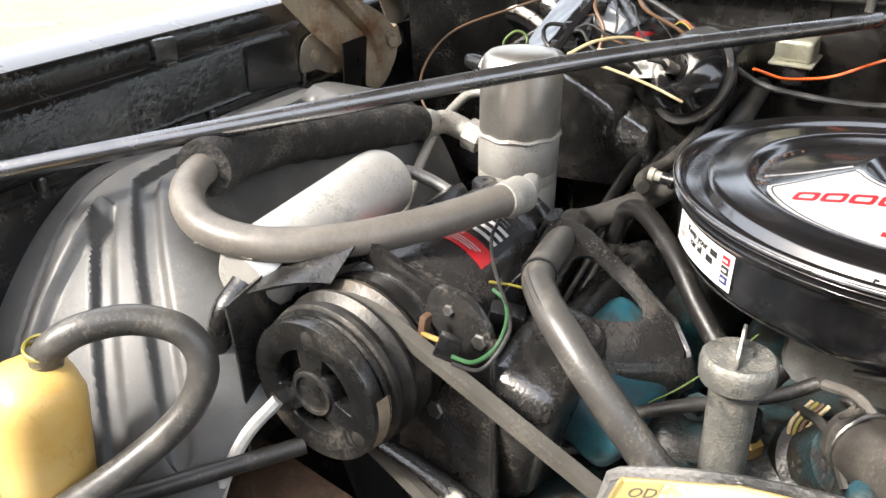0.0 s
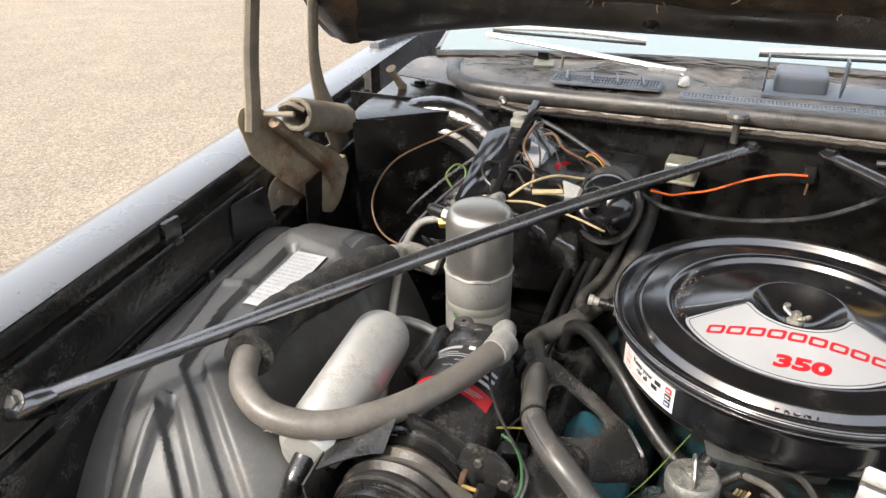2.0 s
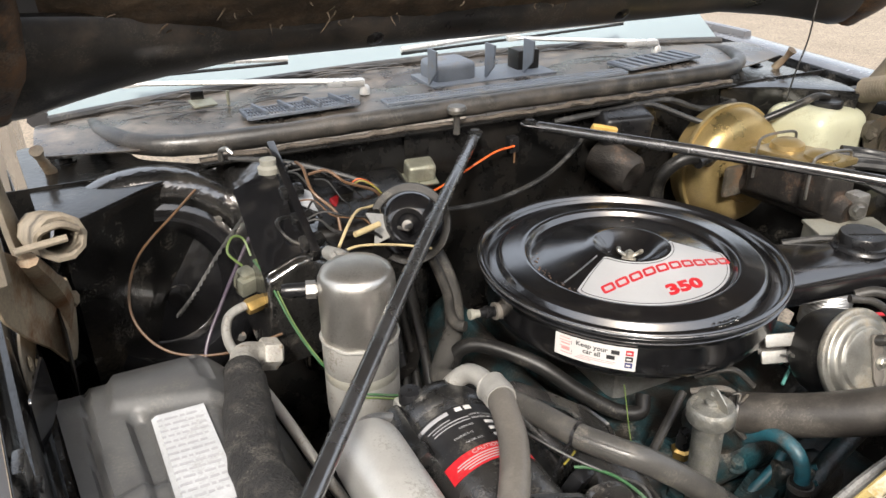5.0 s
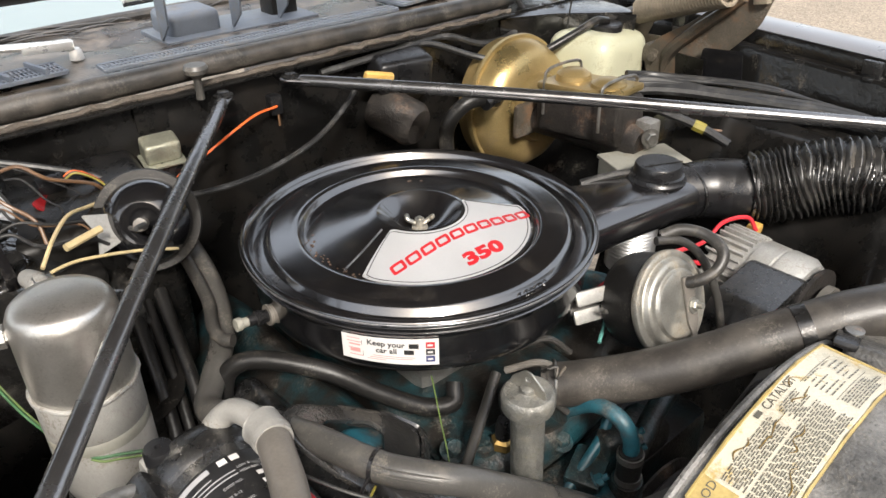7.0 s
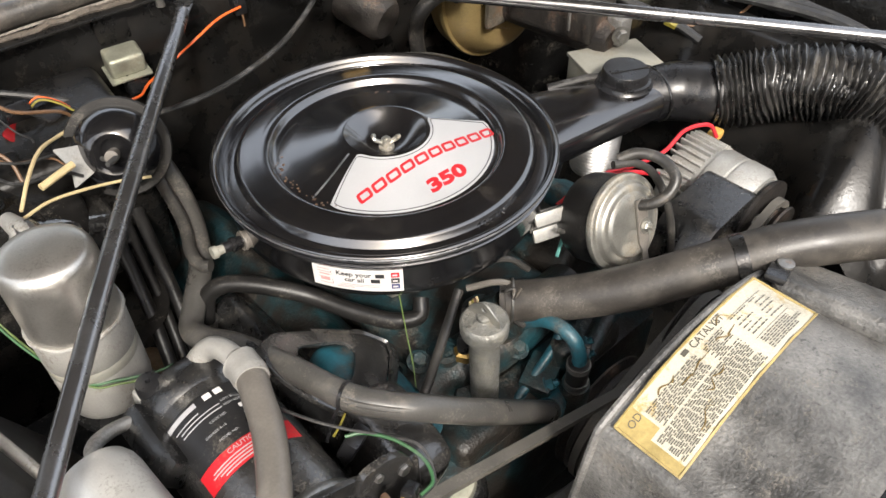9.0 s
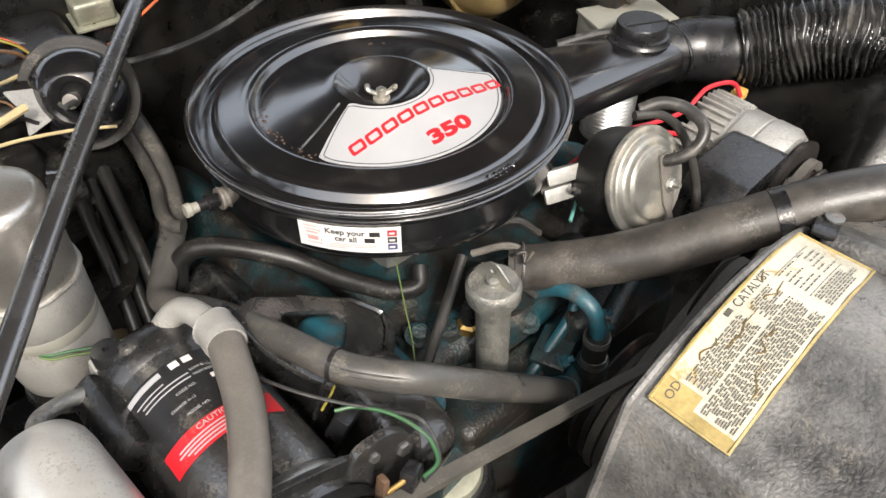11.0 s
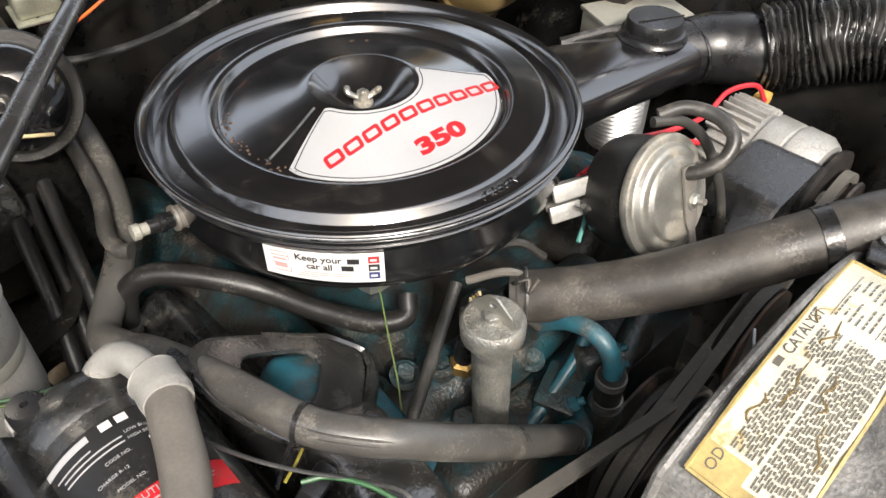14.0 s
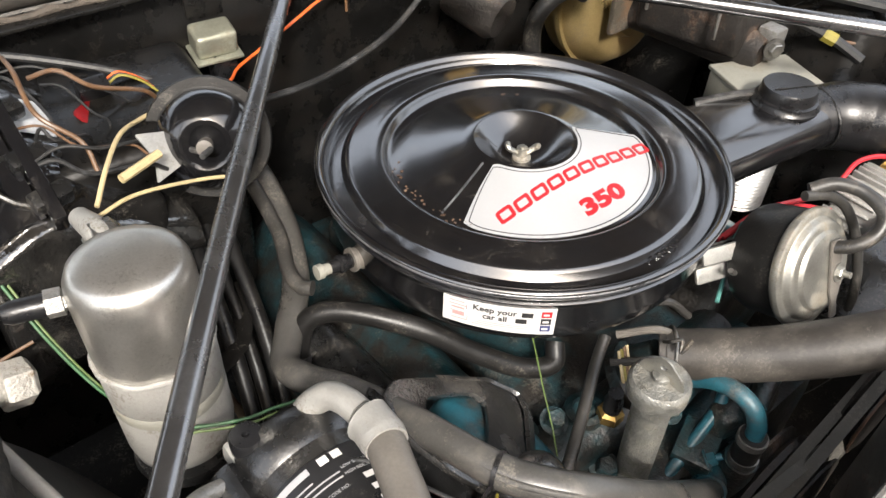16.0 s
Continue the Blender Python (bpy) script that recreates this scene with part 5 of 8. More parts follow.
# ---- air-conditioning parts ----
def build_accumulator():
    c = (-0.4055, -0.012)
    a = thing("receiver_canister", (*c, 0.768), "tall aluminium receiver canister with a crimped band, upright in the bay", "canister")
    m = Matrix.Translation((*c, 0))
    part("lower_shell", lathe([(0, 0.768), (0.026, 0.768), (0.036, 0.772), (0.0445, 0.782), (0.0466, 0.796), (0.0468, 0.843), (0.0460, 0.845), (0.0460, 0.857), (0.0470, 0.859), (0.0472, 0.898), (0.0455, 0.903), (0, 0.903)], m, 64), M_ALU_WHITE, a, "pale oxidised aluminium lower shell")
    part("weld_bead", tube([Vector((c[0] + 0.0470 * math.cos(t), c[1] + 0.0470 * math.sin(t), 0.9015 + 0.0010 * math.sin(9 * t))) for t in (2 * math.pi * k / 60 for k in range(61))], [0.0022 + 0.0007 * ((k * 7) % 5) / 5 for k in range(61)], 8, 1, smooth_path=False), M_ALU_WHITE, a, "rough weld bead")
    part("label_band", lathe([(0.0462, 0.8445), (0.0467, 0.8455), (0.0467, 0.8565), (0.0462, 0.8575)], m, 64), M_GREYBOX, a, "grey worn band")
    part("upper_shell", lathe([(0.0445, 0.898), (0.0464, 0.905), (0.0464, 0.972), (0.0455, 0.981), (0.0424, 0.988), (0.0371, 0.9925), (0.026, 0.9950), (0, 0.9960)], m, 64), M_ALU_BRIGHT, a, "bright spun aluminium dome")
    part("foot_ring", lathe([(0.030, 0.758), (0.047, 0.758), (0.048, 0.762), (0.046, 0.770), (0.030, 0.770)], m, 40), M_BRACKET, a, "dark clamp ring under the shell")
    # sensor with plug on the side facing the fender
    mp = axis_pose((c[0] - 0.040, c[1] + 0.012, 0.966), (-1, 0.25, 0.05))
    port = part("pressure_switch", lathe([(0, 0), (0.008, 0), (0.008, 0.006), (0.011, 0.0065), (0.011, 0.018), (0, 0.018)], mp, 6), M_CAST, a)
    part("switch_plug", lathe([(0, 0.017), (0.009, 0.017), (0.009, 0.040), (0.007, 0.046), (0, 0.046)], mp, 16), M_CAP_BLACK, port)
    # pipe stub at the top rear
    part("pipe_stub", tube([(c[0] + 0.005, c[1] + 0.035, 0.964), (c[0] + 0.0, c[1] + 0.06, 0.974), (c[0] - 0.004, c[1] + 0.10, 0.966)], [0.012, 0.012, 0.009], 14, 5), M_ALU_WHITE, a)
    part("stub_nut", lathe([(0, 0), (0.016, 0), (0.016, 0.02), (0, 0.02)], axis_pose((c[0] + 0.002, c[1] + 0.045, 0.969), (0, 1, 0.1)), 6), M_ALU, a)
    # mounting strap
    part("strap", tube([(c[0] + 0.04, c[1] + 0.03, 0.79), (c[0] + 0.09, c[1] + 0.06, 0.785), (c[0] + 0.12, c[1] + 0.12, 0.80)], 0.010, 8, 5, flat=0.3), M_UNDER, a)


def build_compressor():
    cx, cz = -0.353, 0.821
    k = thing("ac_compressor", (cx, -0.28, 0.745), "grimy black air-conditioning compressor with a belt pulley and clutch", "compressor")
    m = axis_pose((cx, 0, cz), (0, -1, 0))  # z runs forward
    body = part("body", lathe([(0, 0.135), (0.058, 0.135), (0.062, 0.140), (0.062, 0.172), (0.0625, 0.174), (0.0625, 0.345), (0.058, 0.352), (0, 0.352)], m, 56), M_PLATE, k, "dusty black shell")
    part("seam", lathe([(0.0628, 0.318), (0.0638, 0.320), (0.0638, 0.324), (0.0628, 0.326)], m, 56), M_STEEL, body)
    part("rear_head", lathe([(0, 0.112), (0.050, 0.112), (0.060, 0.118), (0.066, 0.126), (0.067, 0.150), (0.062, 0.158), (0, 0.158)], m, 48), M_BRACKET, k)
    part("head_lug", block((0.03, 0.09, 0.04), Matrix.Translation((cx - 0.055, -0.175, cz + 0.035)) @ pose(0, 0, 0, 0, -35, 0), 0.008), M_BRACKET, k)
    # manifold on the rear head
    part("manifold", block((0.085, 0.026, 0.018), Matrix.Translation((cx - 0.008, -0.120, cz + 0.034)) @ pose(0, 0, 0, 0, 6, 0), 0.006), M_ALU_WHITE, k, "pale cast manifold")
    cap = part("port_cap", lathe([(0, 0), (0.011, 0), (0.011, 0.003), (0.0135, 0.004), (0.0135, 0.022), (0.012, 0.025), (0.003, 0.0255), (0.002, 0.022), (0, 0.022)], Matrix.Translation((-0.386, -0.122, cz + 0.036)), 24), M_CAP_BLACK, k, "black screw cap")
    # black label with a red band, wrapped on the shell
    def shell(t, y, lift):
        return Vector((cx + (0.0625 + lift) * math.sin(t), y, cz + (0.0625 + lift) * math.cos(t)))
    def patch(t0, t1, y0, y1, lift, mat, name, label="", parent=body):
        bm = sheet(lambda u, v: shell(radians(t0 + (t1 - t0) * u), y0 + (y1 - y0) * v, lift), 16, 2, 0.0002)
        return part(name, bm, mat, parent, label)
    lab = patch(-46, 48, -0.172, -0.2375, 0.0006, M_BLACK_LABEL, "black_label", "black foil label with white bars")
    red = patch(-46, 48, -0.2380, -0.2615, 0.0006, M_RED_STICKER, "red_label", "red warning band")
    rng = random.Random(3)
    patch(-44, -12, -0.1755, -0.1810, 0.0012, M_FAINT_PRINT, "maker_bar", parent=lab)
    for t0, t1, ya, yb in ((-4, 3, -0.1745, -0.181), (6, 13, -0.1745, -0.181), (16, 40, -0.2025, -0.2075), (16, 40, -0.2135, -0.2185), (16, 40, -0.2245, -0.2295)):
        patch(t0, t1, ya, yb, 0.0012, M_WHITE_PAPER, "white_field", parent=lab)
    for y, t0, t1 in ((-0.1875, -40, -14), (-0.1920, -36, 4), (-0.1965, -36, 4)):
        patch(t0, t1, y, y - 0.0012, 0.0012, M_FAINT_PRINT, "print_bar", parent=lab)
    def red_text(body_text, size, tc, y):
        bm = lettering(body_text, size, Matrix.Identity(4), 0.0001, bend=lambda co: shell(radians(tc) + co.x / 0.0625, y + co.y, 0.0012 + co.z))
        part("print", bm, M_SILVER_PLATE, red, smooth=False)
    def white_text(body_text, size, t0, y):
        bm = lettering(body_text, size, Matrix.Identity(4), 0.0001, "LEFT", bend=lambda co: shell(radians(t0) + co.x / 0.0625, y + co.y, 0.0012 + co.z))
        part("print", bm, M_SILVER_PLATE, lab, smooth=False)
    for text, t0, y in (("LOW SIDE 140 P.S.I.", 6, -0.1905), ("HIGH SIDE 300 P.S.I.", 6, -0.1965), ("CODE NO.", -12, -0.2055), ("CHARGE R-12", -22, -0.2165), ("MODEL NO.", -14, -0.2275)):
        white_text(text, 0.0036, t0, y)
    red_text("CAUTION", 0.0072, 0, -0.2425)
    for j, (a0, a1) in enumerate(((-34, 36), (-36, 34), (-30, 30), (-26, 10))):
        patch(a0, a1, -0.2475 - 0.0034 * j, -0.2488 - 0.0034 * j, 0.0012, M_SILVER_PLATE, "print_bar", parent=red)
    # clutch coil, pulley and hub at the front
    part("clutch_coil", lathe([(0.03, 0.350), (0.066, 0.352), (0.0665, 0.362), (0.03, 0.364)], m, 56), M_RUBBER_DARK, k)
    pulley = [(0.030, 0.364), (0.060, 0.364), (0.0655, 0.366), (0.0665, 0.370), (0.0585, 0.377), (0.0585, 0.381), (0.0665, 0.388), (0.0668, 0.391), (0.0605, 0.397), (0.0605, 0.400), (0.0650, 0.405), (0.0645, 0.410), (0.060, 0.413), (0.030, 0.414)]
    part("pulley", lathe(pulley, m, 64), M_PULLEY, k, "worn steel belt pulley, dusty grey")
    part("worn_ring", lathe([(0.0590, 0.4135), (0.0625, 0.4135), (0.0630, 0.417), (0.0595, 0.418)], m, 64), M_BRACKET, k, "rim behind the clutch plate")
    part("worn_patch", sheet(lambda u, v: m @ Vector(((0.0605 + 0.002 * (1 - v)) * math.cos(radians(-62 + 75 * u)), (0.0605 + 0.002 * (1 - v)) * math.sin(radians(-62 + 75 * u)), 0.4155 + 0.0125 * v)), 24, 2, 0.0004), M_RUSTY, k, "paint worn to tan primer and bare steel")
    # clutch plate with three windows
    def ring(r, a0, a1, n):
        return [(r * math.cos(radians(a0 + (a1 - a0) * j / n)), r * math.sin(radians(a0 + (a1 - a0) * j / n))) for j in range(n + 1)]
    holes = []
    for h in range(3):
        c0 = 30 + 120 * h
        holes.append(ring(0.037, c0 - 40, c0 + 40, 8) + ring(0.0215, c0 + 32, c0 - 32, 6))
    outline = ring(0.0605, 0, 360, 64)[:-1]
    plate_m = m @ Matrix.Translation((0, 0, 0.419))
    part("clutch_plate", plate(outline, 0.013, plate_m, holes, bevel=0.0018), M_BRACKET, k, "black clutch plate with three windows")
    for h in range(3):
        t = radians(90 + 120 * h)
        mm = plate_m @ Matrix.Translation((0.049 * math.cos(t), 0.049 * math.sin(t), 0.0131))
        part("rivet", lathe([(0, 0.0015), (0.003, 0.001), (0.0075, -0.0005), (0.0085, -0.001)], mm, 14), M_PULLEY, k)
    part("hub", lathe([(0.0, 0.405), (0.0205, 0.405), (0.0205, 0.426), (0.0185, 0.434), (0.0155, 0.434), (0.0140, 0.420), (0.0115, 0.422), (0.0105, 0.417), (0.0070, 0.417), (0.0065, 0.424), (0.003, 0.4245), (0.0025, 0.420), (0, 0.420)], m, 32), M_PULLEY, k)
    # front mounting plate and shield
    fr = axis_pose((cx, -0.335, cz), (0, -1, 0))
    out = rounded([(-0.090, 0.060), (-0.020, 0.090), (0.050, 0.062), (0.085, 0.030), (0.098, 0.0), (0.092, -0.11), (0.060, -0.13), (0.068, -0.02), (0.030, 0.052), (-0.02, 0.068), (-0.06, 0.045)], 0.008)
    flip = Matrix(((1, 0, 0, cx), (0, 0, -1, -0.335), (0, 1, 0, cz), (0, 0, 0, 1)))
    part("mount_plate", plate(out, 0.006, flip, bevel=0.001), M_BRACKET, k, "black steel mounting plate")
    shield = part("heat_shield", sheet(lambda u, v: Vector((cx - 0.078 + 0.006 * math.sin(v * 3), -0.355 - 0.085 * u, cz + 0.075 - 0.15 * v - 0.02 * u)), 6, 10, 0.0025), M_BRACKET, k, "bent black steel shield")
    part("shield_top", sheet(lambda u, v: Vector((cx - 0.078 + 0.060 * v, -0.352 - 0.070 * u * (1 - 0.55 * v), cz + 0.076 + 0.012 * math.sin(v * 2) - 0.02 * u)), 8, 8, 0.0025), M_BRACKET, shield)
    for x, z, r, lab2 in ((-0.284, 0.874, 0.0048, "small tan bolt"), (-0.256, 0.855, 0.0068, "hex bolt"), (-0.298, 0.772, 0.0085, "steel nut")):
        part("bolt", hexbolt(axis_pose((x, -0.343, z), (0, -1, 0.1)), r, 0.008), M_STEEL, k, lab2)
    # wire terminal with two brass pins
    t = part("terminal", block((0.018, 0.012, 0.022), Matrix.Translation((-0.270, -0.372, 0.858)) @ pose(0, 0, 0, 0, 20, 25), 0.002), M_CAP_BLACK, k)
    for dz in (-0.006, 0.006):
        part("brass_pin", tube([(-0.292, -0.372, 0.858 + dz), (-0.276, -0.373, 0.858 + dz)], 0.0022, 8), M_BRASS, t)
    part("terminal_clip", block((0.006, 0.010, 0.034), Matrix.Translation((-0.294, -0.368, 0.862)) @ pose(0, 0, 0, 0, 10, 0), 0.002), M_COPPER, t)


def build_muffler():
    a, b = Vector((-0.466, -0.185, 0.888)), Vector((-0.452, -0.398, 0.872))
    d = (b - a)
    u = thing("refrigerant_muffler", a, "scuffed bright aluminium muffler can lying beside the compressor", "muffler can")
    m = axis_pose(a, d)
    L = d.length
    part("shell", lathe([(0, 0), (0.024, 0.0), (0.032, 0.003), (0.0355, 0.011), (0.0365, 0.022), (0.0365, L - 0.03), (0.0350, L - 0.027), (0.0350, L - 0.022), (0.0365, L - 0.018), (0.034, L - 0.006), (0.026, L + 0.004), (0, L + 0.008)], m, 48), M_CAN, u)
    part("outlet_pipe", tube([a + Vector((0.004, -0.004, 0.006)), a + Vector((0.010, 0.022, 0.002)), a + Vector((0.030, 0.038, -0.010)), a + Vector((0.055, 0.044, -0.022)), a + Vector((0.085, 0.055, -0.032))], 0.0068, 14, 6), M_CAST, u)
    part("lower_pipe", tube([b + Vector((0, -0.002, -0.002)), b + Vector((-0.003, -0.028, -0.025)), b + Vector((-0.02, -0.03, -0.10)), b + Vector((-0.03, -0.05, -0.25))], [0.012, 0.011, 0.010, 0.010], 12, 6), M_BRACKET, u)


def build_ac_hoses():
    # suction hose: foam-wrapped run, then a bend round the muffler to the compressor
    h = thing("suction_hose", (-0.545, -0.30, 0.90), "thick refrigerant hose, part wrapped in black foam, bent round the muffler", "hose")
    bend = [(-0.555, -0.315, 0.928), (-0.548, -0.352, 0.934), (-0.527, -0.386, 0.926), (-0.487, -0.402, 0.914), (-0.435, -0.389, 0.907), (-0.383, -0.343, 0.906), (-0.342, -0.277, 0.907), (-0.322, -0.222, 0.907), (-0.315, -0.198, 0.905)]
    part("rubber_hose", tube(bend, 0.0148, 24, 10, wobble=0.01), M_HOSE_TAN, h, "aged brown-grey rubber hose with faded stamping")
    part("crimp_sleeve", tube([(-0.317, -0.208, 0.906), (-0.3155, -0.200, 0.905), (-0.3145, -0.186, 0.904), (-0.3145, -0.180, 0.903), (-0.315, -0.173, 0.903)], [0.0165, 0.0178, 0.0172, 0.0182, 0.0115], 22, 5), M_ALU_WHITE, h, "pale crimped ferrule")
    part("elbow_pipe", tube([(-0.315, -0.172, 0.903), (-0.3175, -0.155, 0.902), (-0.323, -0.140, 0.897), (-0.333, -0.130, 0.884), (-0.343, -0.126, 0.868), (-0.350, -0.124, 0.848)], [0.0112, 0.0112, 0.0112, 0.0112, 0.0112, 0.013], 18, 6), M_ALU_WHITE, h)
    foam = [(-0.550, -0.010, 0.884), (-0.555, -0.045, 0.892), (-0.564, -0.12, 0.904), (-0.574, -0.20, 0.915), (-0.571, -0.27, 0.926), (-0.558, -0.322, 0.932), (-0.548, -0.348, 0.934)]
    part("foam_sleeve", tube(foam, [0.0225, 0.026, 0.027, 0.026, 0.026, 0.027, 0.0265], 28, 12, wobble=0.10), M_FOAM, h, "crumbling black foam insulation")
    part("end_ferrule", tube([(-0.550, -0.014, 0.883), (-0.547, 0.004, 0.880), (-0.545, 0.018, 0.878)], [0.0205, 0.0205, 0.0165], 20, 4), M_CRUST, h, "crusted pale ferrule")
    part("end_elbow", tube([(-0.546, 0.014, 0.878), (-0.541, 0.036, 0.876), (-0.530, 0.050, 0.868), (-0.508, 0.056, 0.858)], [0.0150, 0.0155, 0.0155, 0.0145], 18, 6), M_CRUST, h)
    part("hex_nut", lathe([(0, 0), (0.019, 0), (0.021, 0.003), (0.021, 0.022), (0.017, 0.026), (0, 0.026)], axis_pose((-0.518, 0.053, 0.862), (1, 0.15, -0.35)), 6), M_CRUST, h, "corroded hexagonal nut")
    # stamped marks on the hose, not readable
    for k in range(9):
        i = 3.2 + k * 0.16
        p = Vector(bend[3]).lerp(Vector(bend[4]), (i - 3.2) / 1.4)
        part("stamp_mark", block((0.005, 0.0022, 0.0006), axis_pose(p + Vector((0.004, -0.0145, -0.0075)), (0.25, -0.9, -0.4)) @ pose(0, 0, 0, 0, 0, 10), 0), M_GREYBOX, h, smooth=False)
    # thin liquid line
    l = thing("liquid_line", (-0.51, -0.05, 0.80), "thin bare aluminium refrigerant pipe with a brass fitting", "pipe")
    part("pipe", tube([(-0.500, 0.118, 0.898), (-0.525, 0.112, 0.900), (-0.545, 0.098, 0.896), (-0.552, 0.070, 0.882), (-0.542, 0.020, 0.872), (-0.519, -0.055, 0.848), (-0.498, -0.12, 0.815), (-0.47, -0.20, 0.775)], 0.0062, 12, 8), M_ALU_WHITE, l)
    part("brass_nut", lathe([(0, 0), (0.010, 0), (0.011, 0.003), (0.011, 0.020), (0.009, 0.024), (0.009, 0.034), (0, 0.034)], axis_pose((-0.518, 0.112, 0.898), (1, 0.30, 0.06)), 6), M_BRASS, l)
    part("copper_stub", tube([(-0.492, 0.120, 0.899), (-0.462, 0.122, 0.906), (-0.425, 0.124, 0.914), (-0.405, 0.126, 0.918)], [0.0075, 0.0085, 0.0085, 0.0070], 12, 5), M_BRASS, l)


def build_blower_and_heater():
    b = thing("blower_housing", (-0.605, 0.25, 0.72), "glossy black blower motor housing on the firewall", "blower")
    m = axis_pose((-0.605, 0.31, 0.850), (0.0, -0.95, 0.28))
    part("scroll", lathe([(0, 0.0), (0.150, 0.0), (0.150, 0.02), (0.142, 0.035), (0.120, 0.045), (0.104, 0.042), (0.092, 0.028), (0.084, 0.0), (0.080, -0.045), (0.060, -0.052), (0, -0.052)], m, 64), M_BODY, b)
    part("intake_arch", tube([m @ Vector((0.150 * math.cos(t), 0.150 * math.sin(t), 0.014)) for t in (radians(-30 + 240 * k / 24) for k in range(25))], 0.034, 20, 2, wobble=0.03), M_CRUMPLE, b, "glossy black arched rim")
    motor = part("motor", lathe([(0, -0.05), (0.044, -0.05), (0.044, -0.012), (0.038, -0.004), (0.020, -0.001), (0.018, 0.006), (0, 0.007)], m @ Matrix.Translation((0.02, -0.02, 0)), 40), M_BODY, b, "black blower motor can")
    for k in range(4):
        t = radians(45 + 90 * k)
        part("screw", hexbolt(m @ Matrix.Translation((0.130 * math.cos(t), 0.130 * math.sin(t), 0.040)), 0.005, 0.004), M_STEEL, b)

    h = thing("heater_case", (-0.40, 0.25, 0.70), "glossy black heater and evaporator case on the firewall", "heater case")
    def facet_z(x, y):
        """Height of the case's two sloping faces, meeting in a ridge."""
        ridge = min(1.026, 1.022 - 0.42 * (0.27 - y))
        return ridge - 0.42 * max(0.0, -0.445 - x) - 0.60 * max(0.0, x + 0.425)
    bm = bmesh.new()
    xs = (-0.490, -0.445, -0.425, -0.338, -0.300)
    rows = []
    for y in (0.100, 0.185, 0.345):
        front = 0.10 if y < 0.15 else 0.0
        top = [Vector((x, y + (0.035 * (x + 0.445) / 0.145 if y < 0.15 and x > -0.44 else 0.0), facet_z(x, y))) for x in xs]
        rows.append([Vector((-0.500, y, 0.80)), *top, Vector((-0.290, top[-1].y, 0.80))])
    vs = [[bm.verts.new(p) for p in r] for r in rows]
    for a, c in zip(vs, vs[1:]):
        for q in range(len(a) - 1):
            bm.faces.new((a[q], a[q + 1], c[q + 1], c[q]))
    bm.faces.new(vs[0])
    bm.faces.new(vs[-1][::-1])
    bmesh.ops.recalc_face_normals(bm, faces=bm.faces)
    bmesh.ops.bevel(bm, geom=[e for e in bm.edges if len(e.link_faces) == 2 and e.calc_face_angle(0) > 0.3], offset=0.007, segments=3, affect="EDGES", profile=0.6)
    part("upper_case", bm, M_CRUMPLE, h)
    # raised panel on the outer face and a flange with clips along the ridge
    def warped(u, v):
        x, y = -0.492 + 0.062 * u, 0.112 + 0.150 * v
        swell = 0.0024 * noise.noise(Vector((x * 30, y * 16, 3.0))) + 0.0010 * noise.noise(Vector((x * 90, y * 40, 9.0)))
        return Vector((x, y, facet_z(x, y) + 0.005 + swell))
    part("case_panel", sheet(warped, 16, 44, 0.008), M_BODY, h)
    part("case_flange", block((0.012, 0.23, 0.020), Matrix.Translation((-0.422, 0.205, 1.001)) @ pose(0, 0, 0, 22, 0, 0), 0.003), M_BODY, h)
    for y in (0.125, 0.165, 0.215):
        part("case_clip", block((0.034, 0.018, 0.016), Matrix.Translation((-0.420, y, facet_z(-0.420, y) + 0.010)) @ pose(0, 0, 0, 22, 0, 12), 0.004), M_BRACKET, h)
    part("case_knob", lathe([(0, 0), (0.016, 0), (0.016, 0.008), (0.012, 0.012), (0.012, 0.020), (0, 0.022)], Matrix.Translation((-0.437, 0.268, 1.020)), 14), M_GREYBOX, h, "dusty grey screw boss")
    part("vacuum_loop", tube([Vector((-0.428 + 0.030 * math.cos(t), 0.150 + 0.026 * math.sin(t), 0.982 + 0.010 * math.sin(t) + 0.006 * math.cos(t * 2))) for t in (2 * math.pi * k / 20 for k in range(17))], 0.0028, 8, 2, smooth_path=False), M_RUBBER_DARK, h)
    part("lower_case", block((0.20, 0.17, 0.26), Matrix.Translation((-0.325, 0.250, 0.845)) @ pose(0, 0, 0, 8, 0, -4), 0.02, 3), M_INNER, h, "dusty brown-black lower case")
    part("rust_panel", block((0.055, 0.03, 0.13), Matrix.Translation((-0.360, 0.140, 0.865)) @ pose(0, 0, 0, 0, 6, 0), 0.014, 4), M_UNDER, h, "brown-black stained panel")
    def on_facet(x, y, lift):
        return Vector((x, y, facet_z(x, y) + lift))
    red_tag = part("red_tag", plate(rounded([(-0.034, -0.016), (0.026, -0.022), (0.036, -0.006), (0.030, 0.016), (-0.028, 0.020)], 0.006), 0.003, axis_pose((-0.335, 0.236, 0.9640), (0.48, -0.34, 0.81)) @ pose(0, 0, 0, 0, 0, -8), bevel=0.0006), M_RED_TAG, h, "deep red plastic tag held by a bolt")
    part("tag_bolt", hexbolt(axis_pose((-0.315, 0.228, 0.9530), (0.48, -0.34, 0.81)), 0.004, 0.004), M_BRACKET, red_tag)
    part("white_sticker", sheet(lambda u, v: on_facet(-0.415 + 0.030 * u, 0.205 + 0.040 * v, 0.0012), 2, 2, 0.0006), M_LABEL_GREY, h, "small silver-white sticker")
    part("case_tab", block((0.03, 0.004, 0.045), Matrix.Translation((-0.262, 0.160, 0.945)) @ pose(0, 0, 0, 0, -20, 0), 0.004), M_BRACKET, h)
    part("tab_bolt", hexbolt(axis_pose((-0.262, 0.157, 0.940), (0, -1, 0)), 0.006, 0.004), M_STEEL, h)

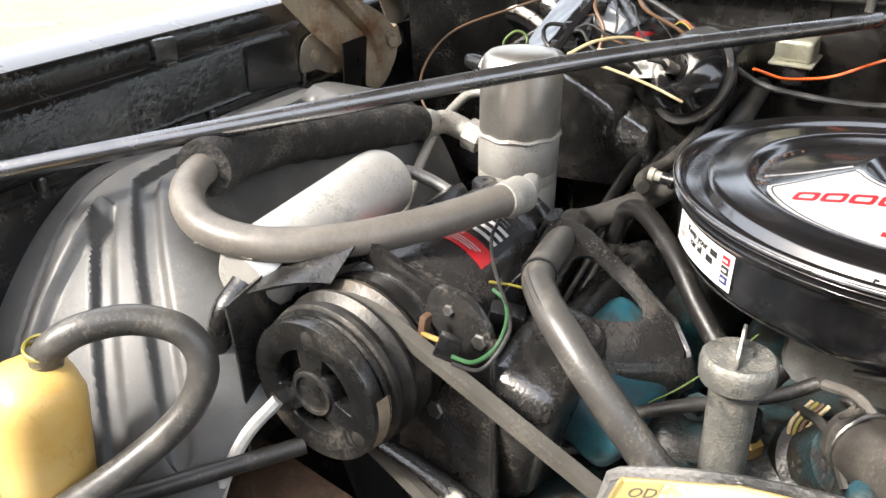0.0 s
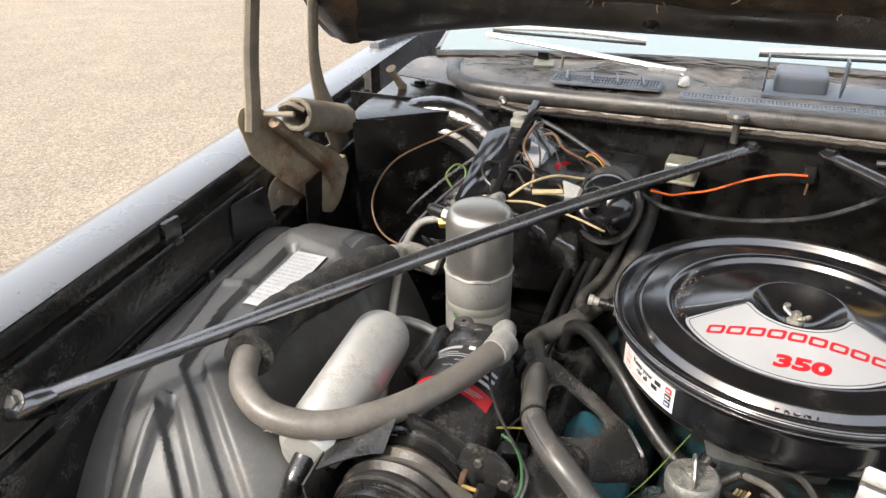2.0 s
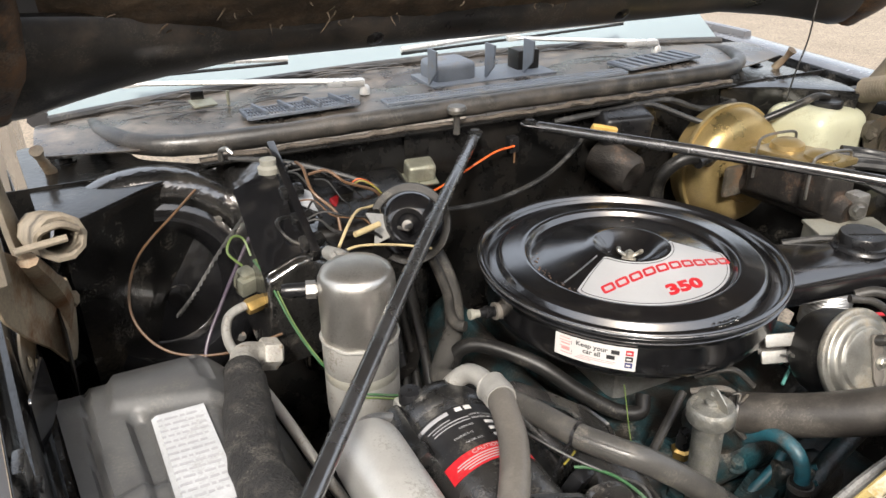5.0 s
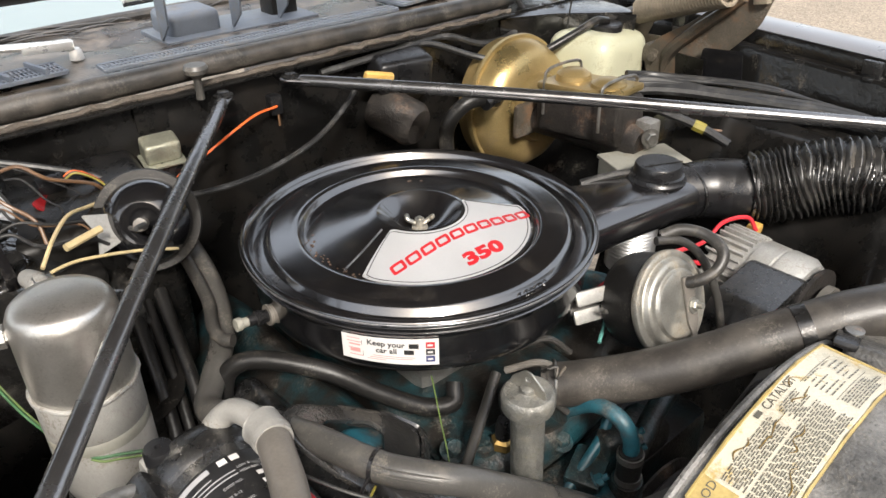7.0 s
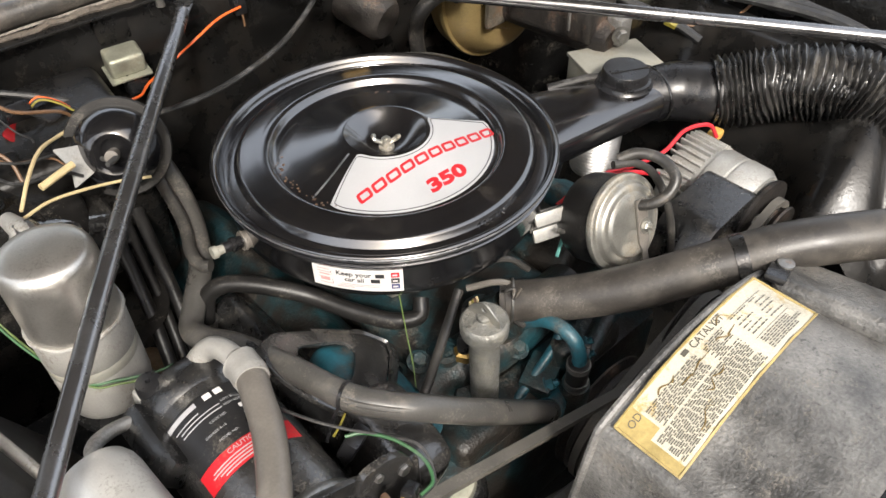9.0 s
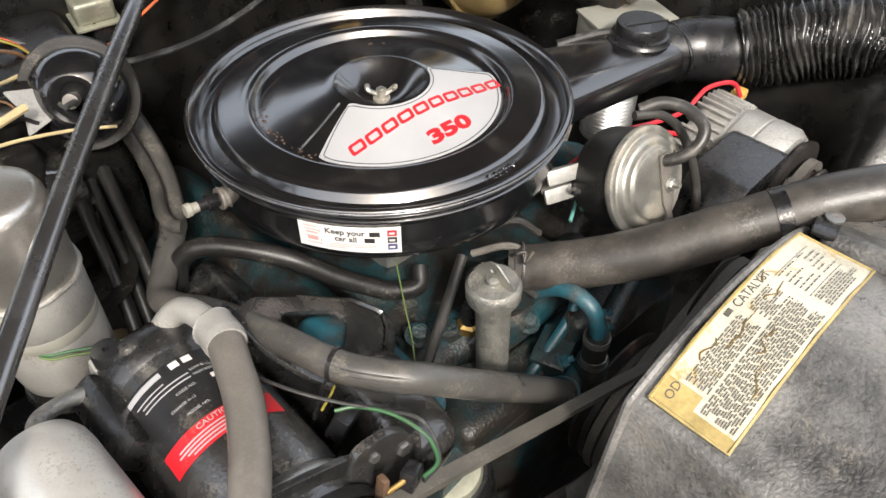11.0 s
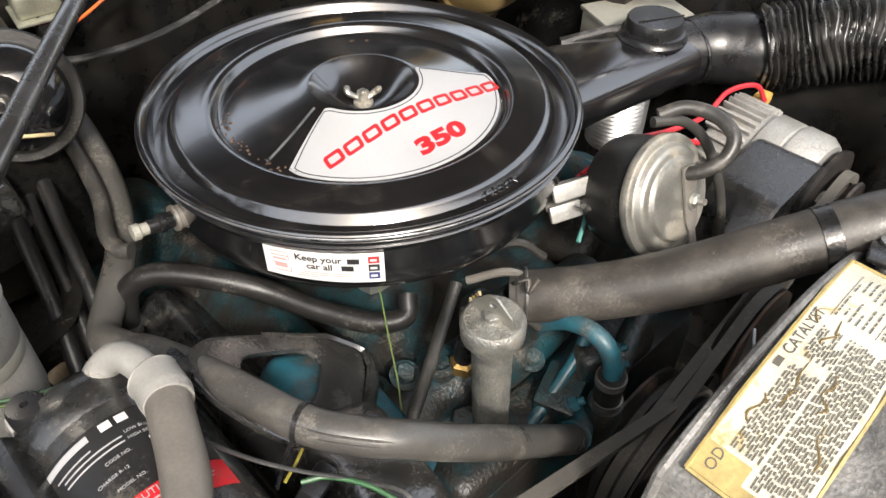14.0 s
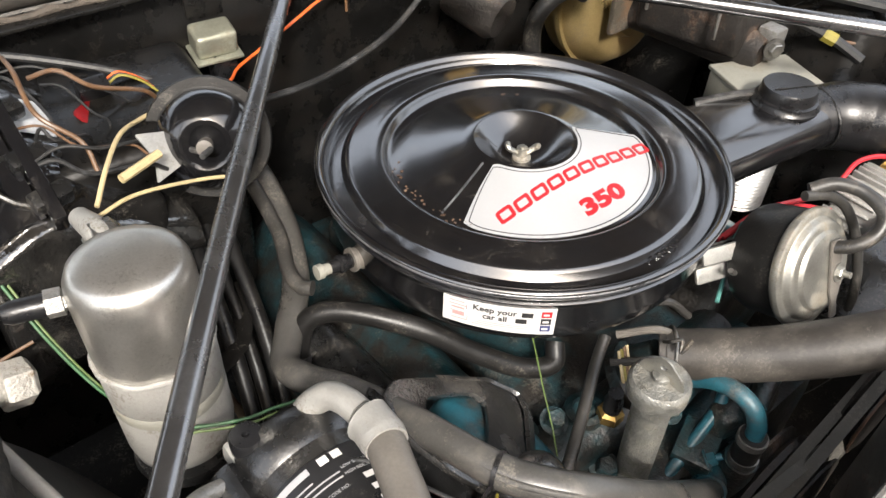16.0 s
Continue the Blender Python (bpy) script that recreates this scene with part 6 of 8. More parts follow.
    v = thing("vacuum_reservoir", (-0.27, 0.14, 0.90), "round dusty dark metal vacuum reservoir ball by the heater", "vacuum tank")
    ax = Vector((-0.42, -0.82, 0.38)).normalized()
    mv = axis_pose(Vector((-0.264, 0.160, 0.947)), ax)
    half = lambda s: [(0.0, s * 0.050)] + [(0.050 * math.cos(t), s * (0.006 + 0.046 * math.sin(t))) for t in (radians(85 - 85 * j / 10) for j in range(11))] + [(0.050, s * 0.003)]
    part("front_shell", lathe([(0.0, 0.030), (0.012, 0.031), (0.018, 0.036), (0.024, 0.0385), (0.032, 0.036), (0.042, 0.027), (0.048, 0.016), (0.050, 0.003)], mv, 44), M_BODY, v, "glossy black front half with a dished centre")
    part("flange", lathe([(0.046, 0.003), (0.0590, 0.003), (0.0605, 0.0), (0.0590, -0.003), (0.046, -0.003)], mv, 44), M_RUBBER_DARK, v)
    part("rear_shell", lathe(half(-1), mv, 44), M_TANK, v)
    part("nipple", lathe([(0, 0.028), (0.0065, 0.029), (0.0065, 0.040), (0.0075, 0.041), (0.0075, 0.052), (0, 0.053)], mv, 16), M_HOSE_TAN, v, "tan rubber nipple")
    out = (Vector((-0.333, 0.136, 0.963)) - Vector((-0.283, 0.150, 0.953))).normalized()
    tab_m = axis_pose(Vector((-0.304, 0.146, 0.955)), Vector((0.25, -0.75, 0.60)))
    tab_x = tab_m.to_3x3().inverted() @ out
    tab_m = tab_m @ Matrix.Rotation(math.atan2(tab_x.y, tab_x.x), 4, "Z")
    part("mount_tab", plate(rounded([(0, -0.020), (0.030, -0.026), (0.022, 0.0), (0.030, 0.022), (0, 0.014)], 0.003), 0.0015, tab_m), M_ALT, v, "bare grey steel tab")
    part("bracket_arm", block((0.05, 0.02, 0.004), Matrix.Translation((-0.312, 0.172, 0.938)) @ pose(0, 0, 0, 20, -20, 10), 0.002), M_STEEL, v)

    r = thing("relay_box", (-0.177, 0.335, 0.945), "small olive-grey relay box on the firewall", "relay")
    part("cover", block((0.048, 0.034, 0.030), Matrix.Translation((-0.177, 0.322, 0.962)) @ pose(0, 0, 0, 14, 0, -6), 0.006, 3), M_RELAY, r)
    part("base_flange", block((0.056, 0.042, 0.004), Matrix.Translation((-0.177, 0.323, 0.946)) @ pose(0, 0, 0, 14, 0, -6), 0.002), M_RELAY, r)
    part("relay_bracket", block((0.045, 0.004, 0.075), Matrix.Translation((-0.172, 0.345, 0.985)), 0.002), M_INNER, r)
    part("connector", block((0.03, 0.02, 0.03), Matrix.Translation((-0.172, 0.318, 0.930)), 0.003), M_CAP_BLACK, r)


# ---- engine ----
def build_engine():
    e = thing("engine_block", (0, 0, 0.42), "grimy teal-painted V8 engine block with intake manifold", "engine")
    part("block", block((0.46, 0.60, 0.26), Matrix.Translation((0, -0.02, 0.55)), 0.02, 2), M_TEAL_DIRTY, e)
    part("intake_manifold", block((0.24, 0.44, 0.07), Matrix.Translation((0, -0.01, 0.705)), 0.02, 3), M_TEAL_DIRTY, e)
    part("carburettor", block((0.15, 0.20, 0.08), Matrix.Translation((0, 0.0, 0.775)), 0.02, 2), M_CAST, e)
    for s in (-1, 1):
        cover = part("valve_cover", block((0.150, 0.46, 0.075), Matrix.Translation((s * 0.205, 0.015, 0.700)) @ pose(0, 0, 0, 0, s * 38, 0), 0.025, 4), M_TEAL_DIRTY, e, "grimy teal valve cover")
        for y in (-0.17, 0.0, 0.17):
            part("cover_bolt", hexbolt(Matrix.Translation((s * 0.150, y, 0.725)) @ pose(0, 0, 0, 0, s * 38, 0), 0.007, 0.006), M_TEAL_DIRTY, cover)
    part("block_side", block((0.05, 0.30, 0.10), Matrix.Translation((-0.235, -0.13, 0.745)) @ pose(0, 0, 0, 0, -30, 0), 0.02, 3), M_BRACKET, e, "grimy black casting below the heater hose")
    part("head_end", block((0.095, 0.155, 0.055), Matrix.Translation((-0.195, -0.215, 0.764)) @ pose(0, 0, 0, 4, 32, 0), 0.022, 5), M_TEAL, e, "teal painted cylinder head end")
    part("harness_clip", block((0.030, 0.016, 0.030), Matrix.Translation((-0.268, -0.285, 0.838)) @ pose(0, 0, 0, 20, 10, 25), 0.004), M_CAP_BLACK, e, "black wire connector")
    for x, y, z, r in ((-0.118, -0.205, 0.755, 0.014), (-0.165, -0.215, 0.760, 0.012), (-0.10, -0.262, 0.725, 0.016), (-0.005, -0.262, 0.735, 0.013), (-0.18, -0.255, 0.765, 0.010)):
        part("manifold_bolt", hexbolt(axis_pose((x, y, z), (-0.1, -0.3, 1)), r * 0.7, 0.012), M_TEAL_DIRTY, e)
    # front of the manifold: water crossover with bosses
    part("crossover", tube([(-0.16, -0.215, 0.715), (-0.06, -0.225, 0.722), (0.02, -0.23, 0.727), (0.14, -0.215, 0.715)], [0.032, 0.036, 0.036, 0.030], 18, 6, wobble=0.05), M_TEAL_DIRTY, e, "cast water crossover")
    for x, y, z, r in ((-0.085, -0.215, 0.748, 0.022), (-0.145, -0.19, 0.735, 0.018), (-0.045, -0.232, 0.742, 0.016)):
        part("boss", lathe([(0, 0), (r, 0), (r * 0.92, 0.010), (r * 0.6, 0.012), (r * 0.55, 0.006), (0, 0.006)], Matrix.Translation((x, y, z)), 20), M_TEAL_DIRTY, e)
    part("timing_cover", block((0.30, 0.06, 0.26), Matrix.Translation((0, -0.285, 0.58)), 0.02, 3), M_TEAL_DIRTY, e)
    # thermostat housing
    part("thermostat_housing", lathe([(0, 0), (0.040, 0), (0.040, 0.012), (0.033, 0.016), (0.030, 0.045), (0, 0.05)], axis_pose((-0.02, -0.215, 0.750), (0.45, -0.55, 0.7)), 24), M_TEAL_DIRTY, e)
    # black bell-shaped cover beside the compressor
    part("front_cover", block((0.070, 0.115, 0.16), Matrix.Translation((-0.236, -0.285, 0.765)) @ pose(0, 0, 0, 12, 14, 0), 0.030, 6), M_PLATE, e, "glossy black pressed cover beside the compressor")
    fp = Matrix(((1, 0, 0, 0), (0, 0, -1, -0.340), (0, 1, 0, 0), (0, 0, 0, 1)))
    plate_out = rounded([(-0.300, 0.893), (-0.266, 0.889), (-0.247, 0.868), (-0.240, 0.80), (-0.238, 0.655), (-0.340, 0.655), (-0.335, 0.76)], 0.012)
    front_plate = part("front_plate", plate(plate_out, 0.008, fp, bevel=0.0015), M_PLATE, e, "dusty black steel bracket plate")
    part("plate_rib", tube([(-0.2435, -0.349, 0.862), (-0.2415, -0.350, 0.80), (-0.2400, -0.350, 0.66)], 0.003, 8, 4), M_PLATE, front_plate)
    part("lower_strut", tube([(-0.335, -0.385, 0.752), (-0.290, -0.372, 0.725), (-0.255, -0.362, 0.700), (-0.22, -0.35, 0.68)], [0.008, 0.009, 0.012, 0.010], 12, 6, flat=0.6), M_PLATE, e, "greasy black adjusting strut")
    part("strut_bolt", hexbolt(axis_pose((-0.262, -0.374, 0.706), (0, -1, 0.3)), 0.010, 0.008, shank=0.004), M_STEEL, e)
    part("rocker_corner", block((0.060, 0.080, 0.035), Matrix.Translation((0.215, -0.155, 0.785)) @ pose(0, 0, 0, 0, 30, 0), 0.012, 3), M_TEAL, e, "teal painted rocker cover corner")
    # exhaust manifold, rusty
    part("exhaust_manifold", tube([(-0.33, -0.22, 0.58), (-0.34, 0.0, 0.57), (-0.33, 0.2, 0.55)], 0.03, 12, 6, wobble=0.1), M_RUSTY, e)

    # oil filler tube
    f = thing("oil_filler", (-0.080, -0.279, 0.69), "dull zinc oil filler tube with a winged cap", "oil filler")
    tilt = axis_pose((-0.078, -0.279, 0.690), (-0.035, 0.010, 1))
    part("tube", lathe([(0, 0), (0.0165, 0.0), (0.0168, 0.05), (0.0175, 0.150), (0.0195, 0.156), (0.0195, 0.160), (0, 0.160)], tilt, 32), M_CAPZINC, f, "grey dusty filler tube")
    cap = part("cap", lathe([(0, 0.158), (0.0255, 0.158), (0.0265, 0.160), (0.0270, 0.172), (0.0262, 0.176), (0.0235, 0.1785), (0.012, 0.1785), (0.0085, 0.1800), (0.0080, 0.1835), (0.005, 0.1850), (0, 0.1852)], tilt, 48), M_CAPZINC, f, "zinc cap with pressed lettering")
    wing = rounded([(-0.0225, 0.0), (0.0225, 0.0), (0.019, 0.010), (0.004, 0.024), (-0.004, 0.024), (-0.019, 0.010)], 0.003)
    wm = tilt @ Matrix.Translation((0, 0, 0.1785)) @ pose(0, 0, 0, 0, 0, 96) @ pose(0, 0, 0, 90, 0, 0) @ Matrix.Translation((0, 0, -0.001))
    part("cap_wing", plate(wing, 0.002, wm, [[(0.0035 * math.cos(t), 0.0145 + 0.003 * math.sin(t)) for t in (2 * math.pi * j / 10 for j in range(10))]], bevel=0.0004), M_ZINC, cap)
    for j, ch in enumerate("ENGINE OIL"):
        t = radians(170 - 15 * j)
        if ch != " ":
            mm = tilt @ Matrix.Translation((0.0195 * math.cos(t), 0.0195 * math.sin(t), 0.1786)) @ pose(0, 0, 0, 0, 0, math.degrees(t) - 90)
            part("pressed_letter", lettering(ch, 0.0062, mm, 0.0004, weight=0.0001), M_ZINC, cap, smooth=False)

    # compressor support bracket: a pressed plate with a window
    b = thing("compressor_bracket", (-0.20, -0.20, 0.80), "dusty black steel bracket with a rounded triangular window", "bracket")
    P = [Vector(p) for p in ((-0.288, -0.157, 0.880), (-0.262, -0.139, 0.868), (-0.216, -0.142, 0.837), (-0.165, -0.153, 0.803), (-0.141, -0.172, 0.781), (-0.150, -0.192, 0.783), (-0.181, -0.226, 0.791), (-0.216, -0.264, 0.800), (-0.245, -0.256, 0.823), (-0.268, -0.229, 0.846), (-0.286, -0.195, 0.866))]
    window = [Vector(p) for p in ((-0.255, -0.175, 0.853), (-0.243, -0.160, 0.849), (-0.192, -0.161, 0.817), (-0.182, -0.174, 0.806), (-0.206, -0.203, 0.813), (-0.240, -0.229, 0.828), (-0.257, -0.214, 0.842))]
    c = sum(P, Vector()) / len(P)
    bm0 = axis_pose(c, (0.525, -0.244, 0.815))
    inv = bm0.inverted()
    flat = [(inv @ p).to_2d() for p in P]
    holeP = [(inv @ p).to_2d() for p in window]
    part("bracket_plate", plate(rounded(flat, 0.012), 0.006, bm0 @ Matrix.Translation((0, 0, -0.006)), [rounded(holeP, 0.010)], bevel=0.0015), M_PLATE, b)
    # turned-down flange along the edges
    edge = P[2:8]
    n = len(edge) - 1
    def flange(u, v):
        k = u * n
        q = min(int(k), n - 1)
        p = edge[q].lerp(edge[q + 1], k - q)
        return p + Vector((0.006, -0.002, -0.002)) * min(1.0, 3 * v) + Vector((0.0, 0.0, -0.026 * v))
    part("bracket_flange", sheet(flange, 24, 6, 0.004), M_PLATE, b)
    part("bracket_leg", tube([P[5] + Vector((-0.01, 0.01, -0.01)), P[5] + Vector((0.0, -0.005, -0.04)), P[5] + Vector((0.0, -0.01, -0.09))], 0.016, 8, 5, flat=0.35), M_BRACKET, b)
    part("bracket_leg", tube([P[0], P[0] + Vector((-0.02, 0.0, -0.05)), P[0] + Vector((-0.02, 0.0, -0.10))], 0.016, 8, 5, flat=0.35), M_BRACKET, b)


def hose(name, pts, r, material, label, clamps=(), group="", segs=20):
    h = thing(name, pts[0], label, "hose", group)
    part("hose_run", tube(pts, r, segs, 10, wobble=0.012), material, h)
    path = spline(pts, 10)
    rr = r if isinstance(r, (int, float)) else max(r)
    for f in clamps:
        i = max(1, min(len(path) - 2, int(f * (len(path) - 1))))
        m = axis_pose(path[i], path[i + 1] - path[i - 1])
        k = part("hose_clamp", lathe([(rr, -0.005), (rr + 0.0015, -0.005), (rr + 0.0015, 0.005), (rr, 0.005)], m, 24), M_STEEL, h, "steel hose clamp")
        part("clamp_screw", tube([m @ Vector((rr + 0.004, -0.004, 0)), m @ Vector((rr + 0.004, 0.012, 0))], 0.0035, 8), M_STEEL, k)
    return h


def build_hoses():
    h = hose("heater_hose", [(-0.215, 0.34, 0.90), (-0.212, 0.22, 0.885), (-0.222, 0.12, 0.862), (-0.248, 0.045, 0.840), (-0.285, -0.002, 0.824), (-0.308, -0.034, 0.820), (-0.306, -0.070, 0.833), (-0.290, -0.115, 0.848), (-0.270, -0.190, 0.864), (-0.253, -0.258, 0.873), (-0.232, -0.290, 0.872), (-0.202, -0.314, 0.862), (-0.150, -0.333, 0.824), (-0.066, -0.339, 0.745), (-0.023, -0.337, 0.699)], 0.0138, M_HOSE_GREY, "long grey-black heater hose with a cable tie", group="heater hoses")
    seam = [(-0.306, -0.070, 0.833), (-0.290, -0.115, 0.848), (-0.270, -0.190, 0.864), (-0.253, -0.258, 0.873), (-0.232, -0.290, 0.872), (-0.202, -0.314, 0.862), (-0.150, -0.333, 0.824), (-0.066, -0.339, 0.745), (-0.023, -0.337, 0.699)]
    for dx, dy, dz in ((-0.0070, -0.0060, 0.0100), (-0.0092, -0.0078, 0.0062)):
        part("mould_seam", tube([(x + dx, y + dy, z + dz) for x, y, z in seam], 0.0011, 6, 10), M_HOSE_GREY, h)
    m = axis_pose((-0.253, -0.258, 0.873), (0.45, -0.88, 0.05))
    tie = part("cable_tie", lathe([(0.0134, -0.0018), (0.0152, -0.0018), (0.0152, 0.0018), (0.0134, 0.0018)], m, 28), M_CAP_BLACK, h, "black plastic cable tie")
    part("tie_tail", tube([m @ Vector((-0.014, 0.0, 0)), m @ Vector((-0.022, -0.012, -0.004)), m @ Vector((-0.034, -0.034, -0.008))], 0.0016, 6, 5), M_CAP_BLACK, tie)
    hose("heater_hose", [(-0.285, -0.012, 0.765), (-0.280, -0.008, 0.80), (-0.268, -0.010, 0.832), (-0.240, -0.030, 0.843), (-0.19, -0.081, 0.830), (-0.150, -0.118, 0.800), (-0.110, -0.148, 0.775), (-0.080, -0.162, 0.772), (-0.066, -0.150, 0.785)], 0.0105, M_RUBBER_DARK, "worn thin black heater hose with a spring clamp", (0.08,), "heater hoses")
    rad = hose("radiator_hose", [(0.000, -0.232, 0.798), (0.018, -0.256, 0.804), (0.050, -0.300, 0.822), (0.095, -0.352, 0.850), (0.150, -0.405, 0.885), (0.214, -0.462, 0.915), (0.30, -0.540, 0.930), (0.36, -0.60, 0.915)], [0.0245, 0.0255, 0.0265, 0.0270, 0.0268, 0.0268, 0.0268, 0.0268], M_RAD_HOSE, "fat grey-black upper radiator hose", segs=32)
    m = axis_pose((0.166, -0.4200, 0.8930), (0.65, -0.62, 0.32))
    part("strap", lathe([(0.0268, -0.007), (0.0284, -0.007), (0.0284, 0.007), (0.0268, 0.007)], m, 32), M_BRACKET, rad, "flat black strap")
    part("strap_tail", block((0.014, 0.030, 0.0016), m @ Matrix.Translation((-0.022, -0.020, 0)) @ pose(0, 0, 0, 0, 90, 40), 0.0005), M_BRACKET, rad)
    part("hose_lip", lathe([(0.0242, -0.004), (0.0262, -0.003), (0.0262, 0.003), (0.0242, 0.004)], axis_pose((0.001, -0.2335, 0.7983), (0.55, -0.75, 0.25)), 32), M_RAD_HOSE, rad)
    # long hoses along the inner side of the canister
    for k, (x, z, r) in enumerate(((-0.335, 0.80, 0.008), (-0.318, 0.79, 0.0065), (-0.300, 0.80, 0.008))):
        hose("vacuum_hose", [(x + 0.06, 0.30, z + 0.08), (x + 0.03, 0.16, z + 0.05), (x + 0.01, 0.05, z - 0.02), (x - 0.01, -0.03, z - 0.10), (x - 0.02, -0.08, z - 0.2)], r, M_RUBBER_DARK, "thin black vacuum hose hanging beside the canister", group="vacuum hoses", segs=12)
    hose("vacuum_hose", [(-0.245, 0.29, 0.92), (-0.235, 0.18, 0.90), (-0.245, 0.08, 0.875), (-0.262, 0.03, 0.865), (-0.262, 0.008, 0.860), (-0.255, -0.002, 0.861)], 0.0075, M_RUBBER, "thin grey vacuum hose to the air cleaner valve", group="vacuum hoses", segs=12)
    # thin hose crossing the manifold front
    hose("vacuum_hose", [(-0.035, -0.186, 0.805), (-0.062, -0.200, 0.790), (-0.100, -0.223, 0.783), (-0.150, -0.252, 0.770), (-0.175, -0.262, 0.755)], 0.0060, M_RUBBER, "thin dusty vacuum hose in front of the manifold", group="vacuum hoses", segs=12)


def build_front_engine():
    # water neck and bypass hose
    w = thing("water_neck", (0.05, -0.29, 0.68), "teal water pump neck with a clamped black bypass hose", "water neck")
    part("bent_pipe", tube([(0.009, -0.240, 0.752), (0.0116, -0.2600, 0.774), (0.012, -0.284, 0.796), (0.0122, -0.308, 0.804), (0.0138, -0.327, 0.797), (0.0150, -0.3375, 0.778), (0.0152, -0.3390, 0.756)], 0.0090, 18, 6), M_TEAL, w, "teal bent pipe")
    part("bypass_hose", tube([(0.0151, -0.3387, 0.766), (0.0155, -0.3390, 0.745), (0.018, -0.3380, 0.716)], [0.0128, 0.0134, 0.0138], 22, 5), M_RUBBER_DARK, w)
    for z, x in ((0.759, 0.0153), (0.726, 0.0172)):
        c = part("band_clamp", lathe([(0.0130, -0.004), (0.0146, -0.004), (0.0146, 0.004), (0.0130, 0.004)], Matrix.Translation((x, -0.3388, z)), 28), M_STEEL, w)
        part("clamp_screw", block((0.020, 0.008, 0.008), Matrix.Translation((x + 0.016, -0.335, z)) @ pose(0, 0, 0, 0, 0, 25), 0.002), M_BRACKET, c)
        part("screw_head", hexbolt(axis_pose((x + 0.025, -0.331, z), (0.9, 0.4, 0)), 0.005, 0.006, washer=False), M_ZINC, c)
    part("pump_outlet", tube([(0.018, -0.338, 0.722), (0.022, -0.334, 0.695), (0.030, -0.318, 0.65)], [0.017, 0.020, 0.028], 18, 5), M_TEAL_DIRTY, w)
    part("pump_arm", tube([(0.030, -0.326, 0.705), (0.060, -0.318, 0.712), (0.12, -0.300, 0.722), (0.20, -0.285, 0.745)], [0.017, 0.0135, 0.0135, 0.014], 14, 6), M_TEAL_DIRTY, w, "teal cast arm")
    for x, y, z in ((0.046, -0.318, 0.752), (0.054, -0.312, 0.742), (0.050, -0.322, 0.728), (-0.012, -0.318, 0.722)):
        part("pump_bolt", hexbolt(axis_pose((x, y, z), (0.6, -0.5, 0.5)), 0.0075, 0.010, shank=0.006), M_TEAL, w)
    part("pump_flange", block((0.050, 0.030, 0.060), Matrix.Translation((0.036, -0.306, 0.724)) @ pose(0, 0, 0, 0, 12, -20), 0.010, 3), M_TEAL_DIRTY, w, "grimy teal cast flange")
    part("hose_neck", tube([(-0.022, -0.335, 0.700), (0.0, -0.322, 0.690), (0.03, -0.305, 0.675)], 0.017, 18, 5), M_TEAL, w, "teal hose neck")
    d = thing("dipstick_tube", (-0.03, -0.31, 0.68), "straight teal-painted steel pipe", "pipe")
    part("pipe", tube([(0.040, -0.290, 0.760), (0.020, -0.295, 0.742), (-0.043, -0.2995, 0.705), (-0.10, -0.303, 0.671), (-0.15, -0.306, 0.640)], 0.0066, 12, 5), M_TEAL, d)
    s = thing("temperature_sender", (-0.052, -0.222, 0.745), "brass sender with a black plug on the manifold", "sensor")
    part("sender_hex", lathe([(0, 0), (0.0135, 0), (0.0135, 0.010), (0.010, 0.013), (0, 0.013)], Matrix.Translation((-0.052, -0.224, 0.748)), 6), M_BRASS, s)
    part("sender_plug", lathe([(0, 0.012), (0.009, 0.012), (0.0095, 0.026), (0.008, 0.030), (0.0075, 0.038), (0, 0.038)], Matrix.Translation((-0.052, -0.224, 0.748)), 16), M_CAP_BLACK, s)
    part("box_bracket", block((0.050, 0.040, 0.035), Matrix.Translation((-0.002, -0.300, 0.712)) @ pose(0, 0, 0, 0, -10, 20), 0.004), M_TEAL_DIRTY, w, "grey-teal bracket box")

    s.location += Vector((-0.020, -0.0115, 0.008))
    # reservoir of the steering pump, low down beside the engine
    r = thing("steering_pump_reservoir", (-0.160, -0.300, 0.56), "grimy grey steering pump reservoir with a knobbed filler cap", "reservoir")
    mr = axis_pose((-0.160, -0.300, 0.650), (-0.25, -0.10, 1))
    part("can", lathe([(0, -0.10), (0.040, -0.10), (0.046, -0.09), (0.046, -0.012), (0.040, -0.002), (0, 0)], mr, 36), M_BRACKET, r)
    lid_r = part("filler_cap", lathe([(0, -0.004), (0.034, -0.004), (0.036, 0.0), (0.036, 0.008), (0.034, 0.011), (0.026, 0.0125), (0, 0.013)], mr, 40), M_RELAY, r, "dusty tan-grey filler cap")
    part("cap_rib", block((0.064, 0.006, 0.006), mr @ Matrix.Translation((0, 0, 0.014)) @ pose(0, 0, 0, 0, 0, 70), 0.002), M_RELAY, lid_r)
    part("cap_knob", lathe([(0, 0.010), (0.010, 0.010), (0.0105, 0.018), (0.009, 0.022), (0, 0.023)], mr @ Matrix.Translation((-0.024, 0.002, 0)), 20), M_RELAY, lid_r)

    # vacuum diaphragm
    v = thing("vacuum_diaphragm", (0.12, -0.25, 0.80), "round tarnished metal vacuum diaphragm on a bracket", "vacuum diaphragm")
    ax = Vector((-0.03, -0.92, 0.38)).normalized()
    m = axis_pose(Vector((0.153, -0.278, 0.860)), ax)
    part("rubber_back", lathe([(0, -0.062), (0.040, -0.062), (0.054, -0.056), (0.0575, -0.046), (0.0585, -0.006), (0, -0.004)], m, 48), M_RUBBER_DARK, v, "black rear shell")
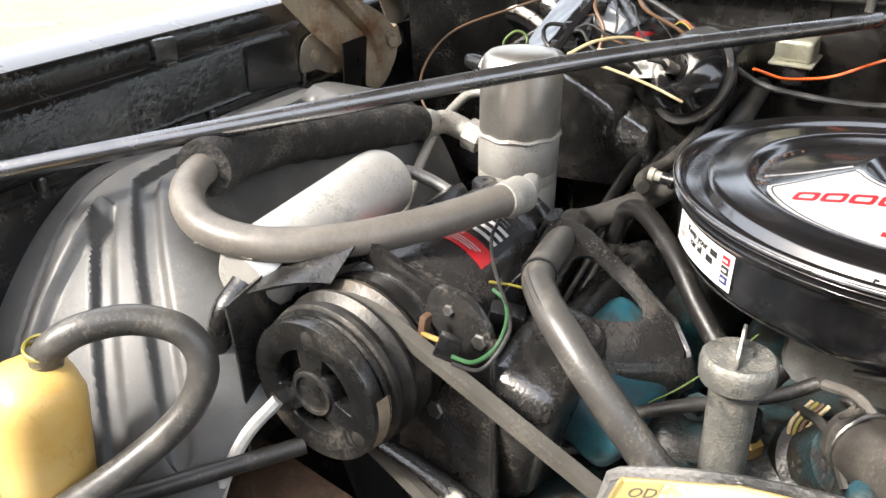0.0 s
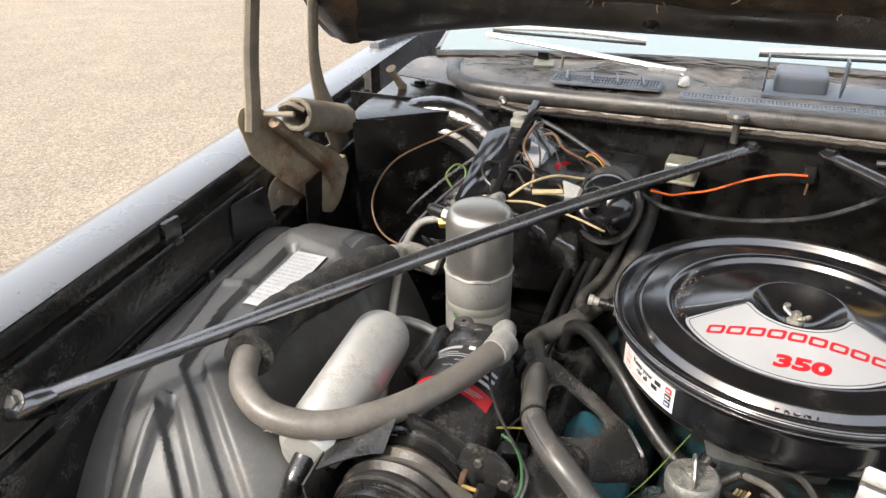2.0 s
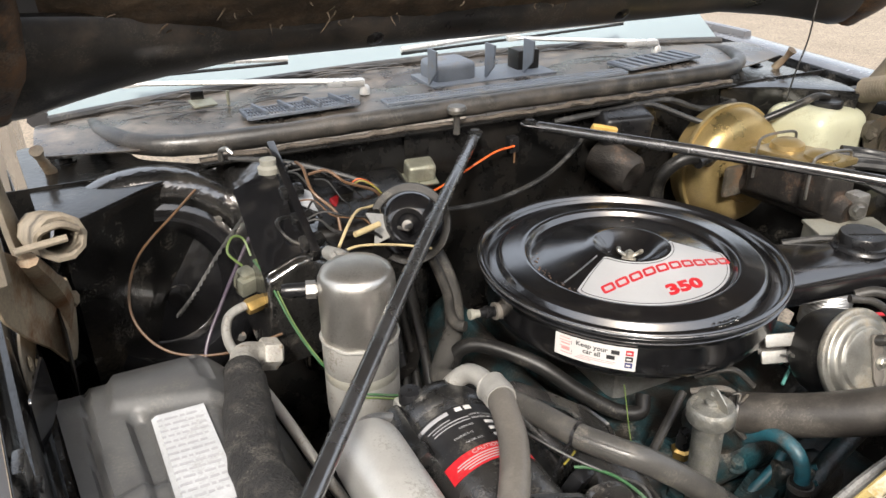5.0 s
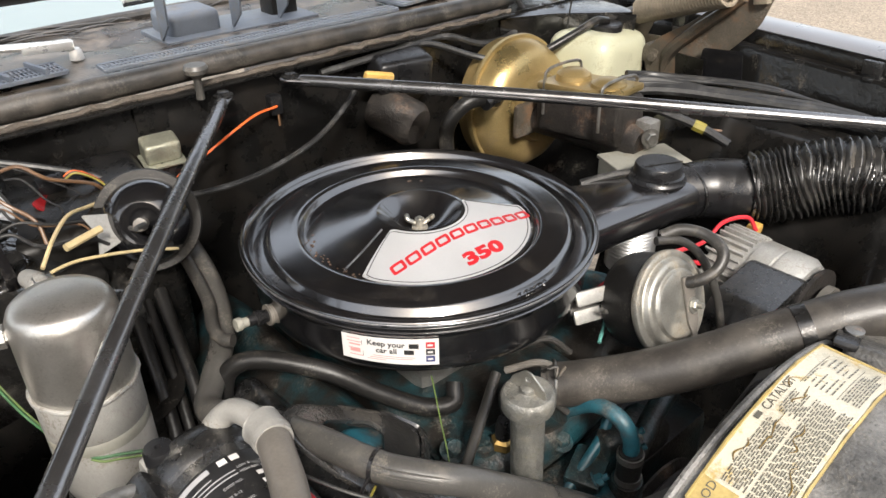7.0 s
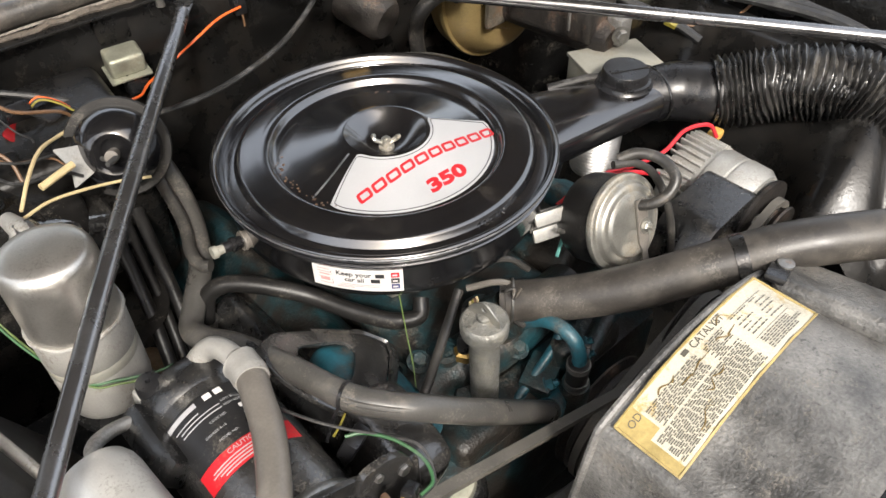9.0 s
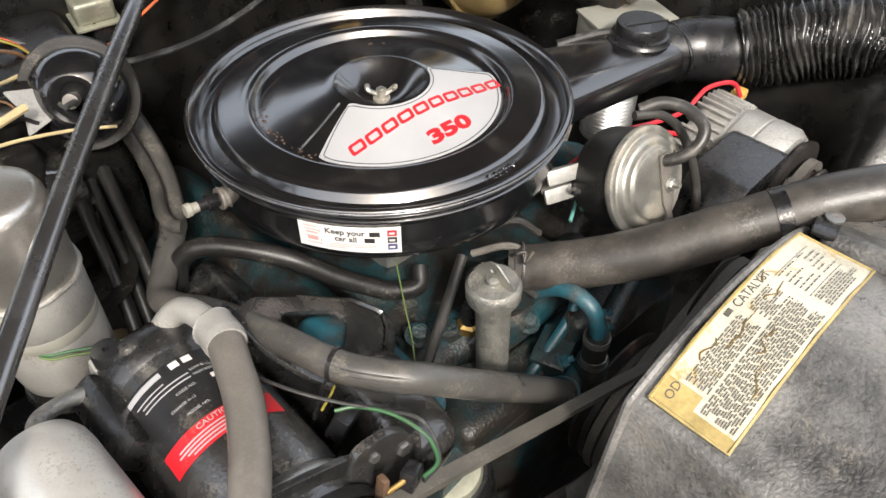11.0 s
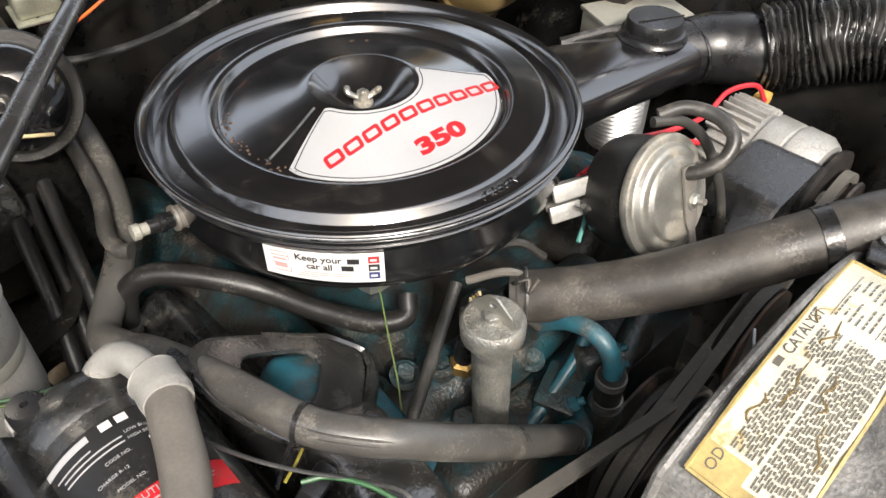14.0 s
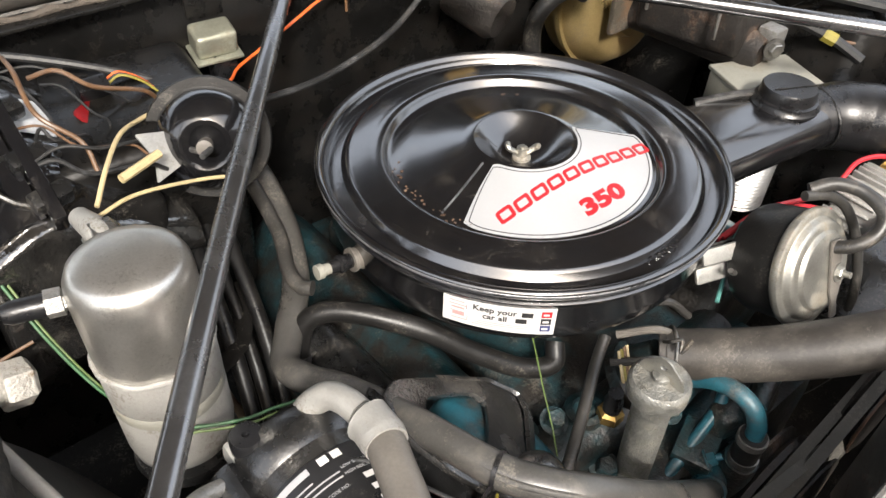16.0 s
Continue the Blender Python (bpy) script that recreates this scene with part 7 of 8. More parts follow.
    part("flange", lathe([(0.052, -0.006), (0.0600, -0.006), (0.0620, -0.004), (0.0625, 0.0), (0.0615, 0.003), (0.0585, 0.0045), (0.054, 0.004), (0.052, 0.002)], m, 64), M_ZINC, v, "rolled dull zinc flange")
    part("front_shell", lathe([(0.0560, 0.0035), (0.0540, 0.004), (0.0525, 0.0055), (0.0512, 0.0095), (0.0490, 0.0118), (0.0450, 0.0125), (0.0415, 0.0128), (0.0400, 0.0145), (0.0388, 0.0166), (0.0365, 0.0175), (0, 0.0178)], m, 64), M_ZINC, v, "tarnished zinc front shell")
    out = rounded([(-0.009, 0.026), (0.009, 0.026), (0.009, -0.030), (0.004, -0.038), (0.006, -0.058), (-0.006, -0.058), (-0.004, -0.040), (-0.009, -0.030)], 0.004)
    strap = part("centre_strap", plate(out, 0.003, m @ Matrix.Translation((0.012, 0.004, 0.0182)) @ pose(0, 0, 0, 0, 0, -6), bevel=0.0008), M_HOSE_TAN, v, "tan steel strap")
    part("strap_nut", hexbolt(m @ Matrix.Translation((0.014, -0.006, 0.0212)), 0.0065, 0.006, shank=0.007), M_ZINC, strap)
    part("hose_stub", tube([m @ Vector(p) for p in ((0.012, 0.022, 0.018), (0.020, 0.024, 0.034), (0.036, 0.032, 0.046), (0.050, 0.048, 0.046), (0.052, 0.066, 0.026), (0.040, 0.076, 0.004), (0.022, 0.074, -0.012))], 0.0068, 14, 8), M_RUBBER, v, "grey rubber hose looped off the shell")
    part("long_hose", tube([m @ Vector(p) for p in ((0.010, 0.072, -0.010), (0.040, 0.062, 0.0), (0.062, 0.036, 0.006), (0.072, -0.010, 0.010), (0.074, -0.060, 0.006), (0.068, -0.110, -0.006))], 0.0052, 12, 8), M_RUBBER, v)
    # pale forked bracket behind the shell
    for dz in (-0.013, 0.013):
        part("bracket_tine", block((0.055, 0.003, 0.017), Matrix.Translation((0.098, -0.215, 0.852 + dz)) @ pose(0, 0, 0, -30, 0, -18), 0.003), M_ALT, v, "pale steel bracket tine")
    part("mount_bracket", block((0.070, 0.004, 0.026), Matrix.Translation((0.108, -0.205, 0.850)) @ pose(0, 0, 0, -35, 0, -20), 0.002), M_PULLEY, v, "bare steel mounting strip")
    part("pull_rod", tube([(0.125, -0.240, 0.852), (0.098, -0.232, 0.850), (0.090, -0.230, 0.856)], 0.003, 8, 4), M_STEEL, v)

    # alternator
    a = thing("alternator", (0.42, -0.30, 0.70), "silver finned alternator with a black bracket and pulley", "alternator")
    m = axis_pose((0.372, -0.212, 0.792), (-0.02, -1, -0.03))
    part("rear_housing", lathe([(0, 0), (0.045, 0), (0.058, 0.006), (0.062, 0.014), (0.062, 0.058), (0, 0.058)], m, 40), M_ALT, a)
    for k in range(15):
        t = radians(20 + 10 * k)
        mm = m @ pose(0, 0, 0, 0, 0, math.degrees(t)) @ Matrix.Translation((0.062, 0, 0.026))
        part("cooling_fin", block((0.012, 0.0035, 0.050), mm, 0.001), M_ALT, a)
    part("stator_band", lathe([(0.05, 0.058), (0.0655, 0.058), (0.0655, 0.085), (0.0635, 0.087), (0.0635, 0.091), (0.05, 0.091)], m, 48), M_ALT, a)
    part("front_housing", lathe([(0.05, 0.091), (0.0665, 0.091), (0.0665, 0.118), (0.060, 0.128), (0.040, 0.132), (0, 0.133)], m, 48), M_ALT, a)
    part("fan_disc", lathe([(0, 0.136), (0.060, 0.136), (0.061, 0.142), (0.040, 0.146), (0, 0.146)], m, 40), M_IRON, a, "dark cooling fan")
    part("pulley", lathe([(0, 0.148), (0.036, 0.148), (0.037, 0.151), (0.029, 0.158), (0.029, 0.161), (0.037, 0.168), (0.036, 0.171), (0.015, 0.172), (0.013, 0.182), (0, 0.183)], m, 36), M_IRON, a)
    out = rounded([(-0.10, -0.035), (-0.045, 0.030), (0.045, 0.042), (0.062, 0.030), (0.065, -0.030), (0.02, -0.055)], 0.012)
    mb = Matrix(((1, 0, 0, 0.292), (0, 0, -1, -0.275), (0, 1, 0, 0.808), (0, 0, 0, 1)))
    part("mount_bracket", plate(out, 0.075, mb, bevel=0.006), M_BRACKET, a, "glossy black alternator bracket")
    part("bracket_bolt", hexbolt(axis_pose((0.340, -0.352, 0.808), (0.2, -1, 0)), 0.009, 0.012), M_ZINC, a)
    part("plug", block((0.022, 0.016, 0.014), Matrix.Translation((0.425, -0.232, 0.842)), 0.003), M_JUG_YELLOW, a, "yellow plastic plug")
    a.location += Vector((0.010, 0.0, -0.010))

    # pulleys and belts
    p = thing("fan_pulley", (0.06, -0.38, 0.55), "dark grooved fan pulley with drive belts", "pulley")
    mf = axis_pose((0.085, -0.335, 0.600), (0, -1, 0))
    prof = [(0, 0)]
    for k in range(3):
        z = 0.004 + 0.019 * k
        prof += [(0.088, z), (0.088, z + 0.003), (0.076, z + 0.009), (0.088, z + 0.015), (0.088, z + 0.018)]
    prof += [(0.060, 0.063), (0.04, 0.064), (0, 0.064)]
    part("sheave", lathe(prof, mf, 64), M_IRON, p)
    part("fan_hub", lathe([(0, 0.064), (0.035, 0.064), (0.045, 0.078), (0.040, 0.10), (0, 0.105)], mf, 32), M_IRON, p)
    for k in range(5):
        t = radians(72 * k + 20)
        mm = mf @ pose(0, 0, 0, 0, 0, math.degrees(t)) @ Matrix.Translation((0.125, 0, 0.095)) @ pose(0, 0, 0, 28, 0, 0)
        part("fan_blade", block((0.17, 0.085, 0.003), mm, 0.001), M_STEEL, p)

    def belt(name, c1, r1, c2, r2, y, w, label):
        """A flat loop round two pulleys in a plane of constant y."""
        c1, c2 = Vector(c1), Vector(c2)
        d = (c2 - c1)
        base = math.atan2(d.y, d.x)
        off = math.acos(max(-1, min(1, (r1 - r2) / d.length)))
        loop = []
        a0, a1 = base + off, base + 2 * math.pi - off
        loop += [c1 + Vector((math.cos(a0 + (a1 - a0) * k / 20), math.sin(a0 + (a1 - a0) * k / 20))) * r1 for k in range(21)]
        a0, a1 = base - off, base + off
        loop += [c2 + Vector((math.cos(a0 + (a1 - a0) * k / 20), math.sin(a0 + (a1 - a0) * k / 20))) * r2 for k in range(21)]
        bm = bmesh.new()
        rings = []
        n = len(loop)
        for i in range(n):
            t = (loop[(i + 1) % n] - loop[i - 1]).normalized()
            nn = Vector((-t.y, t.x))
            o = loop[i] - nn * 0.0055
            q = loop[i] + nn * 0.0055
            rings.append([bm.verts.new((o.x, y + w / 2, o.y)), bm.verts.new((o.x, y - w / 2, o.y)), bm.verts.new((q.x, y - w * 0.35, q.y)), bm.verts.new((q.x, y + w * 0.35, q.y))])
        for i in range(n):
            a, b = rings[i], rings[(i + 1) % n]
            for k in range(4):
                bm.faces.new((a[k], a[(k + 1) % 4], b[(k + 1) % 4], b[k]))
        return single(name, bm, M_BELT, label, "belt", group="drive belts")
    belt("drive_belt", (-0.350, 0.812), 0.0635, (0.085, 0.600), 0.086, -0.379, 0.012, "dusty grey V-belt from compressor to fan pulley")
    belt("drive_belt", (0.369, 0.787), 0.034, (0.085, 0.600), 0.086, -0.370, 0.011, "dusty grey V-belt from alternator to fan pulley")
    pp = thing("steering_pump_pulley", (0.20, -0.40, 0.66), "rust-edged steering pump pulley beside the fan", "pulley")
    mq = axis_pose((0.200, -0.372, 0.712), (0, -1, 0))
    part("sheave", lathe([(0, 0), (0.058, 0.0), (0.060, 0.003), (0.052, 0.010), (0.052, 0.014), (0.060, 0.021), (0.060, 0.024), (0.050, 0.027), (0.03, 0.022), (0, 0.022)], mq, 48), M_IRON, pp)
    part("rusty_rim", lathe([(0.0585, 0.0215), (0.0612, 0.0220), (0.0612, 0.0245), (0.0585, 0.0250)], mq, 48), M_COPPER, pp)
    belt("drive_belt", (0.200, 0.712), 0.057, (0.085, 0.600), 0.086, -0.385, 0.012, "dusty grey V-belt from steering pump to fan pulley")

    # fan shroud
    s = thing("fan_shroud", (0.10, -0.50, 0.55), "scuffed dusty black plastic fan shroud with a yellowed label", "fan shroud")
    cx, cz, R = 0.0393, 0.6227, 0.2988
    FOLD = 120.0
    def prof_pt(t, grow=0.0):
        """Angle in degrees from +x; past the fold the side falls steeply."""
        k = max(t, FOLD) - FOLD
        a = radians(min(t, FOLD))
        return Vector((cx + (R + grow) * math.cos(a) - 0.0022 * k, cz + (R + grow) * math.sin(a) - 0.0125 * k))
    def shroud(u, v):
        t = 142.0 - 83.3 * u
        q = prof_pt(t, 0.006 * v * v)
        return Vector((q.x, -0.4485 - 0.20 * v, q.y))
    bm = sheet(shroud, 80, 16, 0.004)
    body = part("shell", bm, M_CARBON, s)
    rim = [Vector((prof_pt(142.0 - 83.3 * k / 80, 0.001).x, -0.4490, prof_pt(142.0 - 83.3 * k / 80, 0.001).y)) for k in range(81)]
    part("rim", tube(rim, 0.0042, 8, 1, smooth_path=False), M_CARBON, s)
    # raised boss with a clip where the shroud meets the radiator top
    q = prof_pt(66.5)
    part("boss", block((0.075, 0.13, 0.030), Matrix.Translation((q.x + 0.024, -0.526, q.y + 0.001)) @ pose(0, 0, 0, -4, 16, 8), 0.014, 5), M_CARBON, s)
    clip = part("clip", block((0.052, 0.022, 0.009), Matrix.Translation((q.x + 0.004, -0.4630, q.y + 0.014)) @ pose(0, 0, 0, 0, 14, 14), 0.004), M_CAP_BLACK, s, "black retaining clip")
    part("clip_screw", lathe([(0, 0), (0.009, 0), (0.009, 0.004), (0.003, 0.005), (0, 0.004)], Matrix.Translation((q.x + 0.012, -0.4645, q.y + 0.0165)), 16), M_STEEL, clip)
    # label
    def lab_pt(u, v, lift):
        t = 117.8 - 45.1 * u
        p = prof_pt(t, lift + 0.006 * ((0.012 + 0.063 * v) / 0.20) ** 2)
        return Vector((p.x, -0.4600 + 0.008 * u - 0.0680 * v, p.y))
    lab = part("label", sheet(lambda u, v: lab_pt(u, v, 0.0046), 30, 10, 0.0003), M_OLD_PAPER, body, "yellowed, cracked paper label with fine print")
    def strip(u0, u1, v0, v1, mat, name="print_bar", lift=0.0052):
        part(name, sheet(lambda u, v: lab_pt(u0 + (u1 - u0) * u, v0 + (v1 - v0) * v, lift), 6, 1, 0.0001), mat, lab, smooth=False)
    LW = radians(45.1) * R
    def lab_text(body_text, size, u, v, mat=M_GREY_PRINT):
        bm = lettering(body_text, size, Matrix.Identity(4), 0.0001, "LEFT", bend=lambda co: lab_pt(u + co.x / LW, v - co.y / 0.065, 0.0053 + co.z))
        part("print", bm, mat, lab, smooth=False)
    strip(0.0, 0.10, 0.02, 0.46, M_STAIN, "amber_end", 0.0049)
    strip(0.0, 0.045, 0.46, 0.98, M_STAIN, "amber_end", 0.0049)
    lab_text("CATALYST", 0.0105, 0.44, 0.11)
    lab_text("OD", 0.0100, 0.03, 0.16)
    rng = random.Random(21)
    # lines of fine print as thin bars
    bm = bmesh.new()
    def word(u0, u1, v0, v1):
        q = [bm.verts.new(lab_pt(u, v, 0.0056)) for u, v in ((u0, v0), (u1, v0), (u1, v1), (u0, v1))]
        bm.faces.new(q)
    def lines(u0, u1, v0, v1, pitch, tall):
        v = v0
        while v < v1:
            u = u0 + rng.choice((0.0, 0.0, 0.02))
            stop = u1 - rng.choice((0.0, 0.01, 0.06))
            while u < stop:
                w = rng.uniform(0.012, 0.040)
                word(u, min(u + w, stop), v, v + tall)
                u += w + 0.007
            v += pitch
    lines(0.115, 0.42, 0.20, 0.50, 0.030, 0.013)
    lines(0.055, 0.60, 0.53, 0.95, 0.030, 0.013)
    lines(0.46, 0.60, 0.22, 0.50, 0.030, 0.013)
    lines(0.66, 0.94, 0.70, 0.93, 0.033, 0.014)
    for v in (0.23, 0.30, 0.37, 0.44, 0.51, 0.58):
        lines(0.66, 0.78, v, v + 0.01, 0.05, 0.016)
        lines(0.81, 0.93, v, v + 0.01, 0.05, 0.016)
    tagged(part("fine_print", bm, M_GREY_PRINT, lab, smooth=False), kind="stuff")
    strip(0.65, 0.93, 0.20, 0.206, M_GREY_PRINT)
    strip(0.65, 0.93, 0.66, 0.666, M_GREY_PRINT)
    strip(0.385, 0.42, 0.06, 0.13, M_GREY_PRINT, "emblem_square")
    for (u0, v0, n) in ((0.18, 0.16, 5), (0.30, 0.35, 6), (0.33, 0.62, 5), (0.52, 0.32, 5), (0.2, 0.8, 4), (0.6, 0.12, 4)):
        pts = [lab_pt(min(0.98, u0 + 0.03 * j + rng.uniform(-0.02, 0.02)), min(0.97, max(0.03, v0 + rng.uniform(-0.07, 0.07))), 0.0052) for j in range(n)]
        part("crack", tube(pts, [0.0005, *[0.0008 - 0.0004 * (j % 2) for j in range(n - 2)], 0.0002], 5, 4), M_CRACK, lab)
    edge = [lab_pt(u, v, 0.0051) for u, v in ((0.0, 0.0), (0.25, 0.0), (0.5, 0.01), (0.75, 0.0), (1, 0), (1, 0.5), (1, 1), (0.75, 1), (0.5, 1), (0.25, 1), (0, 1), (0, 0.5), (0, 0))]
    part("stained_edge", tube(edge, 0.0017, 5, 1, smooth_path=False), M_STAIN, lab)


# ---- driver's side ----
def build_brakes():
    b = thing("brake_booster", (0.42, 0.30, 0.80), "gold zinc-plated brake booster on the firewall", "brake booster")
    m = axis_pose((0.462, 0.30, 0.880), (0.02, -1, 0.10))
    part("rear_shell", lathe([(0, -0.02), (0.09, -0.02), (0.114, 0.0), (0.118, 0.020), (0.118, 0.035), (0, 0.035)], m, 56), M_GOLD, b)
    part("rolled_seam", lathe([(0.106, 0.030), (0.1225, 0.030), (0.124, 0.036), (0.1225, 0.042), (0.106, 0.042)], m, 56), M_GOLD, b)
    part("front_shell", lathe([(0.117, 0.040), (0.113, 0.056), (0.101, 0.074), (0.085, 0.084), (0.062, 0.088), (0.058, 0.100), (0.040, 0.104), (0, 0.105)], m, 56), M_GOLD, b)
    part("vacuum_elbow", tube([m @ Vector((-0.09, 0.03, 0.07)), m @ Vector((-0.11, 0.05, 0.10)), m @ Vector((-0.15, 0.045, 0.105))], 0.012, 14, 5), M_CAP_BLACK, b)
    hose("booster_hose", [m @ Vector((-0.12, 0.05, 0.105)), m @ Vector((-0.175, 0.05, 0.09)), m @ Vector((-0.205, 0.01, 0.07)), m @ Vector((-0.20, -0.06, 0.07)), m @ Vector((-0.17, -0.12, 0.10))], 0.0125, M_RUBBER_DARK, "black vacuum hose to the brake booster", segs=16)

    c = thing("master_cylinder", (0.44, 0.08, 0.85), "dark iron brake master cylinder with a gold lid and wire bail", "master cylinder")
    part("body", block((0.075, 0.165, 0.075), Matrix.Translation((0.445, 0.085, 0.918)) @ pose(0, 0, 0, -4, 0, 4), 0.012, 3), M_IRON, c)
    part("bore", lathe([(0, 0), (0.030, 0), (0.030, 0.20), (0.024, 0.215), (0, 0.216)], axis_pose((0.440, 0.195, 0.885), (0.06, -1, 0.02)), 28), M_IRON, c)
    part("front_port", block((0.03, 0.03, 0.045), Matrix.Translation((0.468, -0.015, 0.905)), 0.006), M_CAST, c)
    part("port_bolt", hexbolt(axis_pose((0.455, -0.030, 0.905), (-0.5, -1, 0)), 0.010, 0.010), M_STEEL, c)
    lid = part("lid", block((0.086, 0.150, 0.012), Matrix.Translation((0.445, 0.088, 0.963)) @ pose(0, 0, 0, -4, 0, 4), 0.004), M_GOLD, c, "gold plated lid with two domes")
    for y in (0.050, 0.122):
        part("lid_dome", lathe([(0.030, 0), (0.028, 0.010), (0.018, 0.016), (0, 0.017)], Matrix.Translation((0.445, y, 0.966)), 28), M_GOLD, lid)
    for y in (0.03, 0.145):
        part("wire_bail", tube([(0.400, y, 0.91), (0.400, y, 0.965), (0.412, y, 0.985), (0.480, y, 0.985), (0.492, y, 0.965), (0.492, y, 0.91)], 0.0026, 8, 6), M_STEEL, c)
    part("flange", block((0.12, 0.012, 0.06), Matrix.Translation((0.438, 0.188, 0.888)), 0.008), M_HINGE_DARK, c)

    j = thing("washer_bottle", (0.655, 0.24, 0.88), "cream translucent washer bottle with a black cap", "washer bottle")
    bm = block((0.185, 0.135, 0.115), Matrix.Translation((0.650, 0.235, 0.932)) @ pose(0, 0, 0, 0, 6, 10), 0.042, 6)
    part("tank", bm, M_JUG, j)
    cap = part("cap", lathe([(0, 0), (0.030, 0), (0.030, 0.010), (0.027, 0.013), (0, 0.0135)], Matrix.Translation((0.655, 0.222, 0.990)), 28), M_CAP_BLACK, j)
    part("filler_hose", tube([(0.655, 0.222, 1.006), (0.62, 0.222, 1.012), (0.57, 0.23, 0.995), (0.51, 0.26, 0.965), (0.47, 0.30, 0.95)], 0.0075, 12, 6), M_RUBBER_DARK, j)

    w = thing("wiper_motor", (0.19, 0.34, 0.93), "wiper motor with a tan bracket and black cover on the firewall", "wiper motor")
    part("gear_case", block((0.10, 0.07, 0.055), Matrix.Translation((0.235, 0.322, 0.985)) @ pose(0, 0, 0, 12, 0, -10), 0.012, 3), M_CAP_BLACK, w)
    part("tan_bracket", block((0.050, 0.012, 0.024), Matrix.Translation((0.175, 0.296, 0.985)) @ pose(0, 0, 0, 20, 12, -14), 0.005), M_JUG_YELLOW, w, "yellow-tan plastic connector")
    part("motor_can", lathe([(0, 0), (0.036, 0), (0.038, 0.006), (0.038, 0.075), (0.030, 0.086), (0.012, 0.090), (0, 0.090)], axis_pose((0.20, 0.335, 0.925), (0.25, -0.9, -0.25)), 32), M_IRON, w, "dark motor can")

    g = thing("grey_box", (0.434, -0.066, 0.86), "grey plastic box behind the air cleaner snorkel", "box")
    part("box_body", block((0.12, 0.085, 0.06), Matrix.Translation((0.430, -0.045, 0.846)) @ pose(0, 0, 0, 0, 0, -22), 0.006), M_GREYBOX, g)
    part("box_lid", block((0.124, 0.089, 0.006), Matrix.Translation((0.430, -0.045, 0.878)) @ pose(0, 0, 0, 0, 0, -22), 0.002), M_GREYBOX, g)


# ---- front corner: coolant bottle ----
def build_bottle():
    b = thing("coolant_bottle", (-0.54, -0.60, 0.66), "yellowed coolant overflow bottle with a looped rubber hose", "bottle")
    part("tank", block((0.16, 0.14, 0.18), Matrix.Translation((-0.595, -0.620, 0.742)) @ pose(0, 0, 0, 0, 0, -12), 0.035, 5), M_JUG, b, "cream translucent tank")
    part("neck_lobe", block((0.066, 0.062, 0.19), Matrix.Translation((-0.492, -0.572, 0.782)) @ pose(0, 0, 0, -6, 5, -12), 0.030, 5), M_JUG_YELLOW, b, "amber end of the bottle")
    part("hose_loop", tube([(-0.482, -0.556, 0.868), (-0.476, -0.552, 0.885), (-0.462, -0.535, 0.897), (-0.440, -0.508, 0.898), (-0.415, -0.488, 0.885), (-0.403, -0.487, 0.858), (-0.410, -0.505, 0.825), (-0.432, -0.545, 0.795), (-0.455, -0.60, 0.775), (-0.47, -0.66, 0.765)], 0.0112, 18, 10), M_HOSE_GREY, b, "grey rubber hose with moulded seams")
    for k in range(5):
        part("yellow_tie", tube([(-0.4815 + 0.0118 * math.cos(t), -0.5555 + 0.010 * math.sin(t), 0.872 + 0.0035 * k + 0.004 * math.sin(t + 1.3 * k)) for t in (2 * math.pi * j / 16 for j in range(17))], 0.0014, 5, 1, smooth_path=False), W_YELLOW, b, "yellow wire tie")
    part("second_hose", tube([(-0.37, -0.43, 0.76), (-0.42, -0.50, 0.755), (-0.47, -0.56, 0.745), (-0.52, -0.64, 0.74)], 0.0075, 16, 6), M_RUBBER, b)
    cap = part("screw_cap", lathe([(0, 0), (0.03, 0), (0.03, 0.018), (0.026, 0.022), (0, 0.022)], Matrix.Translation((-0.645, -0.655, 0.862)), 28), M_CAP_BLACK, b)
    cable("white_cable", [(-0.390, -0.435, 0.80), (-0.405, -0.462, 0.772), (-0.418, -0.485, 0.72), (-0.425, -0.50, 0.64)], 0.0055, W_WHITE, "thick white cable hanging beside the compressor", "cable")
    # body floor beside the compressor
    single("side_panel", block((0.16, 0.10, 0.004), Matrix.Translation((-0.41, -0.44, 0.665)) @ pose(0, 0, 0, 25, 8, 0), 0.001), M_COPPER, "rust-stained grey sheet-metal baffle below the compressor", "baffle")


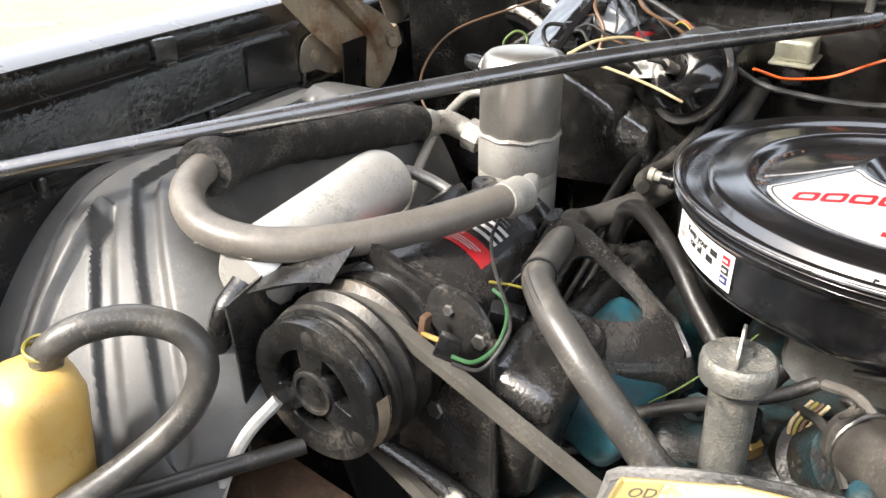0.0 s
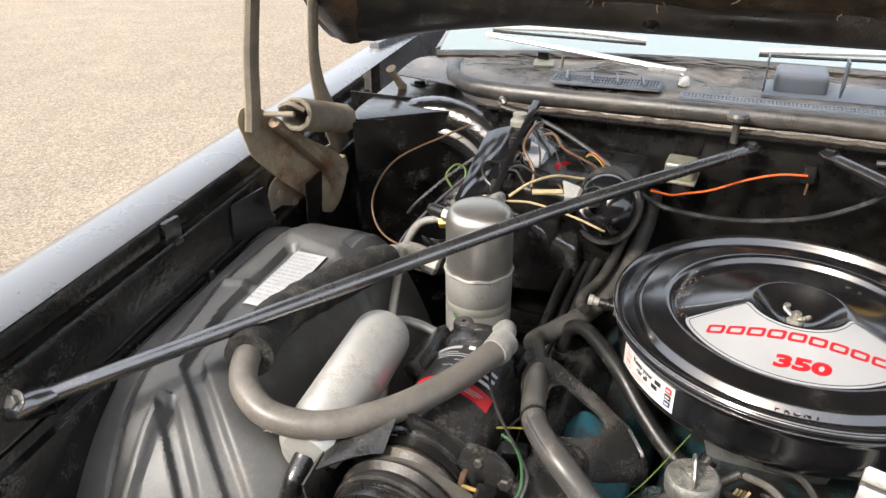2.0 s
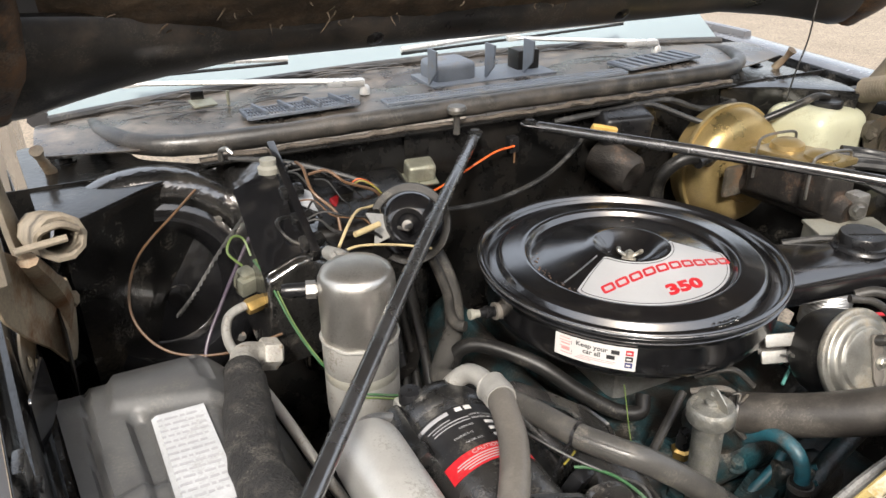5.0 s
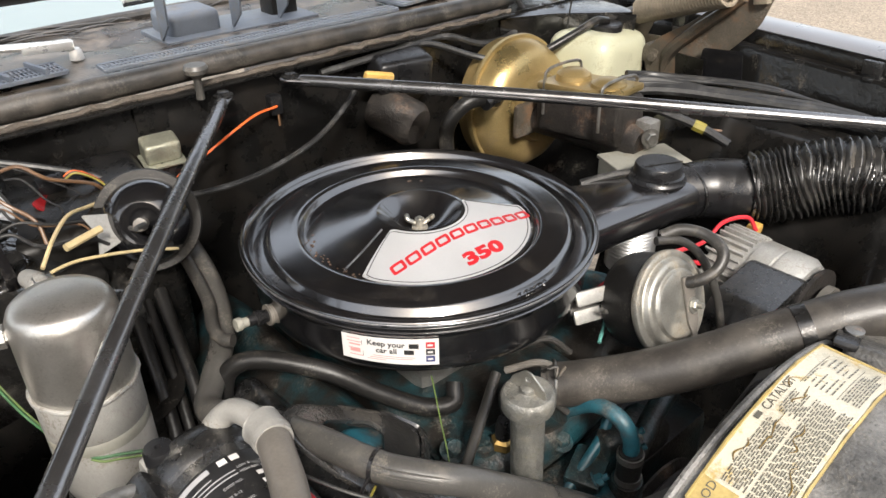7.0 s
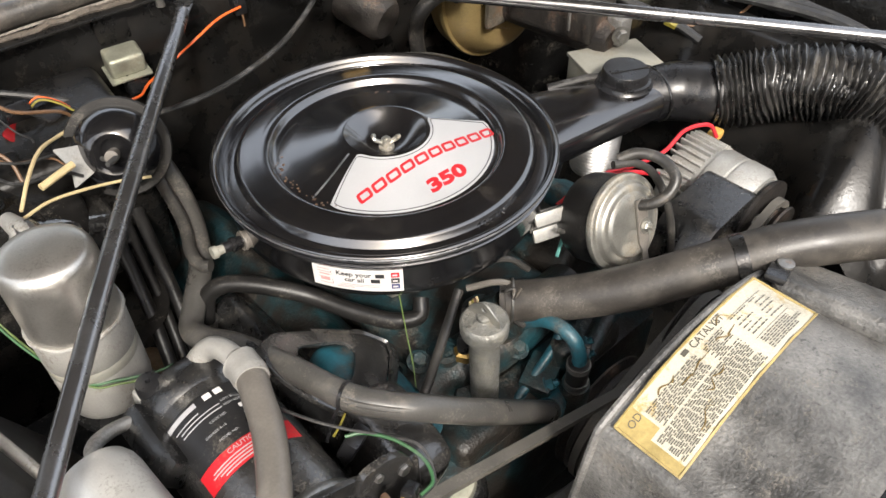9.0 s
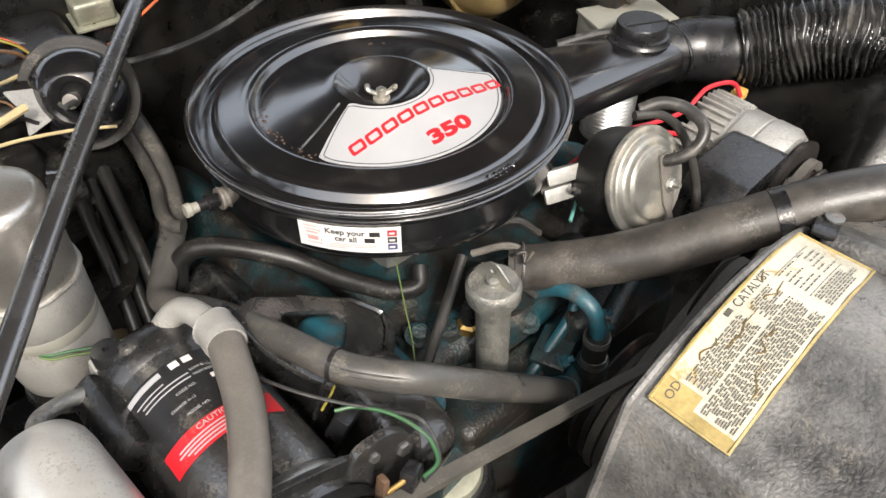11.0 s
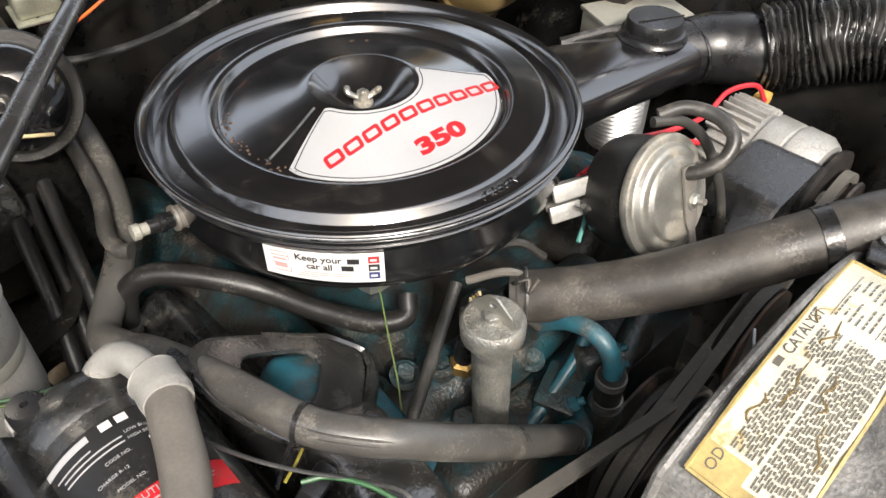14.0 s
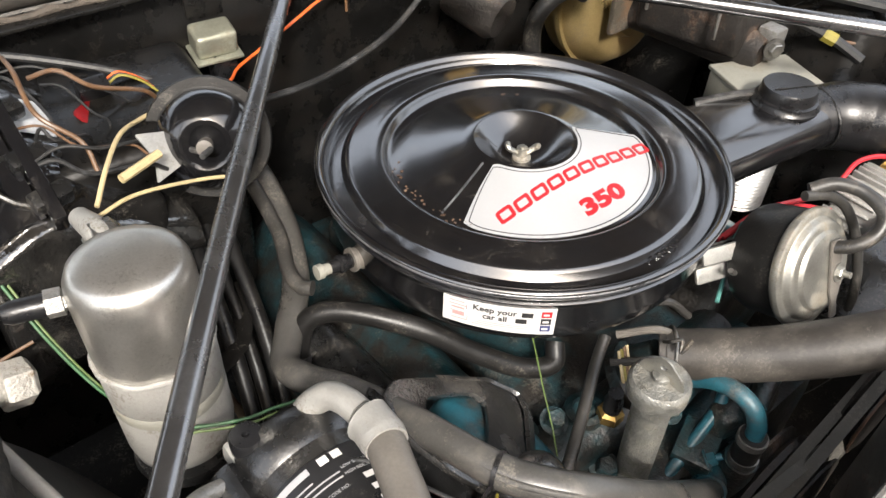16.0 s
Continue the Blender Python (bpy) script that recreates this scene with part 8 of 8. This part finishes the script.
# ---- wiring ----
def build_wires():
    cable("orange_wire", [(0.010, 0.330, 0.972), (-0.03, 0.322, 0.971), (-0.073, 0.312, 0.960), (-0.125, 0.318, 0.932), (-0.160, 0.305, 0.926), (-0.182, 0.278, 0.930), (-0.200, 0.262, 0.938), (-0.212, 0.250, 0.944)], 0.0019, W_ORANGE, "bright orange wire along the firewall", group="wires")
    cable("orange_wire", [(0.012, 0.336, 0.968), (0.013, 0.334, 0.955), (0.012, 0.332, 0.940)], 0.0018, W_BROWN, "bright orange wire end hanging on the firewall", group="wires")
    single("wire_clip", block((0.02, 0.02, 0.03), Matrix.Translation((0.012, 0.342, 0.972)), 0.004), M_CAP_BLACK, "black wire clip on the firewall", "clip")
    cable("black_cable", [(0.14, 0.295, 0.995), (0.10, 0.28, 0.965), (0.03, 0.26, 0.935), (-0.06, 0.24, 0.922), (-0.14, 0.225, 0.925), (-0.21, 0.225, 0.938), (-0.30, 0.26, 0.985), (-0.40, 0.300, 1.018), (-0.485, 0.312, 1.034)], 0.0040, W_BLACK, "long black cable across the firewall", "cable", "wires")
    # twisted pair to the blower motor
    run = spline([(-0.40, 0.285, 1.022), (-0.45, 0.25, 1.000), (-0.52, 0.20, 0.955), (-0.575, 0.165, 0.905), (-0.60, 0.17, 0.875)], 30)
    pair = thing("twisted_wire", run[0], "black and grey twisted wire pair to the blower motor", "wire", "wires")
    for turn, mat in ((0.0, W_BLACK), (math.pi, W_CHAR)):
        pts = [p + Vector((0.0016 * math.cos(0.9 * k + turn), 0.0016 * math.sin(0.9 * k + turn) * 0.6, 0.0016 * math.sin(0.9 * k + turn))) for k, p in enumerate(run)]
        part("strand", tube(pts, 0.0014, 6, 1, smooth_path=False), mat, pair)
    cable("brown_wire", [(-0.53, 0.315, 1.00), (-0.57, 0.27, 0.985), (-0.635, 0.20, 0.955), (-0.655, 0.15, 0.905), (-0.625, 0.11, 0.865), (-0.56, 0.085, 0.855), (-0.48, 0.09, 0.86)], 0.0017, W_BROWN, "brown wire looped past the blower", group="wires")
    cable("purple_wire", [(-0.49, 0.19, 0.96), (-0.545, 0.13, 0.905), (-0.58, 0.09, 0.855), (-0.57, 0.06, 0.82)], 0.0024, W_PURPLE, "dull purple wire by the blower", group="wires")
    plug = single("wire_plug", block((0.024, 0.024, 0.030), Matrix.Translation((-0.505, 0.175, 0.906)) @ pose(0, 0, 0, 10, 0, 25), 0.004, bm=block((0.038, 0.018, 0.024), Matrix.Translation((-0.500, 0.168, 0.902)) @ pose(0, 0, 0, 10, 0, 25), 0.003)), M_RELAY, "dusty grey-brown wire connector", "connector")
    cable("green_wire", [(-0.495, 0.150, 0.945), (-0.485, 0.115, 0.93), (-0.472, 0.06, 0.89), (-0.455, 0.005, 0.862), (-0.43, -0.048, 0.845), (-0.405, -0.064, 0.842), (-0.371, -0.079, 0.840), (-0.346, -0.083, 0.838), (-0.318, -0.088, 0.834), (-0.298, -0.090, 0.826)], 0.0015, W_GREEN, "green wire looped round the canister", group="wires")
    cable("olive_wire", [(-0.492, 0.152, 0.945), (-0.480, 0.112, 0.925), (-0.468, 0.058, 0.886), (-0.451, 0.002, 0.859), (-0.428, -0.052, 0.842), (-0.403, -0.068, 0.839), (-0.369, -0.083, 0.837), (-0.344, -0.087, 0.835), (-0.315, -0.091, 0.830)], 0.0012, W_OLIVE, "olive wire beside the green one", group="wires")
    cable("green_wire", [(-0.51, 0.150, 0.94), (-0.525, 0.16, 0.958), (-0.515, 0.175, 0.972), (-0.50, 0.18, 0.965), (-0.495, 0.165, 0.945)], 0.00173, W_OLIVE, "short looped olive wire", group="wires")
    # cream wires by the heater case
    cable("cream_wire", [(-0.285, 0.205, 0.968), (-0.315, 0.19, 0.972), (-0.345, 0.155, 0.985), (-0.372, 0.115, 0.985), (-0.395, 0.085, 0.972)], 0.0022, W_CREAM, "cream wire across the heater case", group="wires")
    cable("cream_wire", [(-0.255, 0.105, 0.930), (-0.30, 0.105, 0.945), (-0.36, 0.095, 0.962), (-0.398, 0.08, 0.966)], 0.0018, W_CREAM, "cream wire behind the canister", group="wires")
    cable("brass_sleeve", [(-0.325, 0.122, 0.975), (-0.366, 0.105, 0.975)], 0.0042, W_CREAM, "tan sleeve on a cream wire", "wire sleeve")
    for k in range(3):
        cable("yellow_wire", [(-0.322, 0.246 + 0.004 * k, 0.985), (-0.308, 0.240 + 0.004 * k, 0.994), (-0.290, 0.232 + 0.004 * k, 0.984), (-0.276, 0.225 + 0.004 * k, 0.966)], 0.00130, (W_YELLOW, W_BLACK, W_ORANGE)[k], "thin coloured wire at the relay plug", group="wires")
    single("wire_plug", block((0.030, 0.016, 0.018), Matrix.Translation((-0.335, 0.248, 0.985)) @ pose(0, 0, 0, 25, 0, 0), 0.003), M_CAP_BLACK, "small black wire connector", "connector")
    cable("black_wire", [(-0.30, 0.155, 0.955), (-0.285, 0.125, 0.958), (-0.285, 0.105, 0.972), (-0.298, 0.092, 0.977)], 0.003, W_BLACK, "short black wire to the vacuum ball", group="wires")
    rng = random.Random(31)
    for k in range(9):
        y = rng.uniform(0.15, 0.28)
        a = Vector((rng.uniform(-0.43, -0.38), y, 0.978 + 0.36 * (y - 0.15) + rng.uniform(0.0, 0.012)))
        c = Vector((rng.uniform(-0.40, -0.28), rng.uniform(0.12, 0.22), rng.uniform(0.945, 0.970)))
        mid = a.lerp(c, 0.5) + Vector((rng.uniform(-0.02, 0.02), rng.uniform(-0.03, 0.0), rng.uniform(0.0, 0.03)))
        cable("thin_wire", [a, a.lerp(mid, 0.5) + Vector((0, 0, 0.012)), mid, mid.lerp(c, 0.6) + Vector((0.008, 0, 0.004)), c], rng.choice((0.0012, 0.0016, 0.0022)), (W_BLACK, W_BLACK, W_BROWN)[k % 3], "thin dark wire tangled over the heater case", group="wires")
    # compressor clutch wires
    cable("green_wire", [(-0.262, -0.378, 0.858), (-0.245, -0.375, 0.858), (-0.238, -0.355, 0.862), (-0.246, -0.325, 0.866), (-0.262, -0.300, 0.866), (-0.278, -0.290, 0.866)], 0.00173, W_GREEN, "green clutch wire at the compressor", group="wires")
    cable("black_wire", [(-0.262, -0.378, 0.852), (-0.240, -0.372, 0.852), (-0.234, -0.345, 0.868), (-0.252, -0.312, 0.866), (-0.274, -0.288, 0.872), (-0.292, -0.268, 0.880), (-0.309, -0.240, 0.886), (-0.322, -0.205, 0.884), (-0.338, -0.185, 0.880)], 0.0016, W_BLACK, "grey-black clutch wire at the compressor", group="wires")
    cable("yellow_wire", [(-0.262, -0.268, 0.862), (-0.272, -0.276, 0.866), (-0.286, -0.284, 0.868)], 0.0012, W_YELLOW, "short yellow wire by the hose", group="wires")
    cable("yellow_wire", [(-0.092, -0.140, 0.805), (-0.098, -0.151, 0.800), (-0.119, -0.187, 0.785), (-0.135, -0.215, 0.776), (-0.152, -0.24, 0.770)], 0.0008, W_OLIVE, "thin yellow wire in front of the manifold", group="wires")
    for k in range(4):
        cable("cream_wire", [(-0.035 + 0.004 * k, -0.205, 0.80), (-0.045 + 0.004 * k, -0.222, 0.785), (-0.040 + 0.004 * k, -0.225, 0.765), (-0.020 + 0.004 * k, -0.215, 0.75)], 0.0017, (W_CREAM, W_YELLOW, W_BROWN, W_CREAM)[k], "bundled plug wire by the thermostat", group="wires")
    # small hoses and a twisted wire clamp at the radiator hose's root
    for k, (a, c, d) in enumerate((((-0.030, -0.195, 0.812), (-0.005, -0.222, 0.826), (0.022, -0.236, 0.806)), ((-0.012, -0.180, 0.820), (0.020, -0.208, 0.838), (0.045, -0.225, 0.815)), ((-0.045, -0.205, 0.790), (-0.020, -0.236, 0.800), (0.002, -0.262, 0.775)))):
        cable("small_hose", [a, c, d], 0.0042, (M_HOSE_TAN, M_RUBBER, M_RUBBER)[k], "small dusty hose beside the thermostat", "hose", "small hoses")
    cable("wire_clamp", [(0.004 + 0.0262 * math.cos(t) * 0.7, -0.238 + 0.0262 * math.cos(t) * 0.7, 0.800 + 0.0262 * math.sin(t)) for t in (2 * math.pi * k / 20 for k in range(19))], 0.0016, M_STEEL, "bent wire hose clamp on the radiator hose", "hose clamp")
    cable("wire_clamp", [(-0.012, -0.236, 0.826), (-0.016, -0.244, 0.836), (-0.008, -0.250, 0.838), (-0.014, -0.256, 0.830), (-0.004, -0.258, 0.842)], 0.0020, M_PULLEY, "twisted ends of the wire hose clamp", "hose clamp")
    # alternator wires
    cable("red_wire", [(0.14, -0.19, 0.845), (0.20, -0.20, 0.862), (0.26, -0.215, 0.858), (0.33, -0.215, 0.845), (0.38, -0.212, 0.855), (0.415, -0.228, 0.856), (0.425, -0.24, 0.836)], 0.0030, W_RED, "red wire to the alternator", group="wires")
    cable("red_wire", [(0.14, -0.185, 0.838), (0.20, -0.192, 0.852), (0.25, -0.21, 0.848), (0.30, -0.23, 0.83)], 0.0032, W_RED, "second red alternator wire", group="wires")
    cable("teal_wire", [(0.12, -0.20, 0.81), (0.13, -0.205, 0.85), (0.15, -0.20, 0.865), (0.16, -0.195, 0.85), (0.14, -0.205, 0.82), (0.10, -0.225, 0.80)], 0.0024, W_TEAL, "pale teal wire behind the diaphragm", group="wires")
    cable("dark_cable", [(0.29, -0.03, 0.880), (0.335, -0.062, 0.892), (0.365, -0.085, 0.893), (0.368, -0.100, 0.896)], 0.0055, W_BLACK, "black hose to the vacuum motor", "cable")
    cable("yellow_wire", [(0.28, -0.03, 0.876), (0.335, -0.055, 0.884), (0.375, -0.07, 0.880)], 0.00158, W_YELLOW, "yellow wire beside the snorkel", group="wires")
    # loom over the far wheelhouse
    rng = random.Random(5)
    for k in range(6):
        o = 0.012 * k
        pts = [(0.50 + o, 0.10, 0.935 + 0.004 * k), (0.56 + o, 0.02 + 0.01 * k, 0.945), (0.62 + o, -0.10, 0.94 + rng.uniform(-0.01, 0.01)), (0.66 + 0.5 * o, -0.25, 0.935 + rng.uniform(-0.01, 0.012)), (0.67, -0.40, 0.92)]
        cable("loom_cable", pts, (0.0085, 0.006, 0.0045, 0.0075, 0.0035, 0.0055)[k], W_BLACK, "black loom cable over the far inner fender", "cable", "loom cables")
    cable("dark_cable", [(0.50, 0.06, 0.94), (0.52, 0.0, 0.925), (0.55, -0.06, 0.905), (0.565, -0.105, 0.885)], 0.0075, W_BLACK, "black cable with a yellow sleeve", "cable")
    cable("cable_sleeve", [(0.545, -0.050, 0.908), (0.553, -0.066, 0.902)], 0.0095, W_YELLOW, "yellow sleeve on a black cable", "cable sleeve")
    cable("brown_wire", [(0.553, -0.066, 0.902), (0.60, -0.11, 0.90), (0.66, -0.13, 0.925), (0.68, -0.12, 0.95)], 0.0024, W_BROWN, "thin brown wire arched over the inner fender", group="wires")
    # cables along the firewall on the far side
    cable("black_cable", [(0.10, 0.345, 1.0), (0.22, 0.33, 1.01), (0.34, 0.33, 1.015), (0.42, 0.32, 0.99), (0.50, 0.33, 0.985), (0.58, 0.36, 1.0), (0.60, 0.42, 1.045)], 0.006, W_BLACK, "black cable along the cowl", "cable", "wires")
    cable("black_cable", [(0.24, 0.34, 1.005), (0.30, 0.325, 1.012), (0.37, 0.29, 0.985), (0.40, 0.27, 0.975)], 0.0055, W_BLACK, "short black cable by the wiper motor", "cable", "wires")
    # thin wire hanging from the hood
    cable("hanging_wire", [(0.58, 0.22, 1.30), (0.585, 0.235, 1.20), (0.60, 0.25, 1.12), (0.595, 0.26, 1.05), (0.60, 0.27, 0.98), (0.62, 0.27, 0.93)], 0.0016, W_BLACK, "thin black wire hanging from the hood", group="wires")
    # bundle behind the air cleaner
    cable("grey_cable", [(0.02, 0.215, 0.865), (0.09, 0.205, 0.885), (0.17, 0.19, 0.885), (0.23, 0.15, 0.88), (0.26, 0.08, 0.875)], 0.006, M_RUBBER, "grey cable behind the air cleaner", "cable", "wires")
    cable("grey_cable", [(0.03, 0.225, 0.860), (0.10, 0.215, 0.872), (0.18, 0.20, 0.872), (0.25, 0.155, 0.868)], 0.0045, W_CREAM, "cream cable behind the air cleaner", "cable", "wires")
    wl = thing("paper_label", (-0.63, -0.16, 0.91), "worn silver-white paper label on the inner fender", "label")
    def wl_pt(u, v, lift):
        x, y = -0.655 + 0.052 * u + 0.010 * v, -0.092 - 0.145 * v
        return Vector((x, y, wheelhouse_height(-x, y) + lift))
    part("paper", sheet(lambda u, v: wl_pt(u, v, 0.0032), 10, 20, 0.0004), M_LABEL_GREY, wl)
    rng = random.Random(8)
    for row in range(14):
        v = 0.06 + 0.063 * row
        u = 0.08
        while u < 0.85:
            w = rng.uniform(0.06, 0.25)
            uu, e = u, min(0.92, u + w)
            part("print_bar", sheet(lambda a, c: wl_pt(uu + (e - uu) * a, v + 0.022 * c, 0.0039), 3, 1, 0.0001), M_FAINT_PRINT, wl, smooth=False)
            u += w + 0.04


build_ground()
car = build_body()
build_wipers()
build_hood()
hood_hinge(-1, car)
hood_hinge(1, car)
build_braces()
build_air_cleaner()
build_accumulator()
build_compressor()
build_muffler()
build_ac_hoses()
build_blower_and_heater()
build_engine()
build_hoses()
build_front_engine()
build_brakes()
build_bottle()
build_wires()
